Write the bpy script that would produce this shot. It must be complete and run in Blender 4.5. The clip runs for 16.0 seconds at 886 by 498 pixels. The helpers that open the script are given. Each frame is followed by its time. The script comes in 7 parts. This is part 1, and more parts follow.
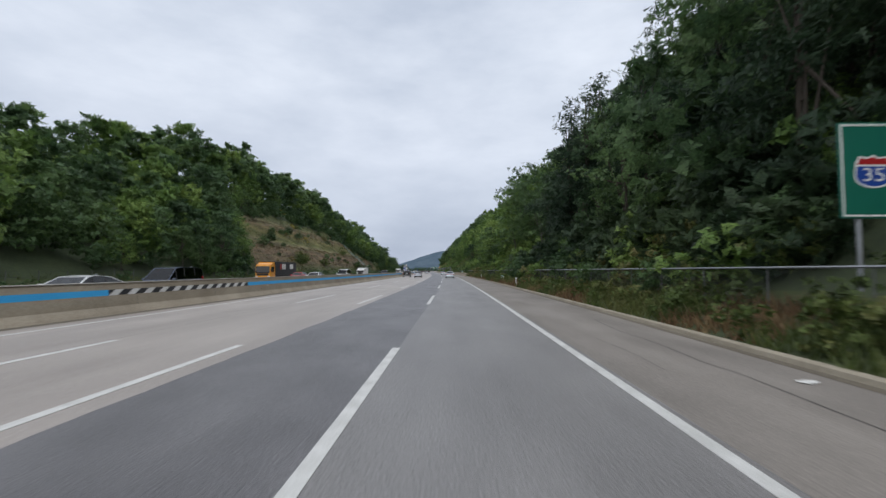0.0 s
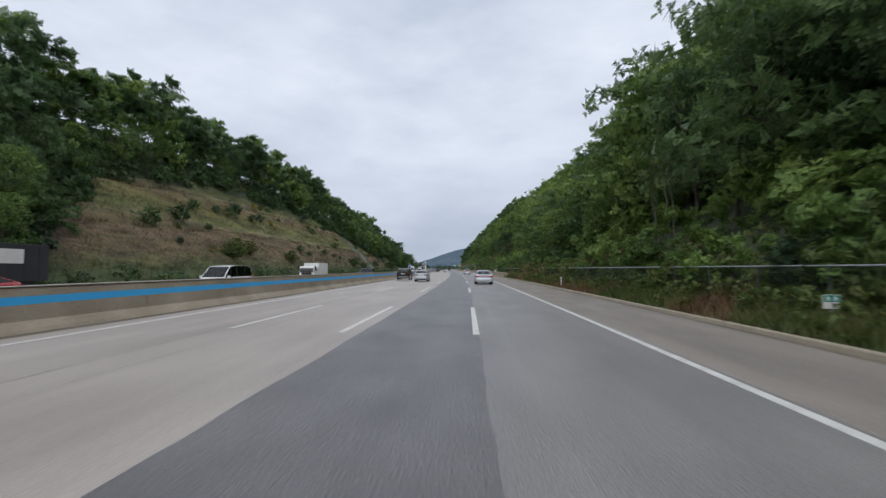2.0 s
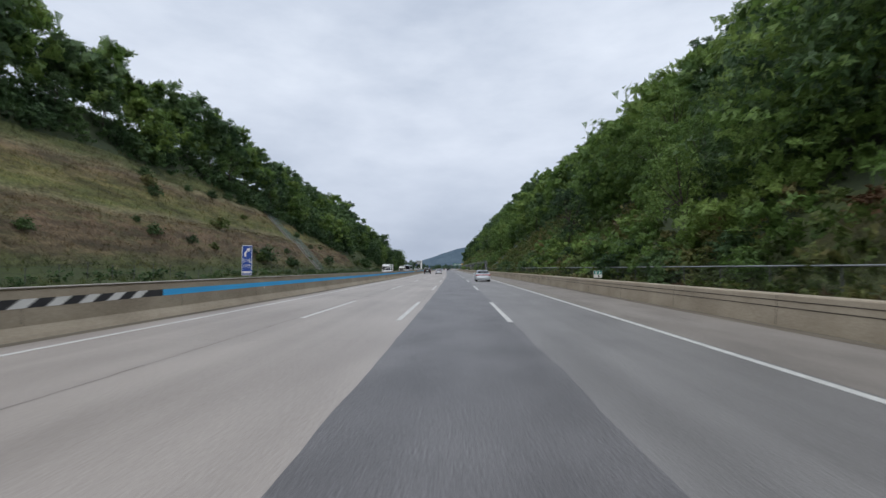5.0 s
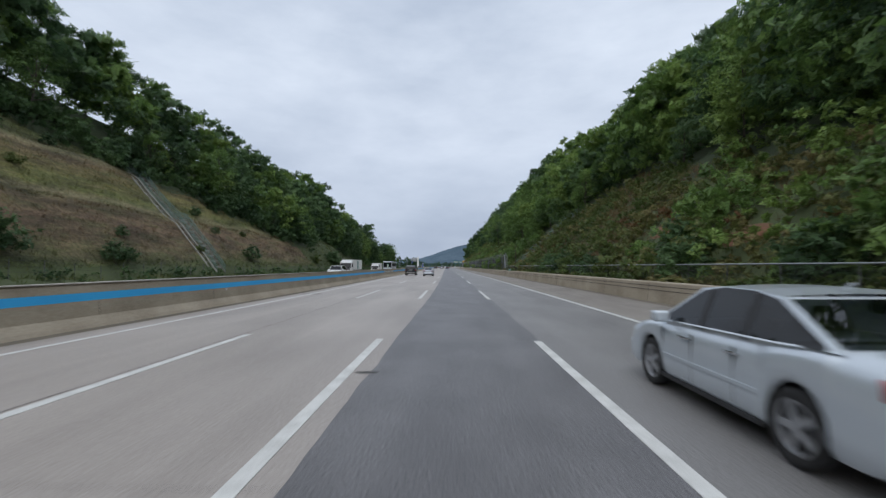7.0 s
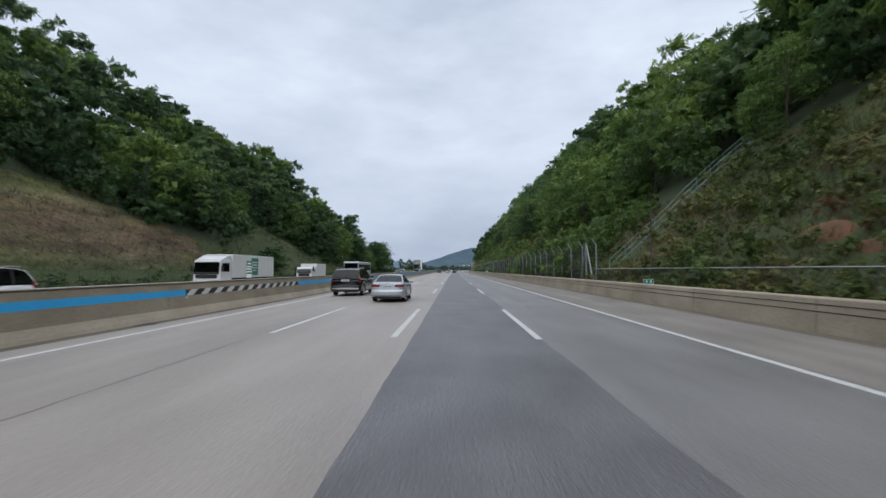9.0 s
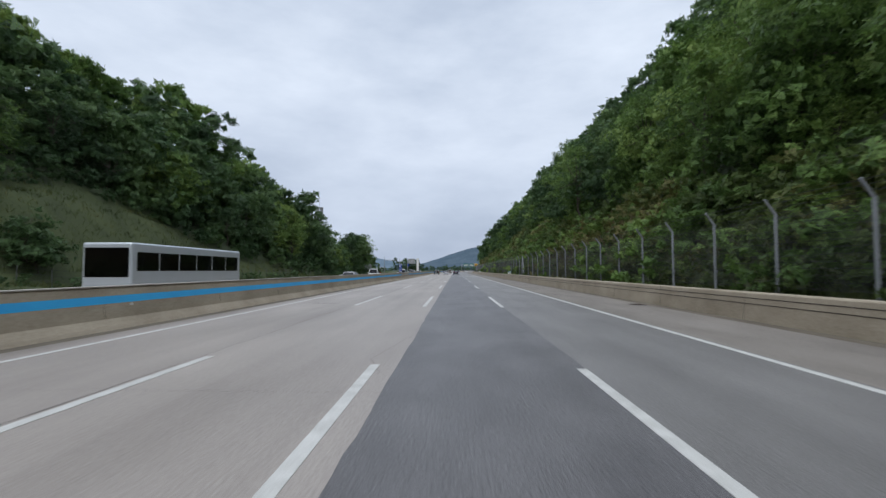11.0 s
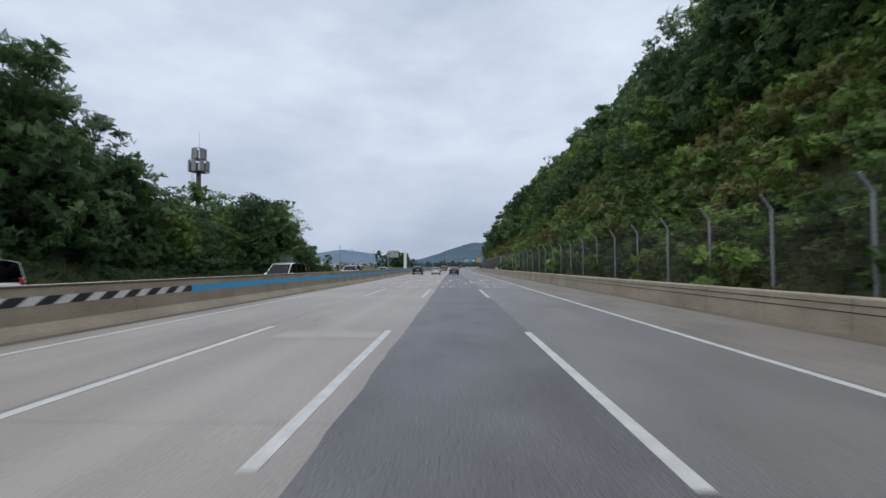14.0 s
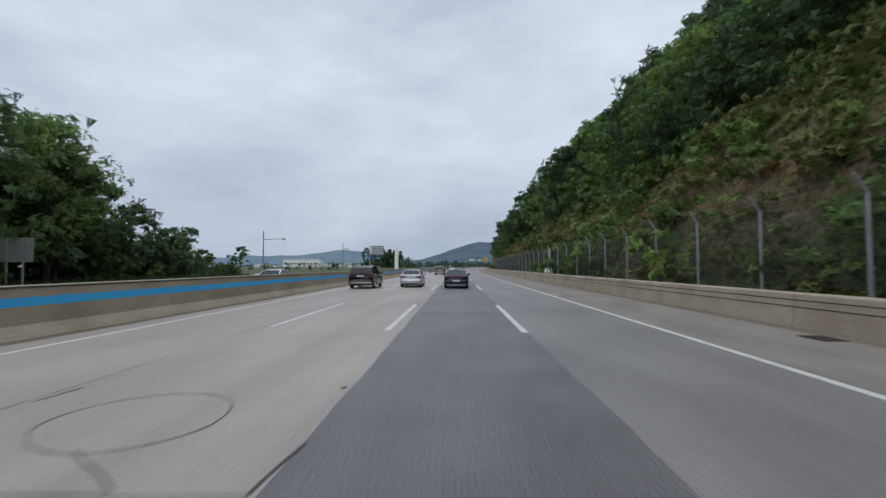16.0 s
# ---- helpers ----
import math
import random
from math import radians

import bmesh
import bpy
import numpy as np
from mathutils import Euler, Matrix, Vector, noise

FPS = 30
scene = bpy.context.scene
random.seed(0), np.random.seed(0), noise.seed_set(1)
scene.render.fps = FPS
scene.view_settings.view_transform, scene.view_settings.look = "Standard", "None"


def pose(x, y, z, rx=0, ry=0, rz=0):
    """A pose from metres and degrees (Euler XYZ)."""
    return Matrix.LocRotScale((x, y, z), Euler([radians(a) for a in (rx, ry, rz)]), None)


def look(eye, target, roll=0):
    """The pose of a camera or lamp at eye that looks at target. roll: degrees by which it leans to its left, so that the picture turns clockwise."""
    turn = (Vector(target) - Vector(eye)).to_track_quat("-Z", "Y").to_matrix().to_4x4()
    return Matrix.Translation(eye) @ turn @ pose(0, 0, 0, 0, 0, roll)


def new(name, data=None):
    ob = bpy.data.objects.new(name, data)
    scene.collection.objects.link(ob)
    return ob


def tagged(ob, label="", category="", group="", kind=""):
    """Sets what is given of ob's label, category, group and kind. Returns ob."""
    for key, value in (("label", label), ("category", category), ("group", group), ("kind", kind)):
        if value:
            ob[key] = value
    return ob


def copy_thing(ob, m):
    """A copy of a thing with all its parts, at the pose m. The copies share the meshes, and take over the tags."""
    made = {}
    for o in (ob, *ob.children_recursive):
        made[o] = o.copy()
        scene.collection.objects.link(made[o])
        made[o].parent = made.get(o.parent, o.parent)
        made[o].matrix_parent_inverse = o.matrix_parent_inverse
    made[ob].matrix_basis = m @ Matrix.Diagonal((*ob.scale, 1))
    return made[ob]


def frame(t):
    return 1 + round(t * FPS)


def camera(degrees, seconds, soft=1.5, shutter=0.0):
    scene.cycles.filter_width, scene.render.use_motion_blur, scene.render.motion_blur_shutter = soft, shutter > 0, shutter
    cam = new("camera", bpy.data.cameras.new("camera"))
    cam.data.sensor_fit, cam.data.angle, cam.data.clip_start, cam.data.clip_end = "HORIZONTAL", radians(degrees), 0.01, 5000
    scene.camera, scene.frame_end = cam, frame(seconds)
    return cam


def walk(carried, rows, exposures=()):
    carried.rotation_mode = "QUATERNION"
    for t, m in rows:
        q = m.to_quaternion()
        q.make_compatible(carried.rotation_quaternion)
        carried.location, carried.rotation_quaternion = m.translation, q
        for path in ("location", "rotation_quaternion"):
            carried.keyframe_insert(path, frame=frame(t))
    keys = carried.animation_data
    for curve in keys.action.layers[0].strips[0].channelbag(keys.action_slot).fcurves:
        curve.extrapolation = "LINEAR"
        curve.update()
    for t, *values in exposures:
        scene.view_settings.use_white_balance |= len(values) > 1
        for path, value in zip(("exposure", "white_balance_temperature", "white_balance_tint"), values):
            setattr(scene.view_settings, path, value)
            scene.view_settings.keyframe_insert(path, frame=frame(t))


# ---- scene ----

# ---- road geometry: s metres along the road, u metres to the right of the lane line ----
def bend(s):
    """Curvature of the road, positive to the left."""
    return float(np.interp(s, (-200, 170, 290, 430, 520, 900, 1100), (1 / 3400, 1 / 3400, 0, 0, -1 / 2600, -1 / 2600, 0)))


S0, SN = -200, 3400
_a = np.concatenate(([0], np.cumsum([bend(k + 0.5) for k in range(S0, SN)])))
_a = _a - _a[-S0]
_m = (_a[1:] + _a[:-1]) / 2
_x = np.concatenate(([0], np.cumsum(-np.sin(_m))))
_y = np.concatenate(([0], np.cumsum(np.cos(_m))))
AXIS = np.stack((_x - _x[-S0], _y - _y[-S0], _a), 1)
STATIONS = np.arange(S0, SN + 1)


def axis(s):
    return (float(np.interp(s, STATIONS, AXIS[:, 0])), float(np.interp(s, STATIONS, AXIS[:, 1])),
            float(np.interp(s, STATIONS, AXIS[:, 2])))


def at(s, u, z=0.0):
    """World place of a point of the road's own grid."""
    x, y, a = axis(s)
    return Vector((x + u * math.cos(a), y + u * math.sin(a), z))


def stand(s, u, z=0.0, turn=0.0):
    """Pose whose +Y runs along the road, turned by so many degrees to the left."""
    return pose(*at(s, u, z), 0, 0, math.degrees(axis(s)[2]) + turn)


# ---- camera: seconds, s, u, turn to the left of the road, tilt upwards ----
EYE = 1.60
ROUTE = (
    (0.0, 0.00, 1.19, 1.42, 2.74),
    (0.5, 12.51, 0.93, 2.03, 2.72),
    (1.0, 25.12, 0.56, 2.91, 2.56),
    (1.5, 37.80, 0.19, 3.27, 2.65),
    (2.0, 50.56, -0.19, 3.29, 2.50),
    (2.5, 63.38, -0.54, 3.14, 2.49),
    (3.0, 76.24, -0.82, 3.00, 2.34),
    (3.5, 89.14, -1.08, 2.71, 2.37),
    (4.0, 102.07, -1.28, 2.64, 2.45),
    (6.5, 166.80, -1.76, 1.14, 2.35),
    (7.0, 179.71, -1.81, 1.25, 2.17),
    (7.5, 192.59, -1.89, 1.30, 2.35),
    (8.0, 205.45, -1.94, 1.27, 2.52),
    (8.5, 218.28, -1.96, 1.52, 2.43),
    (9.0, 231.07, -1.94, 1.55, 2.62),
    (11.5, 294.69, -2.02, 1.63, 2.67),
    (12.0, 307.38, -1.97, 1.80, 2.64),
    (12.5, 320.07, -2.01, 1.64, 2.63),
    (13.0, 332.79, -1.86, 1.60, 2.33),
    (13.5, 345.55, -1.83, 1.44, 2.20),
    (14.0, 358.36, -1.79, 1.32, 2.18),
    (14.5, 371.25, -1.75, 1.05, 2.13),
    (15.0, 384.23, -1.59, 1.74, 2.08),
    (15.5, 397.34, -1.63, 1.53, 2.29),
    (16.0, 410.59, -1.65, 1.75, 2.21),
)

cam = camera(88.5, 16.0, soft=1.45, shutter=0.15)
walk(cam, [(t, stand(s, u, EYE, yaw) @ pose(0, 0, 0, 90 + tilt, 0, 0)) for t, s, u, yaw, tilt in ROUTE],
     exposures=((0.0, 0.0, 6500, 10), (4.5, 0.0, 6480, 10), (6.5, -0.14, 6250, 9), (7.5, -0.03, 6300, 9), (12.5, 0.0, 6280, 9), (14.0, -0.08, 6300, 9), (15.5, -0.15, 6380, 9), (16.0, -0.14, 6380, 9)))

# ---- world: overcast ----
world = bpy.data.worlds.new("overcast_sky")
scene.world = world
world.use_nodes = True
nt = world.node_tree
nt.nodes.clear()
W = nt.nodes.new
out, bg = W("ShaderNodeOutputWorld"), W("ShaderNodeBackground")
sky = W("ShaderNodeTexSky")
sky.sky_type, sky.sun_disc = "NISHITA", False
sky.sun_elevation, sky.sun_rotation = radians(52), radians(200)
sky.air_density, sky.dust_density, sky.ozone_density = 1.2, 4.0, 1.5
tc, mp = W("ShaderNodeTexCoord"), W("ShaderNodeMapping")
mp.inputs["Scale"].default_value = (1.0, 1.0, 2.6)
n1, n2 = W("ShaderNodeTexNoise"), W("ShaderNodeTexNoise")
n1.inputs["Scale"].default_value, n1.inputs["Detail"].default_value, n1.inputs["Roughness"].default_value = 2.6, 7, 0.55
n2.inputs["Scale"].default_value, n2.inputs["Detail"].default_value = 0.9, 4
ramp = W("ShaderNodeValToRGB")
ramp.color_ramp.elements[0].position, ramp.color_ramp.elements[0].color = 0.38, (6.5, 7.3, 8.7, 1)
ramp.color_ramp.elements[1].position, ramp.color_ramp.elements[1].color = 0.60, (10.1, 10.8, 12.0, 1)
addn = W("ShaderNodeMath")
addn.operation = "MULTIPLY_ADD"
addn.inputs[1].default_value, addn.inputs[2].default_value = 0.5, 0.25
mixn = W("ShaderNodeMath")
mixn.operation = "ADD"
mixc = W("ShaderNodeMixRGB")
mixc.inputs["Fac"].default_value = 0.92
L = nt.links.new
L(tc.outputs["Generated"], mp.inputs["Vector"])
L(mp.outputs["Vector"], n1.inputs["Vector"])
L(mp.outputs["Vector"], n2.inputs["Vector"])
L(n2.outputs["Fac"], addn.inputs[0])
L(n1.outputs["Fac"], mixn.inputs[0])
L(addn.outputs[0], mixn.inputs[1])
halve = W("ShaderNodeMath")
halve.operation = "MULTIPLY"
halve.inputs[1].default_value = 0.5
L(mixn.outputs[0], halve.inputs[0])
L(halve.outputs[0], ramp.inputs["Fac"])
L(sky.outputs["Color"], mixc.inputs["Color1"])
L(ramp.outputs["Color"], mixc.inputs["Color2"])
sep, rise = W("ShaderNodeSeparateXYZ"), W("ShaderNodeMapRange")
rise.inputs["From Min"].default_value, rise.inputs["From Max"].default_value = -0.02, 0.42
rise.inputs["To Min"].default_value, rise.inputs["To Max"].default_value = 0.0, 1.0
low = W("ShaderNodeMixRGB")
low.blend_type = "MULTIPLY"
low.inputs["Fac"].default_value = 1.0
tone = W("ShaderNodeValToRGB")
tone.color_ramp.elements[0].color, tone.color_ramp.elements[1].color = (0.66, 0.69, 0.75, 1), (1.02, 1.02, 1.02, 1)
L(tc.outputs["Generated"], sep.inputs["Vector"])
L(sep.outputs["Z"], rise.inputs["Value"])
L(rise.outputs["Result"], tone.inputs["Fac"])
L(mixc.outputs["Color"], low.inputs["Color1"])
L(tone.outputs["Color"], low.inputs["Color2"])
L(low.outputs["Color"], bg.inputs["Color"])
bg.inputs["Strength"].default_value = 0.088
L(bg.outputs["Background"], out.inputs["Surface"])

sun = new("sun", bpy.data.lights.new("sun", "SUN"))
sun.data.energy, sun.data.angle, sun.data.color = 1.45, radians(85), (1.0, 0.97, 0.92)
sun.matrix_world = look((0, 0, 100), (12, 62, 0))


# ---- materials ----
def surface(name, c1, c2, scale=1.0, fine=40.0, rough=0.8, bump=0.15, c3=None, metal=0.0, uv=False, island=0.0, thing=0.0, stretch=None,
            rough2=None, spec=0.5, streak=0.0, grain=0.0):
    """Two scales of noise between colours, with fine relief; island and thing: share of variation from piece to piece."""
    m = bpy.data.materials.new(name)
    m.use_nodes = True
    t = m.node_tree
    b = t.nodes["Principled BSDF"]
    N, K = t.nodes.new, t.links.new
    co = N("ShaderNodeTexCoord")
    vec = co.outputs["UV" if uv else "Object"]
    if stretch:
        ma = N("ShaderNodeMapping")
        ma.inputs["Scale"].default_value = stretch
        K(vec, ma.inputs["Vector"])
        vec = ma.outputs["Vector"]
    a, f = N("ShaderNodeTexNoise"), N("ShaderNodeTexNoise")
    a.inputs["Scale"].default_value, a.inputs["Detail"].default_value = scale, 6
    f.inputs["Scale"].default_value, f.inputs["Detail"].default_value = fine, 4
    K(vec, a.inputs["Vector"])
    K(vec, f.inputs["Vector"])
    s = N("ShaderNodeMath")
    s.operation = "MULTIPLY_ADD"
    s.inputs[1].default_value = 0.45
    K(f.outputs["Fac"], s.inputs[0])
    h = N("ShaderNodeMath")
    h.operation = "MULTIPLY"
    h.inputs[1].default_value = 0.55
    K(a.outputs["Fac"], h.inputs[0])
    K(h.outputs[0], s.inputs[2])
    fac = s.outputs[0]
    if streak:
        # long wear marks that follow the traffic
        lm, ln, la = N("ShaderNodeMapping"), N("ShaderNodeTexNoise"), N("ShaderNodeMath")
        lm.inputs["Scale"].default_value = (1.7, 0.012, 1)
        ln.inputs["Scale"].default_value, ln.inputs["Detail"].default_value = 1.0, 5
        K(co.outputs["UV"], lm.inputs["Vector"])
        K(lm.outputs["Vector"], ln.inputs["Vector"])
        la.operation = "MULTIPLY_ADD"
        la.inputs[1].default_value = streak
        lo = N("ShaderNodeMath")
        lo.operation = "SUBTRACT"
        lo.inputs[1].default_value = streak / 2
        K(fac, lo.inputs[0])
        K(ln.outputs["Fac"], la.inputs[0])
        K(lo.outputs[0], la.inputs[2])
        fac = la.outputs[0]
    for share, node, sock in ((island, "ShaderNodeNewGeometry", "Random Per Island"), (thing, "ShaderNodeObjectInfo", "Random")):
        if share:
            r, g = N(node), N("ShaderNodeMath")
            g.operation = "MULTIPLY_ADD"
            g.inputs[1].default_value = share
            K(r.outputs[sock], g.inputs[0])
            o = N("ShaderNodeMath")
            o.operation = "SUBTRACT"
            o.inputs[1].default_value = share / 2
            K(fac, o.inputs[0])
            K(o.outputs[0], g.inputs[2])
            fac = g.outputs[0]
    r = N("ShaderNodeValToRGB")
    e = r.color_ramp.elements
    e[0].position, e[0].color = 0.33, (*c1, 1)
    e[1].position, e[1].color = 0.67, (*c2, 1)
    if c3:
        x = e.new(0.8)
        x.color = (*c3, 1)
    K(fac, r.inputs["Fac"])
    colour = r.outputs["Color"]
    if grain:
        # coarse aggregate showing in the surface
        gn, gm, gx = N("ShaderNodeTexNoise"), N("ShaderNodeMapRange"), N("ShaderNodeMixRGB")
        gn.inputs["Scale"].default_value, gn.inputs["Detail"].default_value = 38.0, 3
        K(co.outputs["UV"], gn.inputs["Vector"])
        gm.inputs["From Min"].default_value, gm.inputs["From Max"].default_value = 0.36, 0.64
        gm.inputs["To Min"].default_value, gm.inputs["To Max"].default_value = 1 - grain, 1 + grain
        K(gn.outputs["Fac"], gm.inputs["Value"])
        gx.blend_type = "MULTIPLY"
        gx.inputs["Fac"].default_value = 1.0
        K(colour, gx.inputs["Color1"])
        K(gm.outputs["Result"], gx.inputs["Color2"])
        colour = gx.outputs["Color"]
    K(colour, b.inputs["Base Color"])
    b.inputs["Roughness"].default_value, b.inputs["Metallic"].default_value = rough, metal
    b.inputs["Specular IOR Level"].default_value = spec
    if rough2 is not None:
        q = N("ShaderNodeMapRange")
        q.inputs["To Min"].default_value, q.inputs["To Max"].default_value = rough, rough2
        K(a.outputs["Fac"], q.inputs["Value"])
        K(q.outputs["Result"], b.inputs["Roughness"])
    if bump:
        p = N("ShaderNodeBump")
        p.inputs["Strength"].default_value, p.inputs["Distance"].default_value = bump, 0.02
        K(f.outputs["Fac"], p.inputs["Height"])
        K(p.outputs["Normal"], b.inputs["Normal"])
    return m


def slope_hues(t, z_shift=0.0):
    """Colours of the mown cut slope: green foot, reddish dry grass, pale benches, yellowish green above."""
    N, K = t.nodes.new, t.links.new
    g = N("ShaderNodeNewGeometry")
    w, v = N("ShaderNodeTexNoise"), N("ShaderNodeTexNoise")
    w.inputs["Scale"].default_value, w.inputs["Detail"].default_value = 0.07, 5
    v.inputs["Scale"].default_value, v.inputs["Detail"].default_value, v.inputs["Roughness"].default_value = 0.42, 6, 0.65
    m = N("ShaderNodeMapping")
    m.inputs["Scale"].default_value = (0.8, 0.5, 2.4)
    K(g.outputs["Position"], m.inputs["Vector"])
    K(g.outputs["Position"], w.inputs["Vector"])
    K(m.outputs["Vector"], v.inputs["Vector"])
    x = N("ShaderNodeSeparateXYZ")
    K(g.outputs["Position"], x.inputs["Vector"])
    a, b = N("ShaderNodeMath"), N("ShaderNodeMath")
    a.operation = b.operation = "MULTIPLY_ADD"
    a.inputs[1].default_value, a.inputs[2].default_value = 0.048, -0.05 - z_shift * 0.048
    K(x.outputs["Z"], a.inputs[0])
    b.inputs[1].default_value = 0.16
    K(w.outputs["Fac"], b.inputs[0])
    K(a.outputs[0], b.inputs[2])
    r = N("ShaderNodeValToRGB")
    e = r.color_ramp.elements
    stops = ((0.0, (0.062, 0.086, 0.026)), (0.13, (0.085, 0.098, 0.034)), (0.21, (0.132, 0.100, 0.052)), (0.34, (0.150, 0.098, 0.060)), (0.43, (0.146, 0.108, 0.052)),
             (0.47, (0.215, 0.185, 0.100)), (0.52, (0.135, 0.142, 0.042)), (0.66, (0.172, 0.148, 0.052)), (0.76, (0.164, 0.116, 0.062)),
             (0.83, (0.205, 0.180, 0.095)), (0.90, (0.120, 0.130, 0.045)))
    e[0].position, e[0].color = stops[0][0], (*stops[0][1], 1)
    e[1].position, e[1].color = stops[-1][0], (*stops[-1][1], 1)
    for q, c in stops[1:-1]:
        y = e.new(q)
        y.color = (*c, 1)
    K(b.outputs[0], r.inputs["Fac"])
    # streaks of green and of straw
    f, mx = N("ShaderNodeMapRange"), N("ShaderNodeMixRGB")
    f.inputs["From Min"].default_value, f.inputs["From Max"].default_value = 0.46, 0.62
    f.inputs["To Max"].default_value = 0.45
    K(v.outputs["Fac"], f.inputs["Value"])
    K(f.outputs["Result"], mx.inputs["Fac"])
    K(r.outputs["Color"], mx.inputs["Color1"])
    mx.inputs["Color2"].default_value = (0.085, 0.112, 0.036, 1)
    f2, m2 = N("ShaderNodeMapRange"), N("ShaderNodeMixRGB")
    f2.inputs["From Min"].default_value, f2.inputs["From Max"].default_value = 0.46, 0.33
    f2.inputs["To Max"].default_value = 0.4
    K(v.outputs["Fac"], f2.inputs["Value"])
    K(f2.outputs["Result"], m2.inputs["Fac"])
    K(mx.outputs["Color"], m2.inputs["Color1"])
    m2.inputs["Color2"].default_value = (0.22, 0.178, 0.10, 1)
    # broad dark and pale patches
    b1, b2, b3 = N("ShaderNodeTexNoise"), N("ShaderNodeMapRange"), N("ShaderNodeMixRGB")
    b1.inputs["Scale"].default_value, b1.inputs["Detail"].default_value, b1.inputs["Roughness"].default_value = 0.28, 7, 0.68
    K(m.outputs["Vector"], b1.inputs["Vector"])
    b2.inputs["From Min"].default_value, b2.inputs["From Max"].default_value = 0.36, 0.64
    b2.inputs["To Min"].default_value, b2.inputs["To Max"].default_value = 0.52, 1.42
    K(b1.outputs["Fac"], b2.inputs["Value"])
    b3.blend_type = "MULTIPLY"
    b3.inputs["Fac"].default_value = 1.0
    K(m2.outputs["Color"], b3.inputs["Color1"])
    K(b2.outputs["Result"], b3.inputs["Color2"])
    return b3.outputs["Color"]


def slope_grass():
    m = bpy.data.materials.new("dry_slope_grass")
    m.use_nodes = True
    t = m.node_tree
    N, K = t.nodes.new, t.links.new
    d = t.nodes["Principled BSDF"]
    col = slope_hues(t)
    g, n, f, x, bu = N("ShaderNodeNewGeometry"), N("ShaderNodeTexNoise"), N("ShaderNodeMapRange"), N("ShaderNodeMixRGB"), N("ShaderNodeBump")
    n.inputs["Scale"].default_value, n.inputs["Detail"].default_value, n.inputs["Roughness"].default_value = 2.6, 6, 0.7
    K(g.outputs["Position"], n.inputs["Vector"])
    f.inputs["From Min"].default_value, f.inputs["From Max"].default_value = 0.3, 0.7
    f.inputs["To Min"].default_value, f.inputs["To Max"].default_value = 0.4, 1.3
    K(n.outputs["Fac"], f.inputs["Value"])
    x.blend_type = "MULTIPLY"
    x.inputs["Fac"].default_value = 1
    K(col, x.inputs["Color1"])
    K(f.outputs["Result"], x.inputs["Color2"])
    K(x.outputs["Color"], d.inputs["Base Color"])
    d.inputs["Roughness"].default_value = 0.95
    bu.inputs["Strength"].default_value, bu.inputs["Distance"].default_value = 0.8, 0.3
    K(n.outputs["Fac"], bu.inputs["Height"])
    K(bu.outputs["Normal"], d.inputs["Normal"])
    return m


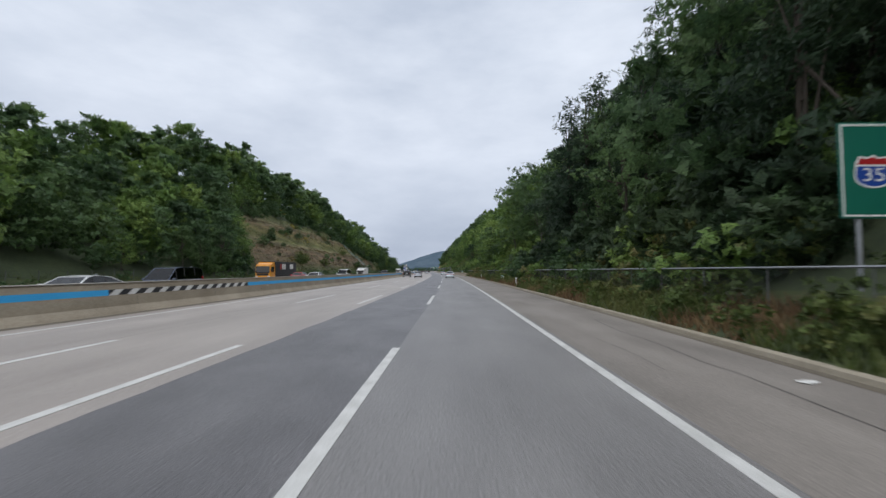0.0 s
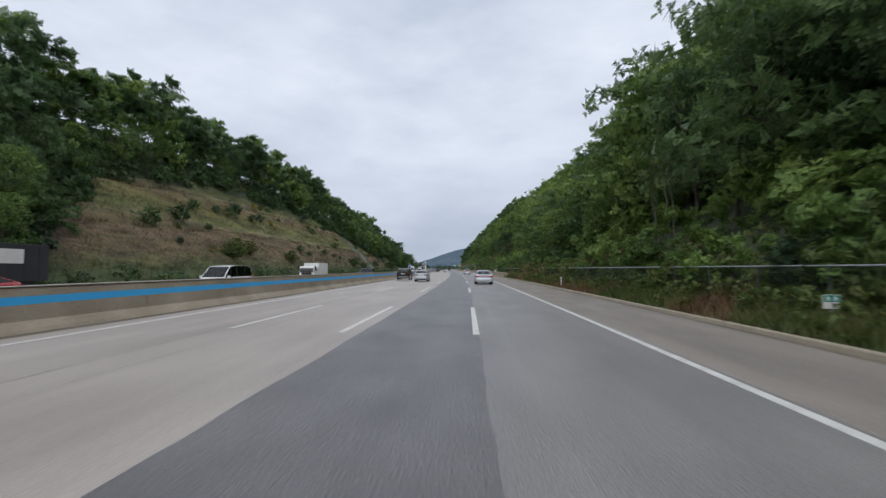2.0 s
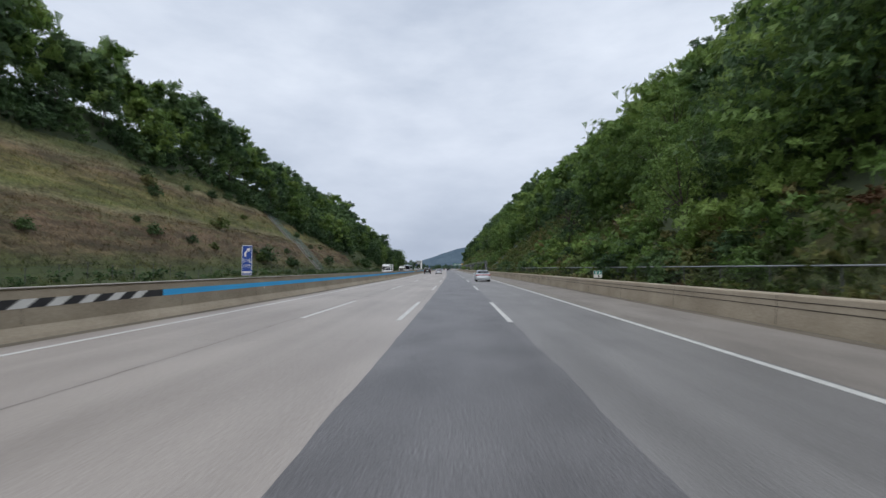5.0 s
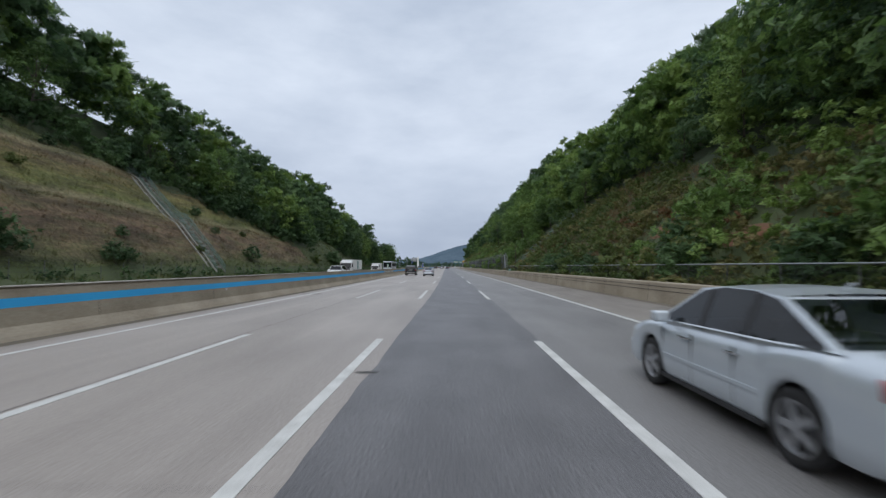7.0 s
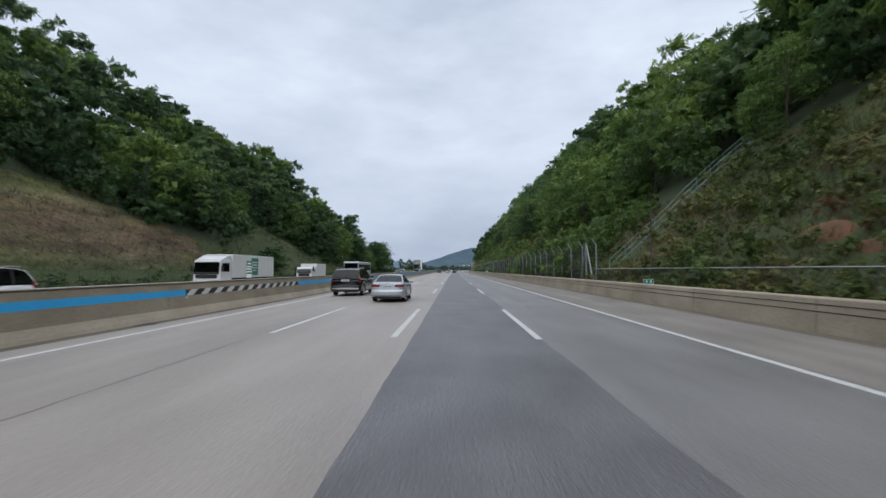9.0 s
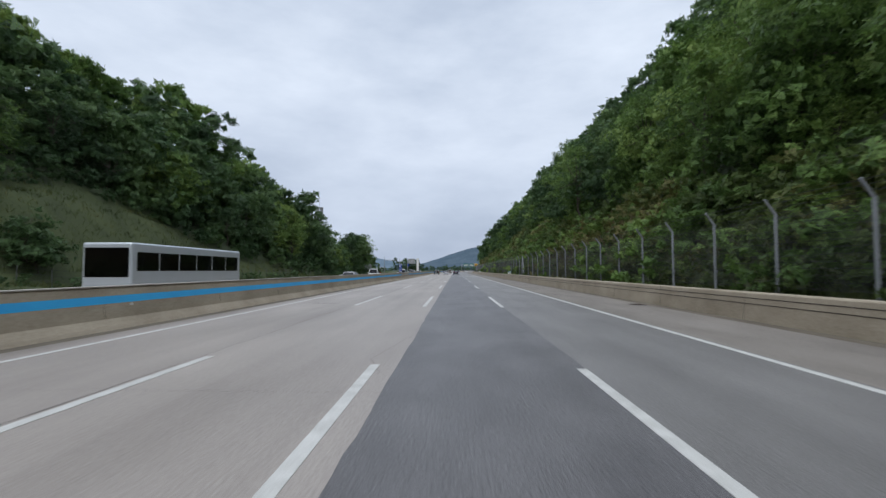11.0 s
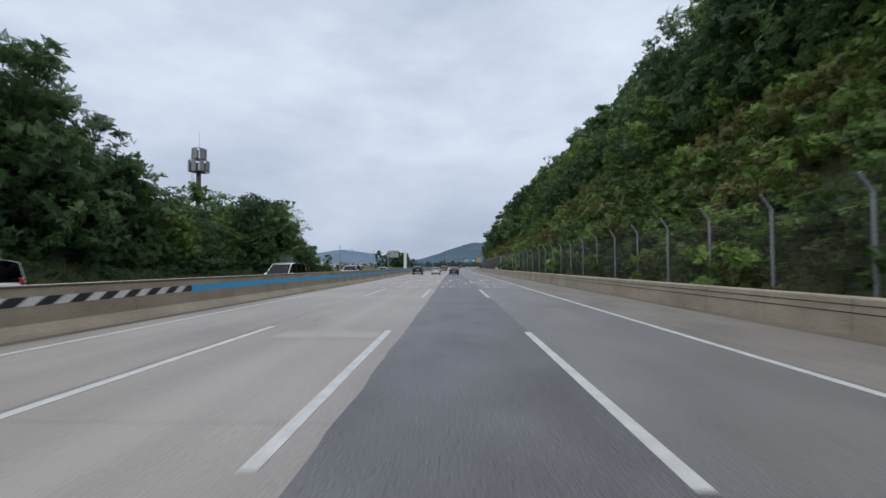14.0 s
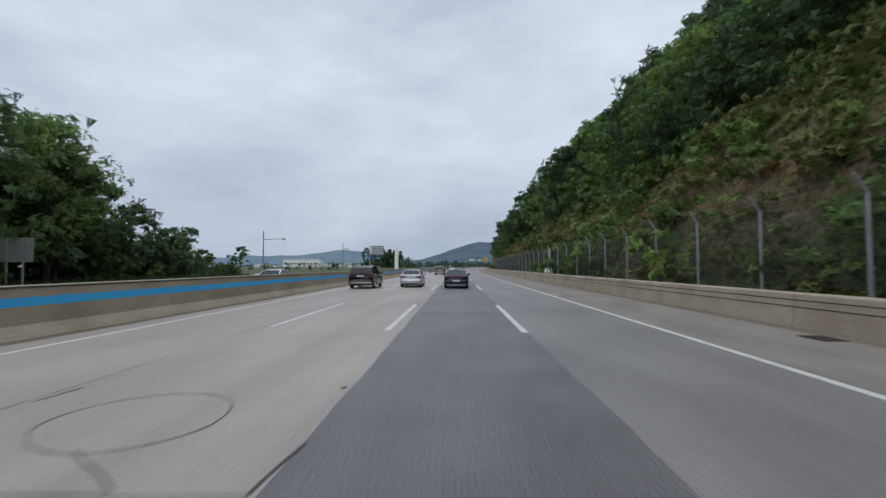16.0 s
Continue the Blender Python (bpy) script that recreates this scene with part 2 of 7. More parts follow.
def foliage(name, c1, c2, c3, patch=0.12, glow=0.4, bands=(1, 1, 1), slope=False, leaflets=0.0):
    """Leaves: colour by leaf, by plant and by place, with light that passes through; leaflets: so many to the metre of a spray, with gaps between."""
    m = bpy.data.materials.new(name)
    m.use_nodes = True
    t = m.node_tree
    t.nodes.clear()
    N, K = t.nodes.new, t.links.new
    o, mix = N("ShaderNodeOutputMaterial"), N("ShaderNodeMixShader")
    d, tr = N("ShaderNodeBsdfPrincipled"), N("ShaderNodeBsdfTranslucent")
    co, no = N("ShaderNodeNewGeometry"), N("ShaderNodeTexNoise")
    no.inputs["Scale"].default_value, no.inputs["Detail"].default_value = patch, 5
    band = N("ShaderNodeMapping")
    band.inputs["Scale"].default_value = bands
    K(co.outputs["Position"], band.inputs["Vector"])
    K(band.outputs["Vector"], no.inputs["Vector"])
    oi = N("ShaderNodeObjectInfo")
    a1, a2 = N("ShaderNodeMath"), N("ShaderNodeMath")
    a1.operation = a2.operation = "MULTIPLY_ADD"
    a1.inputs[1].default_value, a2.inputs[1].default_value = 0.2, 0.26
    K(co.outputs["Random Per Island"], a1.inputs[0])
    s = N("ShaderNodeMath")
    s.operation = "MULTIPLY_ADD"
    s.inputs[1].default_value, s.inputs[2].default_value = 1.8, -0.62
    K(no.outputs["Fac"], s.inputs[0])
    K(s.outputs[0], a1.inputs[2])
    K(oi.outputs["Random"], a2.inputs[0])
    K(a1.outputs[0], a2.inputs[2])
    r = N("ShaderNodeValToRGB")
    e = r.color_ramp.elements
    e[0].position, e[0].color = 0.2, (*c1, 1)
    e[1].position, e[1].color = 0.85, (*c3, 1)
    x = e.new(0.52)
    x.color = (*c2, 1)
    K(a2.outputs[0], r.inputs["Fac"])
    fn, fm, fx = N("ShaderNodeTexNoise"), N("ShaderNodeMapRange"), N("ShaderNodeMixRGB")
    fn.inputs["Scale"].default_value, fn.inputs["Detail"].default_value, fn.inputs["Roughness"].default_value = 5.5, 4, 0.7
    K(co.outputs["Position"], fn.inputs["Vector"])
    fm.inputs["From Min"].default_value, fm.inputs["From Max"].default_value = 0.33, 0.67
    fm.inputs["To Min"].default_value, fm.inputs["To Max"].default_value = 0.62, 1.4
    K(fn.outputs["Fac"], fm.inputs["Value"])
    fx.blend_type = "MULTIPLY"
    fx.inputs["Fac"].default_value = 1.0
    K(slope_hues(t, 0.25) if slope else r.outputs["Color"], fx.inputs["Color1"])
    K(fm.outputs["Result"], fx.inputs["Color2"])
    K(fx.outputs["Color"], d.inputs["Base Color"])
    K(fx.outputs["Color"], tr.inputs["Color"])
    d.inputs["Roughness"].default_value = 0.55
    d.inputs["Specular IOR Level"].default_value = 0.25
    mix.inputs["Fac"].default_value = glow
    K(d.outputs["BSDF"], mix.inputs[1])
    K(tr.outputs["BSDF"], mix.inputs[2])
    leaf = mix.outputs["Shader"]
    if leaflets:
        vo, lt, gap, cut = N("ShaderNodeTexVoronoi"), N("ShaderNodeMath"), N("ShaderNodeBsdfTransparent"), N("ShaderNodeMixShader")
        vo.inputs["Scale"].default_value = leaflets
        K(co.outputs["Position"], vo.inputs["Vector"])
        lt.operation = "LESS_THAN"
        lt.inputs[1].default_value = 0.65
        K(vo.outputs["Distance"], lt.inputs[0])
        K(lt.outputs[0], cut.inputs["Fac"])
        K(gap.outputs["BSDF"], cut.inputs[1])
        K(leaf, cut.inputs[2])
        leaf = cut.outputs["Shader"]
        hue = N("ShaderNodeSeparateXYZ")
        K(vo.outputs["Color"], hue.inputs["Vector"])
        fm.inputs["From Min"].default_value, fm.inputs["From Max"].default_value = 0.0, 1.0
        K(hue.outputs["X"], fm.inputs["Value"])
    K(leaf, o.inputs["Surface"])
    return m


CONCRETE_ROAD = surface("worn_concrete_paving", (0.232, 0.205, 0.184), (0.378, 0.340, 0.309), 0.5, 34, 0.5, 0.2, uv=True, stretch=(1, 0.3, 1), streak=0.26, grain=0.14)
SHOULDER = surface("shoulder_concrete", (0.15, 0.134, 0.119), (0.27, 0.244, 0.218), 0.7, 30, 0.82, 0.25, uv=True, stretch=(1, 0.35, 1), streak=0.2, grain=0.18)
DARK_ASPHALT = surface("dark_asphalt_overlay", (0.080, 0.078, 0.082), (0.170, 0.166, 0.171), 0.8, 55, 0.5, 0.7, uv=True, stretch=(1, 0.6, 1), c3=(0.20, 0.197, 0.20), streak=0.18, grain=0.5)
GREY_ASPHALT = surface("grey_asphalt", (0.136, 0.131, 0.129), (0.236, 0.228, 0.224), 0.6, 48, 0.52, 0.45, uv=True, stretch=(1, 0.4, 1), streak=0.22, grain=0.3)
PAINT_WHITE = surface("worn_white_road_paint", (0.42, 0.42, 0.40), (0.66, 0.66, 0.64), 3.0, 40, 0.6, 0.2, uv=False)
BARRIER = surface("weathered_barrier_concrete", (0.25, 0.208, 0.152), (0.44, 0.382, 0.295), 0.5, 14, 0.88, 0.25, stretch=(1, 1, 1.6))
BARRIER_TOP = surface("pale_barrier_cap", (0.30, 0.285, 0.25), (0.42, 0.40, 0.36), 0.8, 20, 0.85, 0.2)
BLUE = surface("blue_stripe_paint", (0.034, 0.38, 0.80), (0.05, 0.46, 0.88), 0.6, 20, 0.6, 0.1)
BLACK_PAINT = surface("black_paint", (0.015, 0.016, 0.02), (0.035, 0.035, 0.04), 2, 30, 0.5, 0.1)
WHITE_PAINT = surface("white_paint", (0.62, 0.62, 0.6), (0.78, 0.78, 0.76), 2, 30, 0.5, 0.1)
KERB = surface("kerb_concrete", (0.22, 0.19, 0.14), (0.36, 0.32, 0.25), 0.8, 20, 0.9, 0.3)
GROUND = surface("undergrowth_soil", (0.026, 0.038, 0.018), (0.055, 0.074, 0.03), 0.15, 3.5, 0.95, 0.6, c3=(0.062, 0.066, 0.028))
SLOPE_GRASS = slope_grass()
VERGE = surface("verge_grass", (0.035, 0.048, 0.018), (0.07, 0.09, 0.03), 0.3, 5.0, 0.95, 0.7, c3=(0.13, 0.12, 0.05))
GALV = surface("galvanised_steel", (0.22, 0.235, 0.25), (0.34, 0.35, 0.37), 1.5, 40, 0.5, 0.05, metal=0.6)
CABLE = surface("rusty_cable", (0.025, 0.018, 0.014), (0.06, 0.045, 0.035), 2, 40, 0.8, 0.1)


# ---- mesh helpers ----
def mesh_object(name, verts, faces, material, parent=None, uvs=None, smooth=False):
    me = bpy.data.meshes.new(name)
    me.from_pydata([tuple(v) for v in verts], [], faces)
    if uvs is not None:
        lay = me.uv_layers.new(name="UVMap")
        idx = np.zeros(len(me.loops), np.int32)
        me.loops.foreach_get("vertex_index", idx)
        lay.data.foreach_set("uv", np.asarray(uvs, np.float32)[idx].ravel())
    for m in material if isinstance(material, (list, tuple)) else (material,):
        me.materials.append(m)
    if smooth:
        me.polygons.foreach_set("use_smooth", [True] * len(me.polygons))
    ob = new(name, me)
    if parent:
        ob.parent = parent
    return ob


def part(name, bm, material, parent=None, label="", smooth=False):
    me = bpy.data.meshes.new(name)
    bm.to_mesh(me)
    bm.free()
    me.materials.append(material)
    if smooth:
        me.polygons.foreach_set("use_smooth", [True] * len(me.polygons))
    ob = new(name, me)
    if parent:
        ob.parent = parent
    if label:
        ob["label"] = label
    return ob


def steps(s0, s1, step):
    n = max(1, round((s1 - s0) / step))
    return [s0 + (s1 - s0) * i / n for i in range(n + 1)]


def strip(name, u0, u1, s0, s1, z, material, parent=None, step=5.0, depth=0.0):
    """A flat band along the road, with sides where it has depth."""
    ss = steps(s0, s1, step)
    v, uv, f = [], [], []
    for s in ss:
        for u in (u0, u1):
            v.append(at(s, u, z))
            uv.append((u, s))
    n = len(ss)
    f += [(2 * i, 2 * i + 1, 2 * i + 3, 2 * i + 2) for i in range(n - 1)]
    if depth:
        b = len(v)
        for s in ss:
            for u in (u0, u1):
                v.append(at(s, u, z - depth))
                uv.append((u, s))
        for i in range(n - 1):
            f.append((2 * i, 2 * i + 2, b + 2 * i + 2, b + 2 * i))
            f.append((2 * i + 1, b + 2 * i + 1, b + 2 * i + 3, 2 * i + 3))
        f += [(0, b, b + 1, 1), (2 * n - 2, 2 * n - 1, b + 2 * n - 1, b + 2 * n - 2)]
    return mesh_object(name, v, f, material, parent, uv)


def extrude(name, profile, s0, s1, material, parent=None, step=4.0, smooth=False):
    """A closed section (u, z) run along the road, with its ends shut."""
    ss = steps(s0, s1, step)
    n = len(profile)
    v = [at(s, u, z) for s in ss for u, z in profile]
    f = [(i * n + j, i * n + (j + 1) % n, (i + 1) * n + (j + 1) % n, (i + 1) * n + j) for i in range(len(ss) - 1) for j in range(n)]
    f += [tuple(range(n - 1, -1, -1)), tuple((len(ss) - 1) * n + j for j in range(n))]
    return mesh_object(name, v, f, material, parent, None, smooth)


def setting(ob, label, category):
    return tagged(ob, label, category, kind="structure")


# ---- terrain ----
def smooth(a, b, x):
    t = min(1, max(0, (x - a) / (b - a)))
    return t * t * (3 - 2 * t)


def wave(s, u, scale, seed=0.0):
    return noise.noise(Vector((s / scale, u / scale, seed)))


def land(s, u):
    """Height of the ground beside the road."""
    if -32.0 < u < 7.2:
        return -0.12
    if u < 0:
        U = -u
        g = float(np.interp(s, (-150, 10, 60, 100, 150, 330, 390, 405, 420, 455, 485), (0.4, 0.45, 0.55, 0.82, 1.0, 1.0, 0.85, 0.52, 0.16, 0.08, 0.0)))
        crest = 28.5 + 3.0 * wave(s, 0, 60, 3.3)
        foot = 0.55 * smooth(32, 36, U) * max(g, 0.4)
        rise = float(np.interp(U - 35.5, (0, 7.5, 9, 16, 17.5, 27, 40), (0, 8.4, 8.7, 16.4, 16.7, 28, 30))) * crest / 28.5 * (1 + 0.08 * wave(s, 0, 40, 7.7))
        if U > 62:
            rise += 0.1 * min(U - 62, 120)
        z = foot + g * rise
        if U > 33:
            z += (0.35 + 0.5 * g) * wave(s, u, 9.0, 1.0) + 0.25 * wave(s, u, 3.0, 2.0)
        z -= smooth(300, 900, U) * max(0, z - 3) * (1 if s > 430 else 0.3)
        return z
    tan = float(np.interp(s, (-150, 60, 200, 300, 340, 900), (0.85, 0.85, 0.8, 0.86, 1.08, 1.08)))
    g = float(np.interp(s, (-150, 640, 900, 1100), (1, 1, 0.6, 0.0)))
    crest = float(np.interp(s, (-150, 100, 290, 340, 900), (30, 32, 33, 42, 42))) + 3 * wave(s, 0, 55, 5.1)
    rise = min(max(0, u - 10.5) * tan, crest)
    if u > 50:
        rise += 0.1 * min(u - 50, 120)
    base = 0.25 * smooth(7.3, 8.6, u) + 0.35 * smooth(8.6, 10.5, u)
    z = base + g * rise
    if u > 9:
        z += 0.7 * wave(s, u, 8.0, 4.0) * smooth(9, 14, u) + 0.2 * wave(s, u, 2.5, 2.0)
    return z


def bare_top(s):
    """Height up to which the left slope carries grass and no trees."""
    return float(np.interp(s, (84, 92, 100, 110, 130, 150, 230, 258, 274, 290, 300, 315, 333, 348, 357, 385, 395), (0, 4, 9, 14, 17, 20, 20, 15, 12.5, 8.5, 6, 9, 11.5, 7, 4, 2.5, 0))) + 1.5 * wave(s, 0, 12, 9.1) * (84 < s < 380)


def scrub_top(s):
    """Height up to which the right slope carries shrubs and grass."""
    return float(np.interp(s, (112, 124, 132, 146, 152, 162, 175, 188, 200, 215, 232, 250, 262, 272, 300, 320, 345, 365, 385, 405, 425, 442, 452, 465, 600), (0, 3, 6.5, 6, 2, 3, 7, 10, 7, 9, 12, 15, 13, 8, 5, 7, 8.5, 8, 12, 9, 14, 17, 13, 9, 3)))


def open_grass(s):
    """Stretches of the right slope with more dry grass than shrubs."""
    return 128 < s < 146 or 180 < s < 190 or 326 < s < 352 or 418 < s < 456


def terrain():
    ss = list(np.arange(-150, 560, 3.0)) + list(np.arange(560, 1200, 10.0)) + list(np.arange(1200, 3400, 60.0)) + [3399]
    us = ([-2200, -1400, -900, -600, -420, -300, -220, -160, -120, -95, -80, -72] + list(np.arange(-68, -31.5, 1.5)) + [-31.9, -20, -5, 5, 7.1, 7.25, 7.7, 8.2]
          + list(np.arange(9, 14, 1.0)) + list(np.arange(14, 56, 1.7)) + [60, 70, 85, 110, 150, 220, 300, 420, 600, 900, 1400, 2200])
    v = [at(s, u, land(s, u)) for s in ss for u in us]
    n = len(us)
    f = [(i * n + j, i * n + j + 1, (i + 1) * n + j + 1, (i + 1) * n + j) for i in range(len(ss) - 1) for j in range(n - 1)]
    ob = mesh_object("ground", v, f, (GROUND, SLOPE_GRASS, VERGE), None, None, True)
    kinds = []
    for i in range(len(ss) - 1):
        for j in range(n - 1):
            s, u = (ss[i] + ss[i + 1]) / 2, (us[j] + us[j + 1]) / 2
            z = land(s, u)
            k = 0
            if u < 0 and (s > 452 or -u < 37 or -u > 300):
                k = 2
            elif u < 0 and z < bare_top(s):
                k = 1 if s < 296 else 2
            elif u > 0 and (u < 11 or u > 400):
                k = 2
            elif u > 0 and z < scrub_top(s):
                k = 1 if open_grass(s) else 2
            kinds.append(k)
    ob.data.polygons.foreach_set("material_index", kinds)
    return ob


setting(terrain(), "hillside ground with dark undergrowth along a motorway cutting", "ground")

# ---- carriageways ----
FAR = 1500


def overlay_left(s):
    """Ragged left edge of the dark overlay."""
    return float(np.interp(s, (-150, 110, 165, 190, 205, 240, 310, 330, 385, 400), (-2.93, -2.90, -3.04, -3.06, -2.93, -2.95, -3.05, -3.06, -2.97, -3.05))) + 0.05 * wave(s, 0, 2.3, 4.1) + 0.03 * wave(s, 0, 0.7, 2.1)


def overlay_right(s):
    return 0.06 + 0.06 * wave(s, 0, 2.9, 7.3) + 0.03 * wave(s, 0, 0.8, 1.7)


def lane(name, left, right, material, parent=None):
    """A paved lane between two edges that may wander."""
    ss = list(np.arange(-150, -10, 5.0)) + list(np.arange(-10, 470, 0.4)) + list(np.arange(470, FAR + 1, 5.0))
    uv = [(edge(s), s) for s in ss for edge in (left, right)]
    f = [(2 * i, 2 * i + 1, 2 * i + 3, 2 * i + 2) for i in range(len(ss) - 1)]
    return mesh_object(name, [at(s, u) for u, s in uv], f, material, parent, uv)


road = setting(lane("road", lambda s: -11.3, overlay_left, CONCRETE_ROAD), "pale worn concrete lanes of a motorway", "road")
lane("dark_lane", overlay_left, overlay_right, DARK_ASPHALT, road)["label"] = "dark asphalt overlay lane"
lane("grey_lane", overlay_right, lambda s: 3.72, GREY_ASPHALT, road)["label"] = "grey asphalt slow lane"
strip("hard_shoulder", 3.72, 7.3, -150, FAR, 0.0, SHOULDER, road)["label"] = "stained concrete hard shoulder"
setting(strip("road_opposite", -31.5, -12.2, -150, FAR, 0.0, CONCRETE_ROAD), "concrete carriageway of the oncoming traffic", "road")

# ---- road markings ----
marks = setting(strip("road_marking", 3.47, 3.63, -150, FAR, 0.006, PAINT_WHITE, None, 5, 0.006), "worn white painted lane markings on the road", "road marking")
strip("edge_line", -10.0, -9.86, -150, FAR, 0.006, PAINT_WHITE, marks, 5, 0.006)
for lane_u, off in ((0.0, 0.0), (-3.4, 0.25), (-6.6, 0.9)):
    for k in range(-4, 32):
        far_end = 9.5 + off + 20 * k
        strip("dash", lane_u - 0.08, lane_u + 0.08, far_end - 7.8, far_end, 0.006, PAINT_WHITE, marks, 8, 0.006)

# ---- median barrier ----
median = setting(extrude("median_barrier", ((-11.15, 0.0), (-11.22, 0.10), (-11.42, 0.28), (-11.50, 1.10), (-11.54, 1.14), (-11.78, 1.14), (-11.82, 1.10), (-11.9, 0.28), (-12.1, 0.10), (-12.17, 0.0)),
                         -150, FAR, BARRIER), "tall weathered concrete median barrier with a painted stripe", "barrier")
extrude("barrier_cap", ((-11.47, 1.142), (-11.47, 1.165), (-11.85, 1.165), (-11.85, 1.142)), -150, FAR, BARRIER_TOP, median)


# ---- stripe and chevrons on the median barrier ----
CHEVRON = ((16.5, 28.0), (131.0, 143.0), (247.0, 258.6), (362.5, 375.0))


def face_u(z, proud=0.004):
    """The road face of the median barrier at a height."""
    return -11.42 - 0.08 * (z - 0.28) / 0.82 + proud


def face_panel(name, s0, s1, z0, z1, lean, material, parent, proud=0.004):
    ss = steps(s0, s1, 4)
    v = [at(s + (lean if z == z1 else 0), face_u(z, proud), z) for s in ss for z in (z0, z1)]
    f = [(2 * i, 2 * i + 1, 2 * i + 3, 2 * i + 2) for i in range(len(ss) - 1)]
    return mesh_object(name, v, f, material, parent)


edges = [-150] + [e for c in CHEVRON for e in c] + [700]
for a, b in zip(edges[::2], edges[1::2]):
    face_panel("blue_stripe", a, b, 0.69, 0.90, 0, BLUE, median)
for a, b in CHEVRON:
    face_panel("chevron_ground", a, b, 0.69, 0.90, 0, BLACK_PAINT, median)
    k = a
    while k < b - 0.8:
        face_panel("chevron", k, k + 0.45, 0.69, 0.90, 0.35, WHITE_PAINT, median, 0.008)
        k += 0.95
DARK_JOINT = surface("joint_shadow_dirt", (0.05, 0.045, 0.04), (0.09, 0.08, 0.07), 3, 30, 0.9, 0.1)
for k in range(-20, 110):
    s = k * 6.0
    face_panel("joint", s, s + 0.02, 0.30, 0.685, 0, DARK_JOINT, median, 0.003)
for k in range(-4, 20):
    s = 7 + k * 24.0
    strip("reflector", -11.47, -11.44, s, s + 0.08, 0.66, WHITE_PAINT, median, 1, 0.07)
DIRT = surface("gutter_dirt", (0.09, 0.075, 0.055), (0.19, 0.165, 0.125), 0.9, 18, 0.95, 0.4, uv=True, stretch=(3, 0.25, 1))
setting(strip("gutter", -11.14, -10.75, -150, FAR, 0.004, DIRT), "strip of dirt and grit along the barrier foot", "gutter")

# ---- kerb, right barrier, fences ----
kerb = setting(extrude("kerb", ((6.98, 0), (7.0, 0.09), (7.03, 0.11), (7.18, 0.11), (7.2, 0)), -150, 136, KERB), "low worn concrete kerb along the verge", "kerb")
wall = setting(extrude("roadside_barrier", ((7.27, 0), (7.34, 0.86), (7.37, 0.89), (7.86, 0.89), (7.90, 0.86), (7.95, 0)), 135, 1000, BARRIER),
               "weathered concrete roadside barrier with two dark cables", "barrier")
for z, u in ((0.72, 7.335), (0.54, 7.32)):
    extrude("cable", ((u, z), (u - 0.012, z + 0.012), (u - 0.024, z), (u - 0.012, z - 0.012)), 135, 700, CABLE, wall)
for k in range(78):
    a, b = 135 + 6 * k, 135.025 + 6 * k
    v = [at(q, 7.266 + 0.07 * z / 0.86, z) for q in (a, b) for z in (0.02, 0.86)]
    mesh_object("joint", v, [(0, 1, 3, 2)], DARK_JOINT, wall)
setting(strip("gutter_right", 6.75, 7.265, -150, 700, 0.004, DIRT), "strip of dirt and moss along the kerb foot", "gutter")


def tube(bm, a, b, r0, r1=None, n=8):
    """A tapered pipe from a to b."""
    r1 = r0 if r1 is None else r1
    a, b = Vector(a), Vector(b)
    d = (b - a).normalized()
    x = d.orthogonal().normalized()
    y = d.cross(x)
    ring = [[bm.verts.new(p + r * (math.cos(2 * math.pi * i / n) * x + math.sin(2 * math.pi * i / n) * y)) for i in range(n)] for p, r in ((a, r0), (b, r1))]
    for i in range(n):
        j = (i + 1) % n
        bm.faces.new((ring[0][i], ring[0][j], ring[1][j], ring[1][i]))
    bm.faces.new(ring[0][::-1])
    bm.faces.new(ring[1])


def block(bm, x0, x1, y0, y1, z0, z1, bevel=0.0, seg=2):
    """A box, its edges rounded where bevel is given."""
    r = bmesh.ops.create_cube(bm, size=1.0)
    for v in r["verts"]:
        v.co = Vector(((x0 + x1) / 2 + v.co.x * (x1 - x0), (y0 + y1) / 2 + v.co.y * (y1 - y0), (z0 + z1) / 2 + v.co.z * (z1 - z0)))
    if bevel:
        es = list({e for v in r["verts"] for e in v.link_edges})
        bmesh.ops.bevel(bm, geom=es, offset=bevel, segments=seg, affect="EDGES", profile=0.6)


FENCE_WIRE = surface("grey_green_fence_wire", (0.022, 0.024, 0.025), (0.045, 0.048, 0.05), 2, 30, 0.7, 0.0)
POST = surface("galvanised_fence_post", (0.20, 0.215, 0.235), (0.30, 0.315, 0.335), 1.2, 30, 0.55, 0.05, metal=0.35)


def ribbons(name, segs, width, material, parent):
    """Thin square wires between pairs of points, in one mesh."""
    v, f = [], []
    for a, b in segs:
        d = (b - a).normalized()
        x = d.orthogonal().normalized() * width / 2
        y = d.cross(x)
        k = len(v)
        v += [a + x, a + y, a - x, a - y, b + x, b + y, b - x, b - y]
        f += [(k + i, k + (i + 1) % 4, k + 4 + (i + 1) % 4, k + 4 + i) for i in range(4)]
    return mesh_object(name, v, f, material, parent)


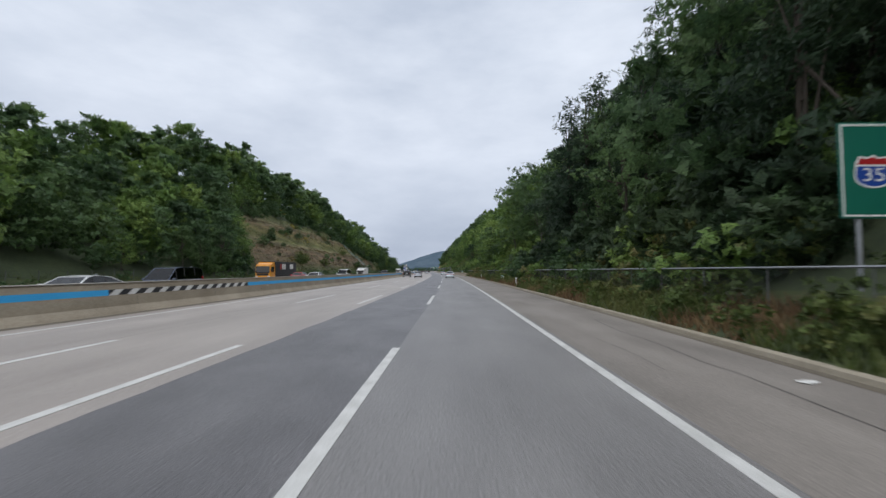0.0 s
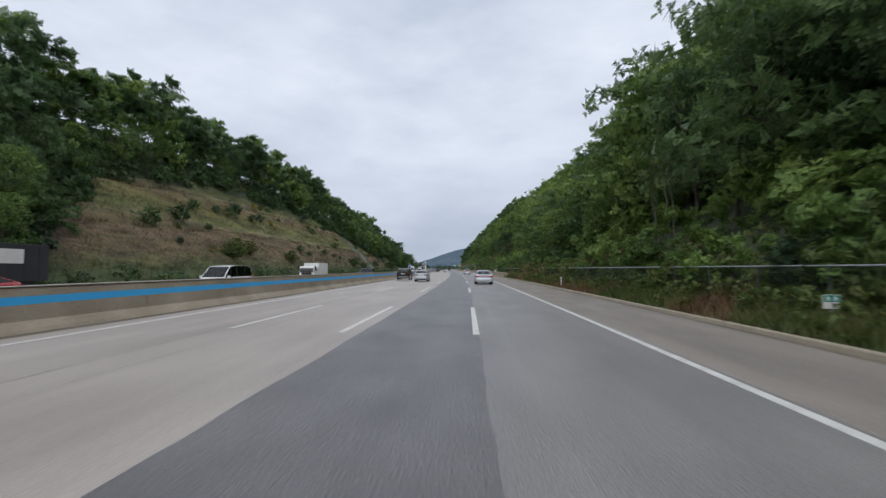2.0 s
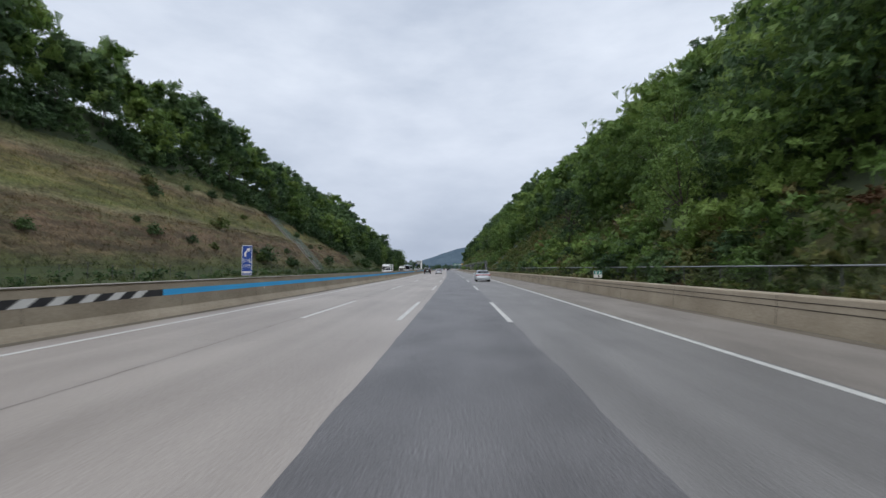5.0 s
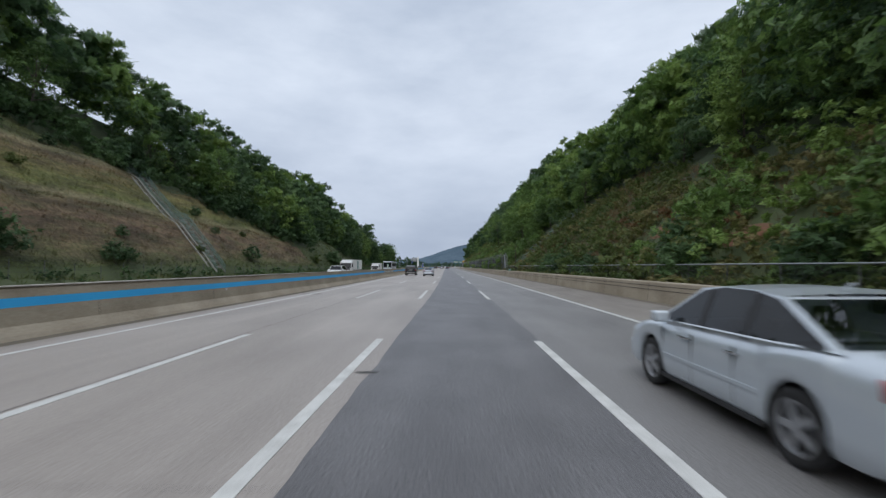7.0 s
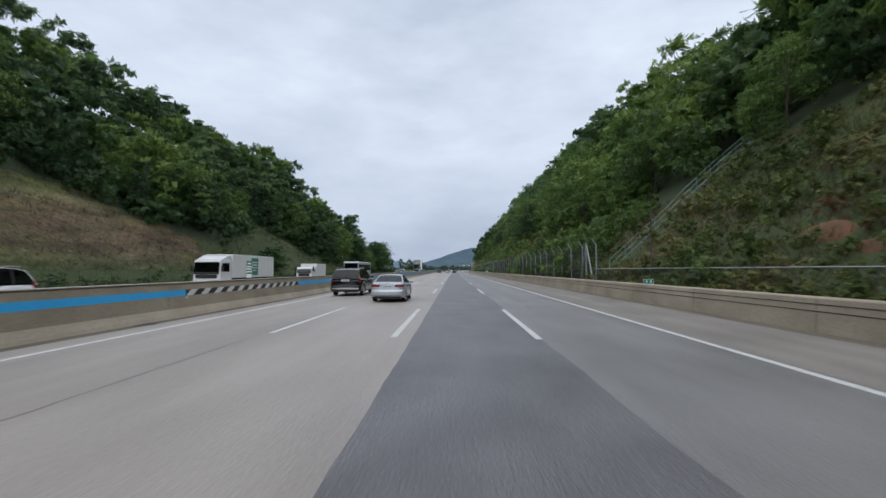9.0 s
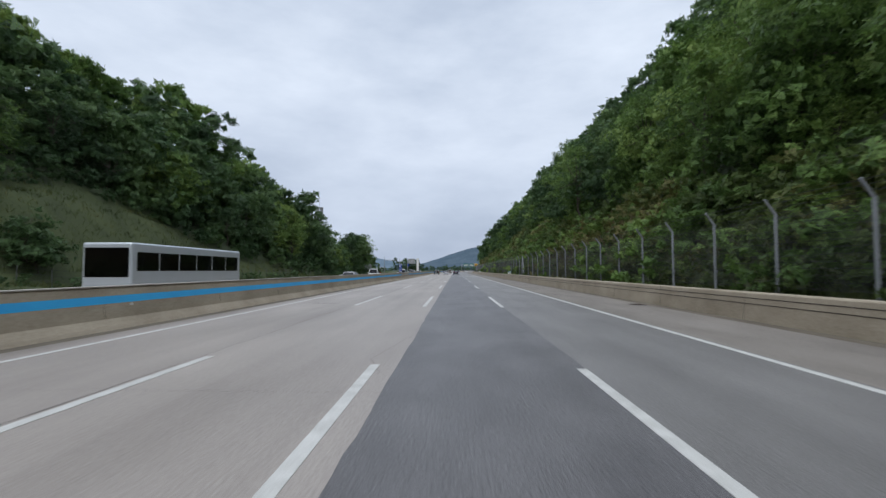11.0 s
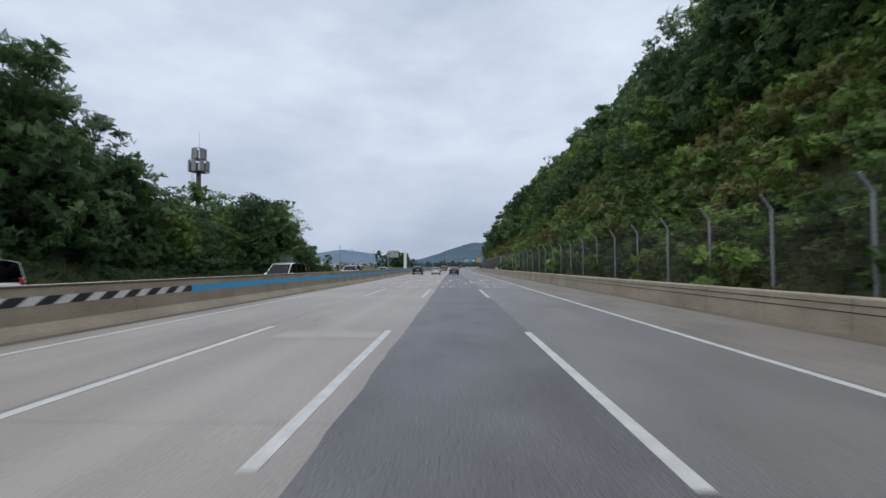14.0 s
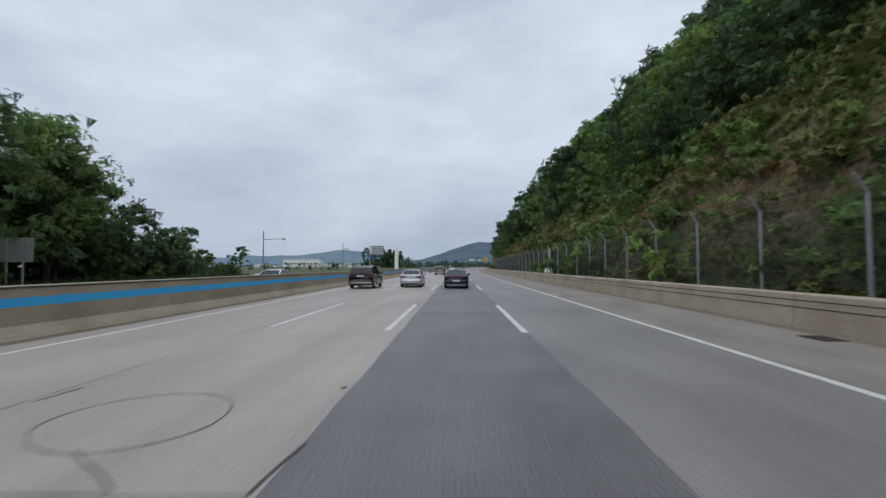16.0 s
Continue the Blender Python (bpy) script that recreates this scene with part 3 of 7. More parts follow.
def tall_fence(stretches, U=9.4):
    root = tagged(new("tall_fence"), "tall galvanised wire fence with cranked posts behind a barrier", "fence", kind="structure")
    bm = bmesh.new()
    tube(bm, (0, 0, 0), (0, 0, 3.32), 0.062)
    tube(bm, (0, 0, 3.28), (-0.36, 0, 3.82), 0.056, 0.05)
    block(bm, -0.13, 0.13, -0.13, 0.13, 0, 0.02)
    block(bm, -0.02, 0.07, -0.08, 0.08, 1.2, 1.3, 0.01, 1)
    first = part("fence_post", bm, POST, root)
    first.matrix_basis = stand(stretches[0][1][0], U, 0.3)
    wires, net = [], []
    for k, (counts, places) in enumerate(stretches):
        ss = [float(np.interp(i, counts, places)) for i in range(counts[-1] + 1)]
        s0, s1 = ss[0], ss[-1]
        for s in ss:
            if k or s > s0:
                o = first.copy()
                scene.collection.objects.link(o)
                o.matrix_basis = stand(s, U, 0.3)
        if not k:
            ss.append(stretches[1][1][0])
        for u, z in [(U, z) for z in np.arange(0.55, 3.65, 0.22)] + [(U - 0.12, 3.78), (U - 0.23, 3.94), (U - 0.33, 4.08)]:
            wires += [(at(a, u, z), at(b, u, z)) for a, b in zip(ss, ss[1:])]
        for s in np.arange(s0, (s1 if k else stretches[1][1][0]) - 2.6, 0.18):
            net += [(at(s, U + 0.01, 0.95), at(s + 2.6, U + 0.01, 3.55)), (at(s + 2.6, U + 0.01, 0.95), at(s, U + 0.01, 3.55))]
    ribbons("fence_wire", wires, 0.018, FENCE_WIRE, root)
    ribbons("wire_net", net, 0.011, FENCE_WIRE, root)["kind"] = "stuff"


# post counts and the places they reach
tall_fence((((0, 11, 13, 17, 22), (267.7, 310.0, 318.0, 333.2, 353.2)), ((0, 9, 14, 15, 20, 49), (362.9, 397.9, 418.0, 423.1, 444.8, 561.0))))


def brace_frame(s):
    bm = bmesh.new()
    tube(bm, (0, 0, 0), (0, 0, 3.62), 0.085)
    tube(bm, (0, -2.0, 0), (0, -0.1, 3.4), 0.07)
    tube(bm, (0, 2.0, 0), (0, 0.1, 3.4), 0.07)
    block(bm, -0.15, 0.15, -0.15, 0.15, 0, 0.03)
    ob = part("fence_brace", bm, GALV)
    ob.matrix_basis = stand(s, 9.25, 0.3)
    tagged(ob, "pale steel brace frame of a tall wire fence", "fence brace", "fence braces")


for s in (269.9, 358.2, 465.0):
    brace_frame(s)


DIM_POST = surface("weathered_fence_post", (0.075, 0.08, 0.08), (0.13, 0.135, 0.135), 1.2, 30, 0.7, 0.05, metal=0.2)


def low_fence(s0, s1, gap=3.0):
    root = tagged(new("low_fence"), "low chain-link fence with a pipe top rail", "fence", kind="structure")
    bm = bmesh.new()
    tube(bm, (0, 0, 0), (0, 0, 1.5), 0.022)
    first = part("fence_post", bm, DIM_POST, root)
    first.matrix_basis = stand(s0, 9.4, 0.2)
    ss = steps(s0, s1, gap)
    for s in ss[1:]:
        o = first.copy()
        scene.collection.objects.link(o)
        o.matrix_basis = stand(s, 9.4, 0.2)
    rail = extrude("top_rail", ((9.37, 1.68), (9.4, 1.71), (9.43, 1.68), (9.4, 1.65)), s0, s1, GALV, root)
    rail["label"] = "pale galvanised top rail"
    segs = []
    for s in np.arange(s0, s1 - 1.3, 0.13):
        segs += [(at(s, 9.41, 0.35), at(s + 1.3, 9.41, 1.65)), (at(s + 1.3, 9.41, 0.35), at(s, 9.41, 1.65))]
    ribbons("wire_net", segs, 0.005, FENCE_WIRE, root)["kind"] = "stuff"


low_fence(-30, 267.6)

# ---- vegetation ----
LEAF_DARK = foliage("dark_broad_leaves", (0.036, 0.068, 0.034), (0.070, 0.126, 0.052), (0.118, 0.190, 0.070), leaflets=10.0)
LEAF_MID = foliage("fresh_broad_leaves", (0.055, 0.104, 0.030), (0.125, 0.210, 0.054), (0.215, 0.305, 0.080), leaflets=10.0)
LEAF_PINE = foliage("conifer_needles", (0.016, 0.034, 0.02), (0.034, 0.062, 0.032), (0.06, 0.094, 0.042), leaflets=13.0)
LEAF_SCRUB = foliage("scrub_leaves", (0.045, 0.075, 0.022), (0.100, 0.145, 0.040), (0.205, 0.178, 0.072), leaflets=11.0)
BLADE_DRY = foliage("dry_grass_blades", (0.115, 0.082, 0.045), (0.15, 0.15, 0.058), (0.24, 0.215, 0.085), 0.10, 0.3, slope=True)
BLADE_STRAW = foliage("straw_grass_blades", (0.13, 0.075, 0.042), (0.20, 0.135, 0.07), (0.28, 0.225, 0.11), 0.25, 0.3)
BLADE_GREEN = foliage("green_grass_blades", (0.042, 0.062, 0.02), (0.085, 0.115, 0.034), (0.16, 0.16, 0.062), 0.3, 0.35)
LEAF_RUST = foliage("withered_leaves", (0.10, 0.055, 0.028), (0.17, 0.095, 0.045), (0.25, 0.155, 0.075), leaflets=10.0)
LEAF_YELLOW = foliage("golden_leaves", (0.13, 0.125, 0.02), (0.23, 0.20, 0.03), (0.34, 0.28, 0.045), leaflets=10.0)
SOIL = surface("rust_red_soil", (0.085, 0.055, 0.03), (0.21, 0.095, 0.05), 0.8, 6, 0.95, 0.9, c3=(0.24, 0.13, 0.07))
BARK = surface("bark", (0.045, 0.036, 0.028), (0.10, 0.085, 0.07), 3, 30, 0.95, 0.6, stretch=(1, 1, 0.3))
rng = np.random.default_rng(7)


def unit(a):
    return a / np.maximum(np.linalg.norm(a, axis=1, keepdims=True), 1e-6)


def leaf_tris(c, n, length, width):
    """Plain three-cornered leaves; each corner carries its place and the soft normal of its spray."""
    k = len(c)
    g = unit(n + rng.normal(size=n.shape) * 0.55)
    t = unit(np.cross(g, rng.normal(size=(k, 3))))
    b = np.cross(g, t)
    L = (length * rng.uniform(0.6, 1.35, (k, 1)))
    w = (width * rng.uniform(0.7, 1.3, (k, 1)))
    v = np.stack((c - t * L * 0.4 - b * w / 2, c + t * L * 0.6 + g * w * 0.15, c - t * L * 0.4 + b * w / 2), 1).reshape(-1, 3)
    return np.concatenate((v, np.repeat(unit(n + g * 0.3), 3, 0)), 1)


def tri_mesh(name, V):
    me = quad_mesh(name, V[:, :3], 3)
    me.polygons.foreach_set("use_smooth", np.ones(len(V) // 3, bool))
    a = me.attributes.new("custom_normal", "FLOAT_VECTOR", "POINT")
    a.data.foreach_set("vector", np.ascontiguousarray(V[:, 3:], np.float32).ravel())
    me.update()
    return me


def quad_mesh(name, V, k=4):
    V = np.ascontiguousarray(V, np.float32)
    me = bpy.data.meshes.new(name)
    nv, nf = len(V), len(V) // k
    me.vertices.add(nv)
    me.vertices.foreach_set("co", V.ravel())
    me.loops.add(nv)
    me.loops.foreach_set("vertex_index", np.arange(nv, dtype=np.int32))
    me.polygons.add(nf)
    me.polygons.foreach_set("loop_start", np.arange(0, nv, k, dtype=np.int32))
    me.update()
    return me


def crown_points(count, height, spread, low, kind):
    """Leaf places and normals of one crown: uneven lobes round the trunk."""
    lobes = []
    if kind == "pine":
        for i in range(16):
            q = i / 15
            a = rng.uniform(0, 6.28)
            rad = spread * (1 - q * 0.86) * rng.uniform(0.35, 0.75)
            lobes.append((rad * math.cos(a), rad * math.sin(a), low + (height - low) * q, spread * (1 - 0.8 * q) * 0.55 + 0.25, 0.4))
    else:
        m = 19
        for i in range(m):
            a = i * 2.4 + rng.uniform(-0.5, 0.5)
            q = (i + 0.5) / m
            prof = math.sin(math.pi * (0.18 + 0.75 * q)) ** 0.7
            rad = spread * prof * rng.uniform(0.35, 0.8)
            z = low + (height - low) * (0.12 + 0.8 * q)
            lobes.append((rad * math.cos(a), rad * math.sin(a), z, spread * rng.uniform(0.25, 0.42), 0.62))
        lobes.append((0, 0, height - 0.12 * (height - low), spread * 0.36, 0.8))
    lobes = np.array(lobes)
    total, count = count, max(1, count // 8)
    pick = rng.choice(len(lobes), count, p=lobes[:, 3] ** 2 / (lobes[:, 3] ** 2).sum())
    d = unit(rng.normal(size=(count, 3)) + np.array((0, 0, 0.25)))
    r = lobes[pick, 3:4] * (rng.uniform(0.35, 1.0, (count, 1)) ** 0.45) * rng.uniform(0.85, 1.15, (count, 1))
    p = lobes[pick, :3] + d * r * np.stack((np.ones(count), np.ones(count), lobes[pick, 4]), 1)
    # leaves sit in sprays round each twig
    n = d * 0.9 + np.array((0, 0, 0.5)) + rng.normal(size=(count, 3)) * 0.25
    p, n = np.repeat(p, 8, 0), np.repeat(n, 8, 0)
    p = p + rng.normal(size=p.shape) * spread * np.array((0.085, 0.085, 0.04))
    n = unit(n + rng.normal(size=n.shape) * 0.3)
    return p, n, lobes


def tree(name, label, height, spread, low, count, leaf, kind="broad", size=(0.205, 0.14), group=""):
    root = new(name)
    p, n, lobes = crown_points(int(count * 1.15), height, spread, low, kind)
    bm = bmesh.new()
    lean = [Vector((rng.uniform(-0.2, 0.2), rng.uniform(-0.2, 0.2), 0)) for _ in range(4)]
    pts = [Vector((0, 0, -0.4)), Vector((0, 0, low * 0.5)) + lean[0], Vector((0, 0, low)) + lean[1], Vector((0, 0, (low + height) / 2)) + lean[2], Vector((0, 0, height * 0.93))]
    r = height * 0.016
    for i in range(4):
        tube(bm, pts[i], pts[i + 1], r * (1.25 - 0.27 * i), r * (1.25 - 0.27 * (i + 1)), 6)
    for x, y, z, w, _ in lobes[:-1:2]:
        st = pts[1].lerp(pts[3], rng.uniform(0.2, 0.9))
        tube(bm, st, (x, y, z), r * 0.5, r * 0.15, 5)
    part("trunk", bm, BARK, root)
    me = tri_mesh("crown", leaf_tris(p, n, size[0] * 1.4, size[1] * 1.5))
    me.materials.append(leaf)
    new("crown", me).parent = root
    return tagged(root, label, "tree" if "shrub" not in name else "shrub", group)


TREES = [tree("broadleaf_tree", "dense dark green broadleaf tree on the cutting slope", 8.0, 2.9, 1.2, 2400, LEAF_DARK, group="roadside trees"),
         tree("broadleaf_tree", "dense dark green broadleaf tree on the cutting slope", 9.5, 3.1, 1.8, 2500, LEAF_DARK, group="roadside trees"),
         tree("locust_tree", "fresh green feathery locust tree on the cutting slope", 8.5, 3.3, 1.5, 2500, LEAF_MID, size=(0.22, 0.12), group="roadside trees"),
         tree("locust_tree", "fresh green feathery locust tree on the cutting slope", 7.0, 2.9, 0.9, 2300, LEAF_MID, size=(0.22, 0.12), group="roadside trees"),
         tree("pine_tree", "dark conifer with drooping needled boughs", 12.0, 3.2, 1.5, 2700, LEAF_PINE, "pine", (0.36, 0.10), group="roadside trees")]
SHRUBS = [tree("shrub", "leafy green shrub growing on the slope", 1.9, 1.3, 0.1, 650, LEAF_MID, size=(0.2, 0.13), group="slope shrubs"),
          tree("shrub", "yellowish green shrub growing on the slope", 1.5, 1.2, 0.1, 600, LEAF_SCRUB, size=(0.2, 0.12), group="slope shrubs"),
          tree("shrub", "dark rounded shrub growing on the slope", 2.2, 1.5, 0.1, 700, LEAF_DARK, size=(0.2, 0.14), group="slope shrubs")]
far_sets, mid_sets, back_sets, front_sets = [], [], [], []


def clump(count, low_cut, length, width):
    """A crown of small leaves; what lies deep below the tops of the next row is left out."""
    p, n, _l = crown_points(count, 8.3, 3.1, 0.5, "broad")
    keep = p[:, 2] > low_cut
    return leaf_tris(p[keep], n[keep], length, width)


for _ in range(3):
    mid_sets.append(clump(820, 0.0, 0.54, 0.42))
    front_sets.append(clump(1150, 0.0, 0.43, 0.34))
    far_sets.append(clump(540, 0.2, 0.72, 0.58))
    back_sets.append(clump(290, 2.4, 0.98, 0.78))
scrub_sets = []
for _ in range(3):
    p, n, _l = crown_points(150, 1.7, 1.35, 0.05, "broad")
    scrub_sets.append(leaf_tris(p, n, 0.37, 0.29))
SCARS = ((146, 14.8, 2.0, 0.9), (143, 17.6, 2.6, 1.0), (250.5, 13.7, 1.7, 0.55), (247.5, 12.9, 1.3, 0.45), (204, 13.8, 2.2, 0.8), (216, 15.2, 2.4, 0.9), (434.5, 16.2, 1.8, 0.8))


def by_stairs(s, u):
    """Kept clear in front of the railed steps on the right slope."""
    q = (u - 11.5) / 15.0
    return 0 < q < 1.05 and -3.0 < s - (270.0 + 4.5 * q) < 1.0


def on_scar(s, u):
    return any(((s - a) / ra) ** 2 + ((u - b) / rb) ** 2 < 1.2 for a, b, ra, rb in SCARS)


def spin(V, a, k, place):
    c, s = math.cos(a) * k, math.sin(a) * k
    R = np.array(((c, -s, 0), (s, c, 0), (0, 0, k)))
    return np.concatenate((V[:, :3] @ R.T + np.array(place), V[:, 3:] @ (R.T / k)), 1)


used_first = set()


def plant(proto, s, u, k):
    if s < 13.0 and 10 < u < 15.5:
        u += 4  # kept clear in front of the route sign
    m = pose(*at(s, u, land(s, u) - 0.1), rng.uniform(-4, 4), rng.uniform(-4, 4), rng.uniform(0, 360)) @ Matrix.Scale(k, 4)
    if proto.name not in used_first:
        used_first.add(proto.name)
        proto.matrix_basis = m
    else:
        copy_thing(proto, m)


near_count = 0
far_woods = {"dark": [], "fresh": [], "conifer": []}
# left slope woods
for s in np.arange(-20, 492, 3.4):
    for U in np.concatenate((np.arange(36, 50, 3.5), np.arange(50, 71, 4.8))):
        ss, uu = s + rng.uniform(-1.6, 1.6), -(U + rng.uniform(-1.5, 1.5))
        z = land(ss, uu)
        if (ss < 440 and z < bare_top(ss) + 0.6) or (ss > 452 and U > 50) or ss > 486:
            continue
        if ss > 422 and rng.random() < 0.25:
            continue
        near_row = (z < bare_top(ss) + 3.2 or U < 38.5) and 10 < ss < 450
        k = rng.choice((0.75, 0.95, 1.1, 1.3, 1.5), p=(0.2, 0.3, 0.25, 0.17, 0.08)) * float(np.interp(ss, (90, 120, 150, 175, 200, 240, 262, 285, 310, 338, 352, 371, 385, 396, 402, 406, 418, 422, 432, 436, 446, 452, 456, 468, 480, 492), (1.0, 1.15, 1.3, 1.3, 1.24, 1.26, 1.36, 1.08, 0.95, 1.05, 1.1, 1.2, 1.4, 1.48, 1.35, 1.12, 1.3, 0.95, 0.9, 1.5, 1.5, 1.25, 0.9, 0.6, 0.45, 0.4)))
        k *= 0.85 if U > 41 and 424 < ss < 452 else 1.3 if U > 39 and 404 < ss < 417 else 1.0
        if near_row and near_count < 80 and rng.random() < 0.55:
            near_count += 1
            plant(TREES[int(rng.integers(0, 4))], ss, uu, k * 0.9)
        else:
            q = int(rng.integers(0, 3))
            far_woods["fresh" if q == 1 else "dark"].append(spin((mid_sets if near_row else far_sets if U < 52 else back_sets)[q], rng.uniform(0, 6.28), k, at(ss, uu, z - 0.2)))
# right slope woods
near_count = 0
for s in np.concatenate((np.arange(-6, 470, 3.5), np.arange(470, 900, 5.5))):
    for u in (12.0, 15.2, 18.4, 21.6, 24.8, 28.4, 32.6, 37.4, 43.5):
        ss, uu = s + rng.uniform(-1.5, 1.5), u + rng.uniform(-1.4, 1.4)
        z = land(ss, uu)
        if z < scrub_top(ss) + 0.4 or (ss < 110 and uu < 13.5) or (ss < 16 and uu < 17):
            continue
        k = rng.choice((0.7, 0.9, 1.05, 1.25, 1.45), p=(0.2, 0.3, 0.25, 0.17, 0.08)) * float(np.interp(ss, (0, 18, 30, 45, 58, 72, 98, 104, 110, 125, 145, 165, 200, 220, 240, 255, 262, 282, 295, 330, 350, 395, 420, 470, 500), (1.15, 1.12, 1.08, 1.1, 1.2, 1.4, 1.5, 1.25, 0.95, 0.98, 1.05, 0.95, 0.87, 0.9, 1.1, 1.12, 0.8, 0.85, 1.0, 1.0, 1.12, 1.12, 1.0, 1.0, 1.15)))
        if by_stairs(ss, uu):
            continue
        k = min(k * (1.1 if ss > 325 else 1.35 if uu > 18 and 182 < ss < 225 else 1.3 if uu > 22 and 236 < ss < 255 else 1.6 if uu > 24 and 255 <= ss < 285 else 1.0), 1.75)
        if uu < 27 and ss < 470 and near_count < 140 and rng.random() < (0.9 if ss < 70 else 0.26):
            near_count += 1
            which = 4 if ss < 60 and uu > 14 and rng.random() < 0.6 else int(rng.integers(0, 2)) if ss < 60 else int(rng.integers(0, 4))
            if 78 < ss < 345 and which < 2 and rng.random() < 0.7:
                which += 2
            plant(TREES[which], ss, uu, k * (0.82 if which == 4 else 1.0))
        else:
            q = int(rng.integers(0, 3))
            far_woods["conifer" if ss < 66 and rng.random() < 0.6 else "fresh" if ss > 66 and (q == 1 or (78 < ss < 345 and rng.random() < (0.7 if ss > 290 else 0.45))) else "dark"].append(spin((front_sets if uu < 19 and 30 < ss < 455 else mid_sets if uu < 27 and ss < 495 else far_sets if uu < 38 and ss < 520 else back_sets)[q], rng.uniform(0, 6.28), k * 1.05, at(ss, uu, z - 0.2)))
# dense low boughs inside the first wood, and full crowns on the bank where the left hill ends
for s in np.arange(12.8, 62, 1.2):
    for _ in range(4):
        ss, uu = s + rng.uniform(-0.5, 0.5), rng.uniform(11.2, 18.0)
        far_woods["conifer"].append(spin(scrub_sets[int(rng.integers(0, 3))], rng.uniform(0, 6.28), rng.uniform(0.9, 1.8), at(ss, uu, land(ss, uu) - 0.15)))
for s, u, k in ((436.5, -39.5, 1.5), (439.5, -37.5, 1.7), (443, -39.0, 1.75), (447, -37.8, 1.6), (450.5, -39, 1.6), (425, -37.5, 0.95), (429, -38.5, 0.95)):
    far_woods["dark"].append(spin(front_sets[int(rng.integers(0, 3))], rng.uniform(0, 6.28), k, at(s, u, land(s, u) - 0.2)))
for key, leaf, label in (("dark", LEAF_DARK, "dense dark green woods covering the hillsides"), ("fresh", LEAF_MID, "fresh green trees among the hillside woods"),
                         ("conifer", LEAF_PINE, "very dark conifer boughs in the roadside woods")):
    me = tri_mesh("woods", np.concatenate(far_woods[key]))
    me.materials.append(leaf)
    tagged(new("woods", me), label, "woods", kind="stuff")

# shrubs
for s, u, q, k in ((112, -44, 2, 1.3), (122, -46, 2, 1.2), (155, -57.5, 2, 2.0), (152.5, -56.3, 2, 1.7), (157.5, -58, 2, 1.6), (184.5, -56, 2, 1.25), (216, -60, 2, 2.0), (198, -49.5, 0, 1.3),
                   (197, -47.8, 2, 0.9), (209.5, -44, 0, 1.5), (151, -38.5, 0, 1.5), (129.5, -39.5, 0, 1.6), (132.5, -39.3, 0, 1.2), (124.5, -38.5, 1, 1.6), (146, -49, 2, 1.2), (143, -48.4, 2, 0.9),
                   (176, -54, 2, 0.8), (188, -57, 2, 0.9), (215, -37.5, 2, 1.5), (213, -37.8, 0, 1.2), (226.5, -36.6, 2, 1.0), (228.3, -36.6, 2, 0.8), (262, -37.5, 2, 1.2), (300, -37, 0, 1.4),
                   (318, -36.8, 2, 2.0), (318.6, -36.6, 2, 1.5), (460, -36, 0, 1.3), (468, -38, 1, 1.2), (476, -35, 0, 1.0)):
    plant(SHRUBS[1 if q == 0 and u < 0 else q], s, u, k * (0.9 if u < 0 and s < 330 else 1.0))
for k in range(46):
    s, u = 92 + 4.6 * k + rng.uniform(-4, 4), -rng.uniform(37, 60)
    if land(s, u) < bare_top(s) - 1.5:
        plant(SHRUBS[int(rng.integers(1, 3))], s, u, rng.uniform(0.35, 0.85))
plant(TREES[0], 192.0, 14.4, 1.35)
n_shrub = 0
scrub = []
for s in np.concatenate((np.arange(-4, 470, 1.5), np.arange(470, 640, 2.4))):
    for u in np.arange(10.3 if s < 470 else 10.2, 40 if s < 470 else 18, 1.5 if s < 470 else 2.2):
        ss, uu = s + rng.uniform(-0.7, 0.7), u + rng.uniform(-0.7, 0.7)
        z = land(ss, uu)
        low = uu < 12.6
        if not low and z > scrub_top(ss) + 1.0:
            continue
        if on_scar(ss, uu) or by_stairs(ss, uu) or rng.random() > (0.75 if low else (0.75 if ss > 400 and uu > 20 else 0.28) if open_grass(ss) else 0.7 if 226 < ss < 266 else 0.6 if ss < 290 else 0.95):
            continue
        k = rng.uniform(0.5, 1.2) * (0.85 if 226 < ss < 266 else 1.0 if ss < 300 or low else 1.4 if ss < 470 else 1.9)
        if low and n_shrub < 110 and rng.random() < 0.45:
            n_shrub += 1
            plant(SHRUBS[int(rng.integers(0, 3)) if ss > 60 else (0, 2)[int(rng.integers(0, 2))]], ss, uu, k)
        else:
            k *= 0.5 if ss < 11.8 and uu < 13 else 1.0
            scrub.append(spin(scrub_sets[int(rng.integers(0, 3))], rng.uniform(0, 6.28), k, at(ss, uu, z - 0.1)))
# bushes along the lower edge of the left woods and on the bank where the hill ends
edge = []
for s in np.arange(70, 482, 1.3):
    for _ in range(11):
        ss = s + rng.uniform(-0.8, 0.8)
        uu = -rng.uniform(35.5, 62)
        z = land(ss, uu)
        if (ss < 368 and bare_top(ss) - 0.8 < z < bare_top(ss) + 5.5) or (ss > 368 and uu > -42):
            edge.append(spin(scrub_sets[int(rng.integers(0, 3))], rng.uniform(0, 6.28), rng.uniform(0.9, 2.1) * (1 if ss < 470 else 0.6), at(ss, uu, z - 0.15)))
for s in np.arange(0, 480, 1.5):
    ss, uu = s + rng.uniform(-0.6, 0.6), -rng.uniform(32.6, 35.6)
    edge.append(spin(scrub_sets[int(rng.integers(0, 3))], rng.uniform(0, 6.28), rng.uniform(0.35, 0.75), at(ss, uu, land(ss, uu) - 0.1)))
under = []
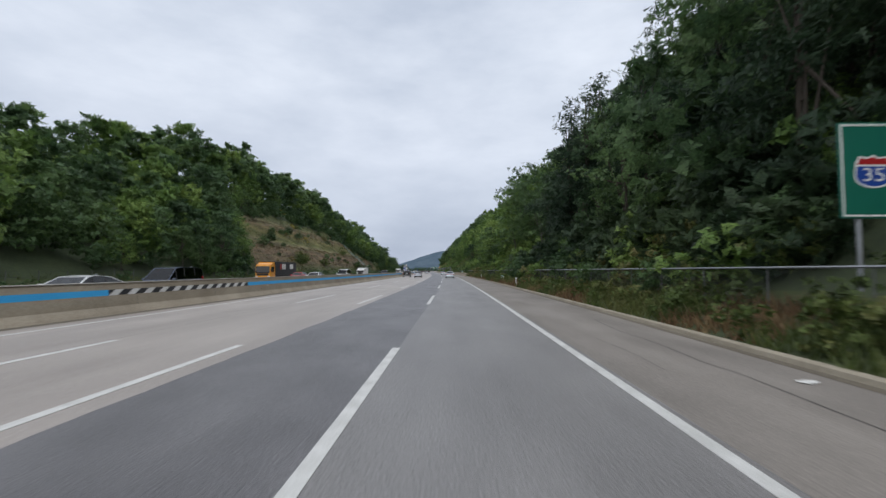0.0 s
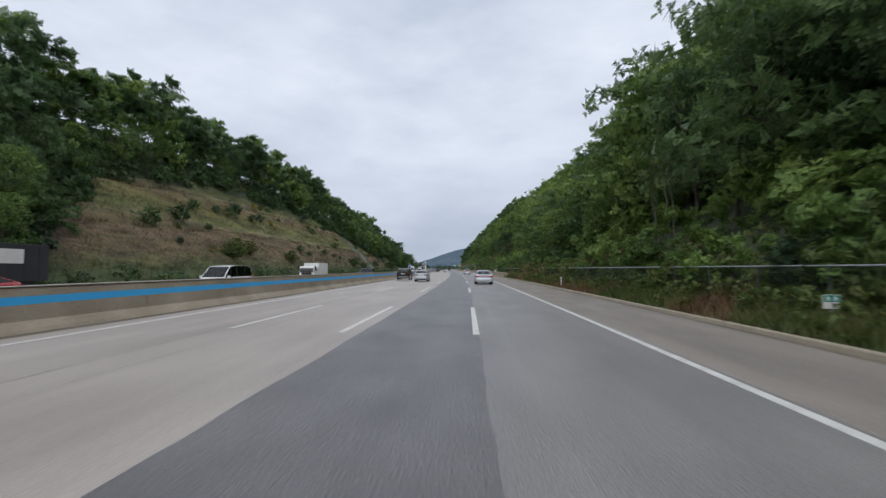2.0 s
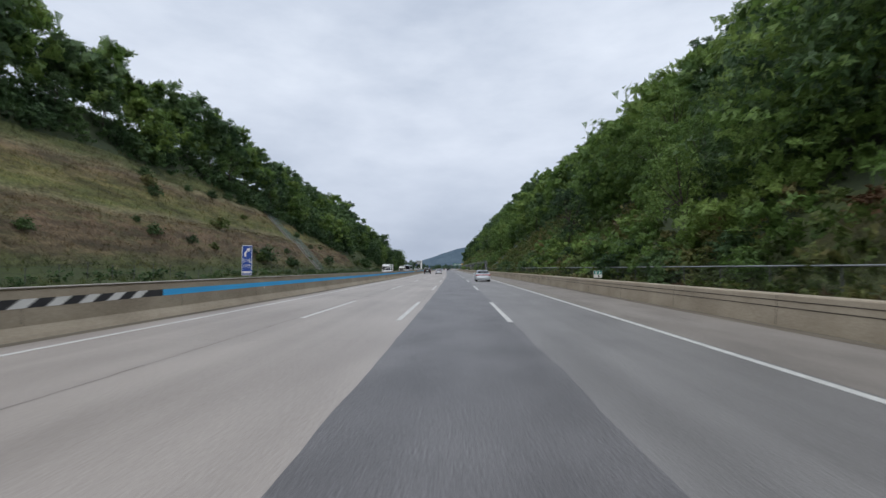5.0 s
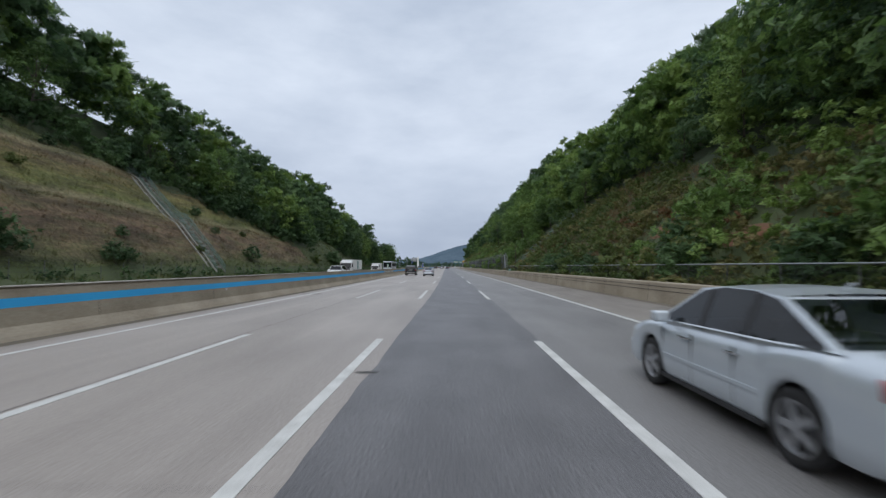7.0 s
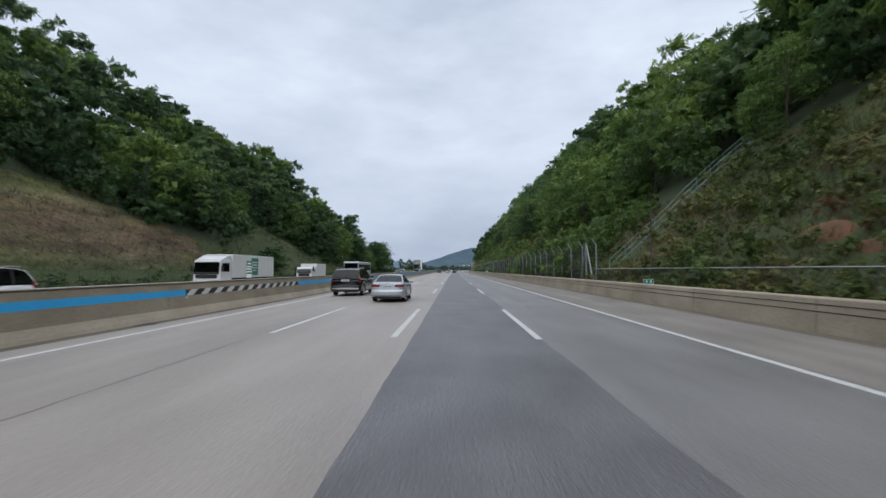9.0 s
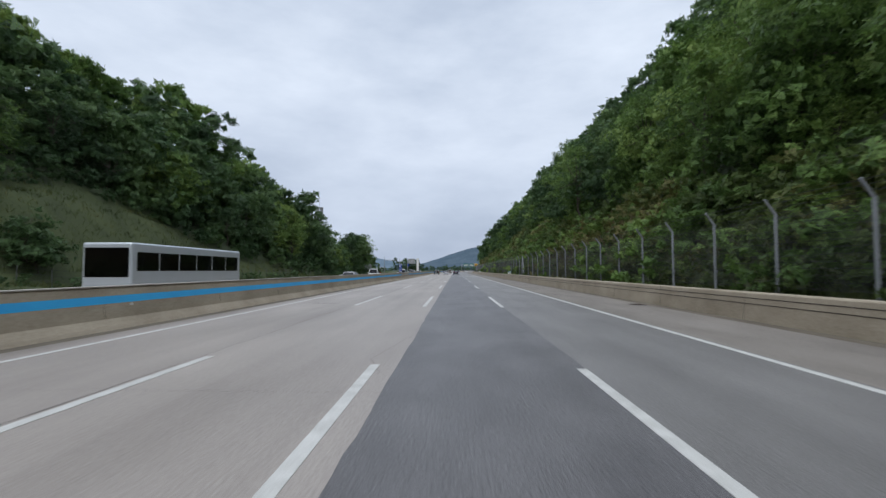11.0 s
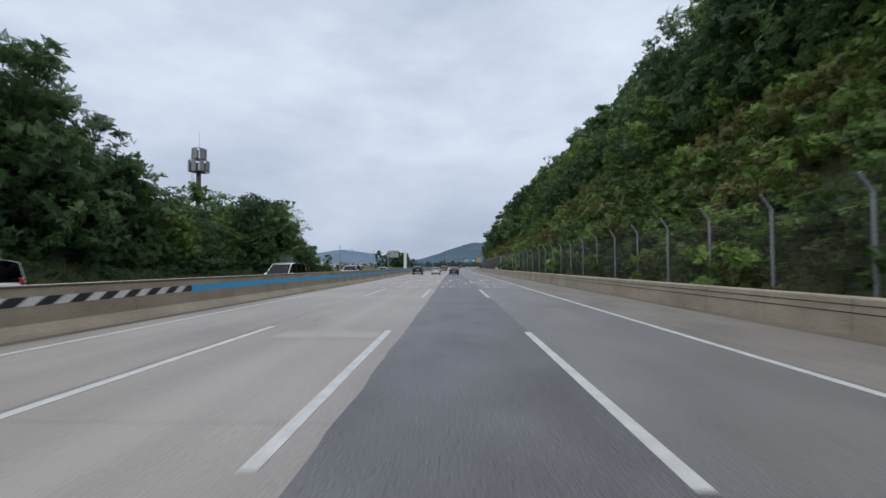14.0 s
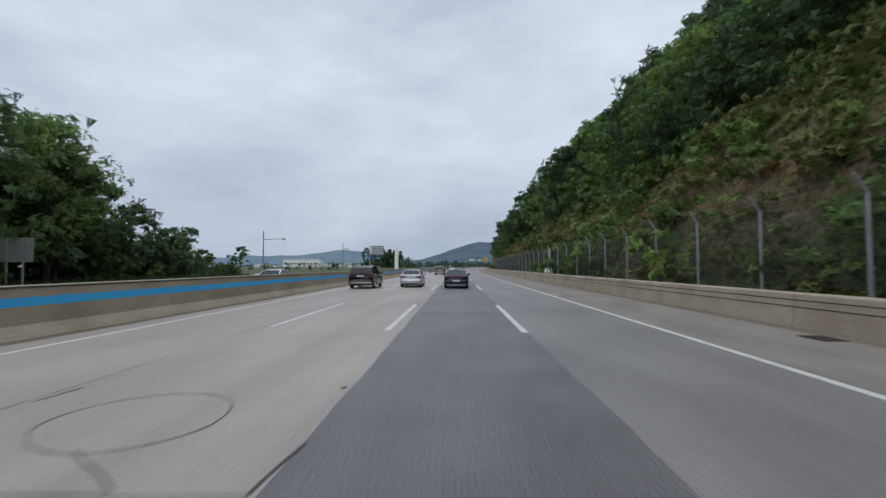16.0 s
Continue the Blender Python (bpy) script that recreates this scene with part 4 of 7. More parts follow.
for s in np.concatenate((np.arange(-6, 210, 1.7), np.arange(276, 480, 1.7))):
    for u in np.arange(10.4 if s > 270 else 11.0, 26 if s > 290 else 17.5 if s > 270 else 24, 1.7):
        if rng.random() < (0.15 if open_grass(s) or s < 56 else 0.5) and not on_scar(s, u):
            ss, uu = s + rng.uniform(-0.8, 0.8), u + rng.uniform(-0.8, 0.8)
            uu += 3 if ss < 11.8 and uu < 13 else 0
            under.append(spin(scrub_sets[int(rng.integers(0, 3))], rng.uniform(0, 6.28), rng.uniform(0.9, 1.8), at(ss, uu, land(ss, uu) - 0.15)))
me = tri_mesh("undergrowth", np.concatenate(under))
me.materials.append(LEAF_MID)
tagged(new("undergrowth", me), "fresh green undergrowth below the roadside trees", "undergrowth", kind="stuff")
me = tri_mesh("bushes", np.concatenate(edge))
me.materials.append(LEAF_DARK)
tagged(new("bushes", me), "dark bushes along the lower edge of the woods", "bushes", kind="stuff")
for s, u, q, k in ((437.5, -38, 0, 1.85), (441.5, -38.5, 1, 1.58), (435, -39, 1, 1.0), (446.5, -38.5, 1, 1.4), (432, -37.5, 3, 0.95), (451, -37.5, 0, 1.7)):
    plant(TREES[q], s, u, k)
for _ in range(900):
    s, u = rng.uniform(-2, 262), rng.uniform(7.7, 10.2)
    if s > 134 and u < 8.3:
        continue
    scrub.append(spin(scrub_sets[int(rng.integers(0, 3))], rng.uniform(0, 6.28), rng.uniform(0.22, 0.55), at(s, u, land(s, u) - 0.05)))
me = tri_mesh("scrub", np.concatenate(scrub))
me.materials.append(LEAF_SCRUB)
tagged(new("scrub", me), "low yellowish green scrub and creepers on the slope", "scrub", kind="stuff")

for name, leaf, label, spots in (("golden_bushes", LEAF_YELLOW, "golden yellow flowering bushes on the cut slope", ((168, -59.5, 1.0), (169.5, -58.6, 0.8), (166, -53.5, 0.9), (167.6, -54.4, 0.7), (164.5, -48.5, 0.7), (163.5, -47.6, 0.6), (120, -39.5, 0.8))),
                                 ("withered_bushes", LEAF_RUST, "withered reddish brown brush on the slope", ((146, 14.3, 0.6), (251.5, 14.6, 0.55), (248, 13.6, 0.5), (205.5, 14.2, 0.6), (217, 15.8, 0.8), (222, 15.4, 0.8), (228, 16.5, 0.8),
                                  (211, 14.3, 0.7), (434.5, 16.6, 0.75), (436.5, 16.0, 0.6), (453, 19.6, 0.9), (462, 19.0, 1.0), (446, 18.2, 0.7), (136, 14.2, 0.7), (139, 15.5, 0.6), (131, 13.4, 0.6), (186, 15.5, 0.7), (189, 14.2, 0.6), (195, 17.0, 0.8), (199, 14.0, 0.6), (340, 14.5, 0.7), (345, 16.0, 0.7), (430, 18.5, 0.8), (438, 20.5, 0.9), (443, 22.5, 0.9), (427, 15.0, 0.7)))):
    V = [spin(scrub_sets[int(rng.integers(0, 3))], rng.uniform(0, 6.28), k, at(s, u, land(s, u) - 0.1)) for s, u, k in spots]
    me = tri_mesh(name, np.concatenate(V))
    me.materials.append(leaf)
    tagged(new(name, me), label, "bushes", kind="stuff")
for sc, uc, ra, rb in SCARS:
    # bare soil: a low uneven mound that thins out into the slope
    v, f = [], []
    for i in range(9):
        for j in range(15):
            r, a = i / 8, 6.2832 * j / 15
            w = r * (1 + 0.35 * wave(sc + 3 * math.cos(a), uc + 3 * math.sin(a), 2.0, 8.0))
            s, u = sc + ra * w * math.cos(a), uc + rb * w * math.sin(a)
            v.append(at(s, u, land(s, u) + 0.30 * (1 - r ** 2) + 0.12 * wave(s, u, 0.7, 2.2) * (1 - r) - 0.12 * r))
    for i in range(8):
        for j in range(15):
            f.append((i * 15 + j, (i + 1) * 15 + j, (i + 1) * 15 + (j + 1) % 15, i * 15 + (j + 1) % 15))
    setting(mesh_object("soil_scar", v, f, (SOIL,), None, None, True), "bare rust red soil breaking out of the slope", "soil")


# slender bare trunks and dead boughs at the wood's edge
BARE_BARK = surface("pale_bare_bark", (0.075, 0.068, 0.056), (0.15, 0.14, 0.12), 3, 30, 0.9, 0.4, stretch=(1, 1, 0.3))
for k, (s, u, h, lean_s, lean_u) in enumerate(((80.5, 13.2, 6.5, -0.8, -0.9), (81.6, 13.5, 7.0, 0.3, -1.1), (82.8, 13.2, 6.0, 1.2, -0.7), (84.4, 13.6, 6.6, -1.4, -0.6), (58.5, 13.2, 7.2, 0.5, -1.2), (60.4, 13.5, 7.8, -0.9, -0.9))):
    bm = bmesh.new()
    root_p = at(s, u, land(s, u) - 0.3)
    bend_p = at(s + lean_s * 0.35, u + lean_u * 0.25, land(s, u) + h * 0.5)
    tip = at(s + lean_s, u + lean_u, land(s, u) + h)
    tube(bm, root_p, bend_p, 0.055, 0.036, 6)
    tube(bm, bend_p, tip, 0.036, 0.014, 6)
    for q in range(4):
        st = bend_p.lerp(tip, 0.15 + 0.2 * q)
        tube(bm, st, st + Vector((rng.uniform(-0.9, 0.9), rng.uniform(-0.9, 0.9), rng.uniform(0.2, 1.1))), 0.02, 0.006, 4)
    tagged(part("bare_trunk", bm, BARE_BARK), "slender pale bare trunk leaning out of the wood", "tree", "bare trunks")


# grass
def blades(places, height, width, each):
    """Upright bent blades round each place."""
    c = np.repeat(np.asarray(places), each, 0)
    k = len(c)
    c = c + np.concatenate((rng.normal(0, 0.13, (k, 2)), np.zeros((k, 1))), 1)
    d = rng.normal(size=(k, 3)) * np.array((0.35, 0.35, 0)) + np.array((0, 0, 1))
    side = unit(np.cross(d, rng.normal(size=(k, 3)))) * width / 2
    h = height * rng.uniform(0.5, 1.3, (k, 1))
    bow = np.concatenate((rng.normal(0, 0.18, (k, 2)), np.zeros((k, 1))), 1) * h
    return np.stack((c - side, c + side, c + d * h + bow), 1).reshape(-1, 3)


dry, green, straw = [], [], []
for _ in range(26000):
    s, u = rng.uniform(84, 374), -rng.uniform(36.3, 62)
    z = land(s, u)
    if z < bare_top(s) + 0.5:
        (green if s > 296 or z < 1.6 + 1.5 * wave(s, u, 14, 5) else dry).append((*at(s, u, z - 0.03),))
for _ in range(7000):
    s, u = rng.uniform(0, 480), -rng.uniform(32.3, 37)
    green.append((*at(s, u, land(s, u) - 0.03),))
for _ in range(9000):
    s, u = rng.uniform(190, 470), rng.uniform(10, 30)
    z = land(s, u)
    if z < scrub_top(s) + 1:
        dry.append((*at(s, u, z - 0.03),))
for _ in range(11000):
    s, u = rng.uniform(218, 276), rng.uniform(10, 33)
    z = land(s, u)
    if z < scrub_top(s) + 1 and not by_stairs(s, u):
        (straw if wave(s, u, 6, 4) > 0.1 else green if wave(s, u, 3, 7) > 0 else dry).append((*at(s, u, z - 0.03),))
for _ in range(11000):
    s, u = rng.uniform(285, 470), rng.uniform(8.4, 24)
    z = land(s, u)
    if z < scrub_top(s) + 1:
        (green if rng.random() < 0.6 else dry).append((*at(s, u, z - 0.03),))
for _ in range(38000):
    s, u = rng.uniform(126, 458), rng.uniform(10.5, 31)
    z = land(s, u)
    if open_grass(s) and z < scrub_top(s) + 1:
        (straw if wave(s, u, 5, 4) > 0.12 else dry if wave(s, u, 3, 7) > -0.1 else green).append((*at(s, u, z - 0.03),))
for _ in range(14000):
    s = rng.uniform(-4, 262)
    u = rng.uniform(7.3, 10.2) if s < 134 else rng.uniform(8.1, 10.2)
    (straw if wave(s, u, 5, 3) > -0.05 else green).append((*at(s, u, land(s, u) - 0.03),))
for name, pl, leaf, label, h in (("dry_grass", dry, BLADE_DRY, "dry brownish grass tufts on the cut slope", 0.5), ("grass", green, BLADE_GREEN, "long green grass and weeds on the verge", 0.55),
                                 ("straw_grass", straw, BLADE_STRAW, "withered reddish straw grass on the verge", 0.5)):
    me = quad_mesh(name, blades(pl, h, 0.05, 4), 3)
    me.materials.append(leaf)
    tagged(new(name, me), label, "grass", kind="stuff")


# ---- vehicle materials ----
def paint(name, c, metal=0.5, rough=0.32):
    m = surface(name, tuple(x * 0.93 for x in c), c, 1.2, 60, rough, 0.0, metal=metal)
    m.node_tree.nodes["Principled BSDF"].inputs["Coat Weight"].default_value = 0.6 if max(c) > 0.1 else 0.35
    m.node_tree.nodes["Principled BSDF"].inputs["Specular IOR Level"].default_value = 0.5 if max(c) > 0.1 else 0.3
    return m


def tinted_glass(name, tint):
    m = bpy.data.materials.new(name)
    m.use_nodes = True
    t = m.node_tree
    t.nodes.clear()
    N, K = t.nodes.new, t.links.new
    o, mix, tr, gl, fr = N("ShaderNodeOutputMaterial"), N("ShaderNodeMixShader"), N("ShaderNodeBsdfTransparent"), N("ShaderNodeBsdfGlossy"), N("ShaderNodeFresnel")
    tr.inputs["Color"].default_value = (*tint, 1)
    gl.inputs["Roughness"].default_value = 0.03
    fr.inputs["IOR"].default_value = 1.5
    K(fr.outputs["Fac"], mix.inputs["Fac"])
    K(tr.outputs["BSDF"], mix.inputs[1])
    K(gl.outputs["BSDF"], mix.inputs[2])
    K(mix.outputs["Shader"], o.inputs["Surface"])
    return m


GLASS = tinted_glass("tinted_car_glass", (0.035, 0.042, 0.05))
SCREEN = tinted_glass("windscreen_glass", (0.20, 0.24, 0.26))
SILVER = paint("silver_blue_car_paint", (0.56, 0.61, 0.66), 0.4)
SILVER2 = paint("light_silver_car_paint", (0.47, 0.50, 0.55))
NAVY = paint("black_navy_car_paint", (0.009, 0.013, 0.036), 0.0, 0.18)
BLACK = paint("black_car_paint", (0.004, 0.005, 0.007), 0.0, 0.2)
WHITE = paint("white_car_paint", (0.74, 0.75, 0.76), 0.0, 0.35)
BROWN = paint("bronze_car_paint", (0.16, 0.13, 0.11), 0.5, 0.35)
RED = paint("red_car_paint", (0.42, 0.02, 0.025), 0.1, 0.3)
BLUEGREY = paint("blue_grey_car_paint", (0.05, 0.07, 0.12), 0.4, 0.3)
YELLOW = paint("orange_yellow_lorry_paint", (0.72, 0.30, 0.015), 0.0, 0.4)
TYRE = surface("tyre_rubber", (0.012, 0.012, 0.013), (0.028, 0.028, 0.029), 4, 50, 0.85, 0.2)
ALLOY = surface("alloy_rim", (0.38, 0.39, 0.41), (0.52, 0.53, 0.55), 6, 40, 0.35, 0.0, metal=0.85)
TRIM = surface("black_plastic_trim", (0.014, 0.014, 0.015), (0.028, 0.028, 0.03), 5, 60, 0.6, 0.05)
CHROME = surface("chrome_trim", (0.62, 0.63, 0.65), (0.72, 0.73, 0.75), 5, 60, 0.15, 0.0, metal=1.0)
TAIL = surface("red_tail_lamp", (0.34, 0.012, 0.015), (0.48, 0.02, 0.022), 8, 60, 0.18, 0.0)
TAIL_DARK = surface("dark_red_lamp", (0.15, 0.008, 0.012), (0.24, 0.014, 0.018), 8, 60, 0.15, 0.0)
LAMP = surface("clear_lamp", (0.55, 0.57, 0.60), (0.68, 0.70, 0.72), 8, 60, 0.12, 0.0)
PLATE = surface("white_plate", (0.55, 0.56, 0.55), (0.66, 0.67, 0.66), 8, 60, 0.5, 0.0)
PLATE_BAR = surface("faded_plate_ink", (0.16, 0.17, 0.18), (0.22, 0.23, 0.24), 8, 60, 0.6, 0.0)
INTERIOR = surface("dark_upholstery", (0.02, 0.02, 0.022), (0.045, 0.045, 0.048), 4, 40, 0.9, 0.1)


def lathe(bm, profile, n=28):
    """Turn a section (radius, x) round the wheel's axle."""
    rings = [[bm.verts.new((x, r * math.cos(2 * math.pi * i / n), r * math.sin(2 * math.pi * i / n))) for i in range(n)] for r, x in profile]
    for a, b in zip(rings, rings[1:]):
        for i in range(n):
            j = (i + 1) % n
            bm.faces.new((a[i], a[j], b[j], b[i]))
    return rings


def wheel(root, x, y, r, width, side, rim_mat, spokes=5):
    """A tyre with its rim; side +1 right, -1 left."""
    rr = r * 0.70
    bm = bmesh.new()
    w = width / 2
    lathe(bm, ((rr, -w * 0.8), (r * 0.9, -w), (r * 0.985, -w * 0.75), (r, -w * 0.3), (r, w * 0.3), (r * 0.985, w * 0.75), (r * 0.9, w), (rr, w * 0.8)))
    t = part("wheel", bm, TYRE, root, smooth=True)
    t.matrix_basis = pose(x, y, r)
    bm = bmesh.new()
    o = side * w * 0.82
    lathe(bm, ((rr * 1.0, o), (rr * 0.93, o * 1.0), (rr * 0.90, o * 0.6), (rr * 0.88, -o * 0.3)))
    for k in range(spokes):
        a = 2 * math.pi * k / spokes
        c, s = math.cos(a), math.sin(a)
        rad, tan = Vector((0, c, s)), Vector((0, -s, c))
        quad = []
        for q, wd, dep in ((0.10, 0.17, 0.95), (0.93, 0.13, 0.85)):
            for sg in (-1, 1):
                quad.append(rad * rr * q + tan * sg * wd * rr + Vector((o * dep, 0, 0)))
        back = [p - Vector((side * 0.03, 0, 0)) for p in quad]
        vs = [bm.verts.new(p) for p in quad + back]
        for f in ((0, 1, 3, 2), (0, 2, 6, 4), (1, 5, 7, 3), (4, 6, 7, 5)):
            bm.faces.new([vs[i] for i in f])
    rg = lathe(bm, ((0.16 * rr, o), (0.13 * rr, o * 1.05)), 12)
    bm.faces.new(rg[1])
    bmesh.ops.recalc_face_normals(bm, faces=bm.faces)
    part("rim", bm, rim_mat, t, "five-spoke alloy rim" if spokes == 5 else "alloy rim")
    bm = bmesh.new()
    rg = lathe(bm, ((rr * 0.88, o * 0.2), (rr * 0.3, o * 0.25)), 20)
    bm.faces.new(rg[1])
    part("brake_disc", bm, TRIM, t)


def car(name, label, spec, colour, category="car", rim=ALLOY):
    """A car from its side profile: origin on the ground below its middle, nose to +Y."""
    L, W, H, r = spec["L"], spec["W"], spec["H"], spec["r"]
    yr, yf = spec["axles"]
    root = new(name)
    tagged(root, label, category)
    hw, sill, arch = W / 2, spec.get("sill", 0.22), r + 0.045
    ys = sorted(set(list(np.linspace(-L / 2, L / 2, 41)) + [a + arch * q for a in (yr, yf) for q in (-1.0, -0.985, -0.9, -0.7, -0.4, 0, 0.4, 0.7, 0.9, 0.985, 1.0)]))
    ty, tz = zip(*spec["top"])
    sect = ((0.955, 0.0), (1.0, 0.10), (1.0, 0.30), (1.0, 0.52), (0.985, 0.74), (0.955, 0.90), (0.87, 0.985), (0.45, 1.012), (0.0, 1.018))
    tail_lean = spec.get("tail_lean", ((0.2, 0.07), (0.32, 0.0), (0.58, -0.02), (0.66, 0.03), (0.95, 0.05), (1.1, 0.10)))
    nose_lean = ((0.2, 0.08), (0.35, 0.0), (0.55, 0.0), (0.75, 0.10), (1.0, 0.25))
    lz, ld = zip(*tail_lean)
    nz, nd = zip(*nose_lean)

    def tail_y(x, z):
        return -L / 2 + 0.17 * min(1.1, abs(x) / hw) ** 3.2 + float(np.interp(z, lz, ld))

    def nose_y(x, z):
        return L / 2 - 0.30 * min(1.1, abs(x) / hw) ** 2.6 - float(np.interp(z, nz, nd))

    def patch(x0, x1, z0, z1, off, thick, nose=False, nx=8, nzz=3):
        """A shell that follows the curved tail or nose, so far proud of it."""
        q = bmesh.new()
        f, sg = (nose_y, 1) if nose else (tail_y, -1)
        lay = []
        for o in (off, off - thick):
            lay.append([[q.verts.new((x, f(x, z) + sg * o, z)) for x in np.linspace(x0, x1, nx)] for z in np.linspace(z0, z1, nzz)])
        for k in range(nzz - 1):
            for m in range(nx - 1):
                for g in lay:
                    q.faces.new((g[k][m], g[k][m + 1], g[k + 1][m + 1], g[k + 1][m]))
        for k in range(nzz - 1):
            for m in (0, nx - 1):
                q.faces.new((lay[0][k][m], lay[0][k + 1][m], lay[1][k + 1][m], lay[1][k][m]))
        for m in range(nx - 1):
            for k in (0, nzz - 1):
                q.faces.new((lay[0][k][m], lay[0][k][m + 1], lay[1][k][m + 1], lay[1][k][m]))
        bmesh.ops.recalc_face_normals(q, faces=q.faces)
        return q

    bm = bmesh.new()
    rows = []
    for y in ys:
        end = max(0.0, (abs(y) - (L / 2 - 0.55)) / 0.55)
        w = hw * (1 - 0.02 * end - 0.03 * end ** 4)
        zt = float(np.interp(y, ty, tz))
        zb = sill + 0.06 * end ** 2
        for a in (yr, yf):
            d = abs(y - a)
            if d < arch:
                zb = max(zb, r + math.sqrt(arch * arch - d * d))
        zb = min(zb, zt - 0.12)
        half = [(w * fx, zb + (zt - zb) * fz) for fx, fz in sect]
        pts = half + [(-x, z) for x, z in half[-2::-1]]
        row = []
        for x, z in pts:
            yy = y + (end ** 1.5) * ((tail_y(x, z) + L / 2) if y < 0 else (nose_y(x, z) - L / 2))
            row.append(bm.verts.new((x, yy, z)))
        rows.append(row)
    for a, b in zip(rows, rows[1:]):
        for i in range(len(a) - 1):
            bm.faces.new((a[i], a[i + 1], b[i + 1], b[i]))
    for row, f in ((rows[0], tail_y), (rows[-1], nose_y)):
        n = len(row)
        prev = None
        for i in range((n - 1) // 2):
            p, q = row[i], row[n - 1 - i]
            line = [p] + [bm.verts.new((p.co.x * c, f(p.co.x * c, p.co.z), p.co.z)) for c in (0.8, 0.5, 0.0, -0.5, -0.8)] + [q]
            if prev:
                for m in range(6):
                    bm.faces.new((prev[m], prev[m + 1], line[m + 1], line[m]))
            prev = line
        bm.faces.new(prev + [row[(n - 1) // 2]])
    bmesh.ops.remove_doubles(bm, verts=bm.verts, dist=0.0005)
    bmesh.ops.recalc_face_normals(bm, faces=bm.faces)
    body = part("body", bm, colour, root, smooth=True)
    # cabin: bars of painted metal with glass let in
    prof = spec["cabin"]
    belt, roofw = hw * 0.93, hw - spec.get("tumble", 0.24)
    zmax = max(z for _, z in prof)
    zmin = min(z for _, z in prof)
    frame_bm = bmesh.new()

    def wd(z):
        return belt + (roofw - belt) * min(1, max(0, (z - zmin) / (zmax - zmin)))

    def panel(corners, window, rim_w, pane="side_window"):
        """One flat piece of the cabin; windows get a frame and a pane."""
        if not window:
            frame_bm.faces.new([frame_bm.verts.new(c) for c in corners])
            return
        c = sum(corners, Vector()) / len(corners)
        inner = []
        n = len(corners)
        for i, p in enumerate(corners):
            e1, e2 = (corners[i - 1] - p).normalized(), (corners[(i + 1) % n] - p).normalized()
            sn = max(0.35, e1.cross(e2).length)
            inner.append(p + (e1 + e2) * rim_w / sn)
        o = [frame_bm.verts.new(p) for p in corners]
        q = [frame_bm.verts.new(p) for p in inner]
        for i in range(n):
            frame_bm.faces.new((o[i], o[(i + 1) % n], q[(i + 1) % n], q[i]))
        g = bmesh.new()
        pane_face = g.faces.new([g.verts.new(p) for p in inner])
        pane_face.normal_update()
        if pane_face.normal.dot(c - Vector((0, (prof[0][0] + prof[-1][0]) / 2, zmin - 0.2))) < 0:
            pane_face.normal_flip()
        part(pane, g, spec.get("rear_glass", GLASS) if pane == "rear_window" else GLASS, root, "tinted window glass").visible_shadow = False

    up = lambda p, s: Vector((s * wd(p[1]), p[0], p[1]))
    k = len(prof)
    for i in range(k - 1):
        a, b = prof[i], prof[i + 1]
        glazed = i == 0 or i == k - 2
        # crowned roof and curved screens in four strips across
        if glazed:
            panel([up(a, -1), up(a, 1), up(b, 1), up(b, -1)], True, 0.05, "rear_window" if i == 0 else "windscreen")
        else:
            cols = (-1, -0.6, 0, 0.6, 1)
            for c0, c1 in zip(cols, cols[1:]):
                f = lambda p, c: Vector((c * wd(p[1]), p[0], p[1] + 0.03 * (1 - c * c)))
                panel([f(a, c0), f(a, c1), f(b, c1), f(b, c0)], False, 0)
    def top_at(y):
        return float(np.interp(y, [p[0] for p in prof], [p[1] for p in prof]))
    y0, y1 = prof[0][0], prof[-1][0]
    for s in (-1, 1):
        lows = [Vector((s * wd(zmin), y, min(float(np.interp(y, ty, tz)) - 0.015, top_at(y)))) for y in np.linspace(y0 + 0.12, y1 - 0.12, 4)]
        ring = lows + [up(p, s) for p in reversed(prof)]
        clean = []
        for p in ring:
            if all((p - c).length > 0.06 for c in clean):
                clean.append(p)
        panel(clean if s > 0 else clean[::-1], True, 0.035)
        for y in spec["pillars"]:
            bm = bmesh.new()
            zl, zh = float(np.interp(y, ty, tz)) - 0.02, top_at(y) - 0.03
            vs = [bm.verts.new((s * (wd(z) + o), y + dy, z)) for z in (zl, zh) for dy in (-0.045, 0.045) for o in (0.006, -0.02)]
            for f in ((0, 2, 6, 4), (1, 5, 7, 3), (0, 4, 5, 1), (2, 3, 7, 6)):
                bm.faces.new([vs[q] for q in f])
            bmesh.ops.recalc_face_normals(bm, faces=bm.faces)
            part("door_pillar", bm, TRIM, root, "black door pillar")
    bmesh.ops.remove_doubles(frame_bm, verts=frame_bm.verts, dist=0.002)
    bmesh.ops.recalc_face_normals(frame_bm, faces=frame_bm.faces)
    part("cabin_frame", frame_bm, colour if not spec.get("two_tone") else TRIM, root)
    # inside and under
    bm = bmesh.new()
    for s in (-1, 1):
        block(bm, s * 0.37 - 0.24, s * 0.37 + 0.24, -0.15, 0.05, 0.5, zmin + 0.12, 0.05)
        block(bm, s * 0.37 - 0.12, s * 0.37 + 0.12, -0.16, -0.06, zmin + 0.1, zmin + 0.3, 0.04)
    block(bm, -hw + 0.2, hw - 0.2, prof[0][0] + 0.5, prof[0][0] + 0.72, 0.5, zmin + 0.06, 0.05)
    block(bm, -hw + 0.15, hw - 0.15, prof[-1][0] - 0.5, prof[-1][0] - 0.1, 0.6, zmin - 0.02, 0.05)
    part("seats", bm, INTERIOR, root, "dark cloth seats")
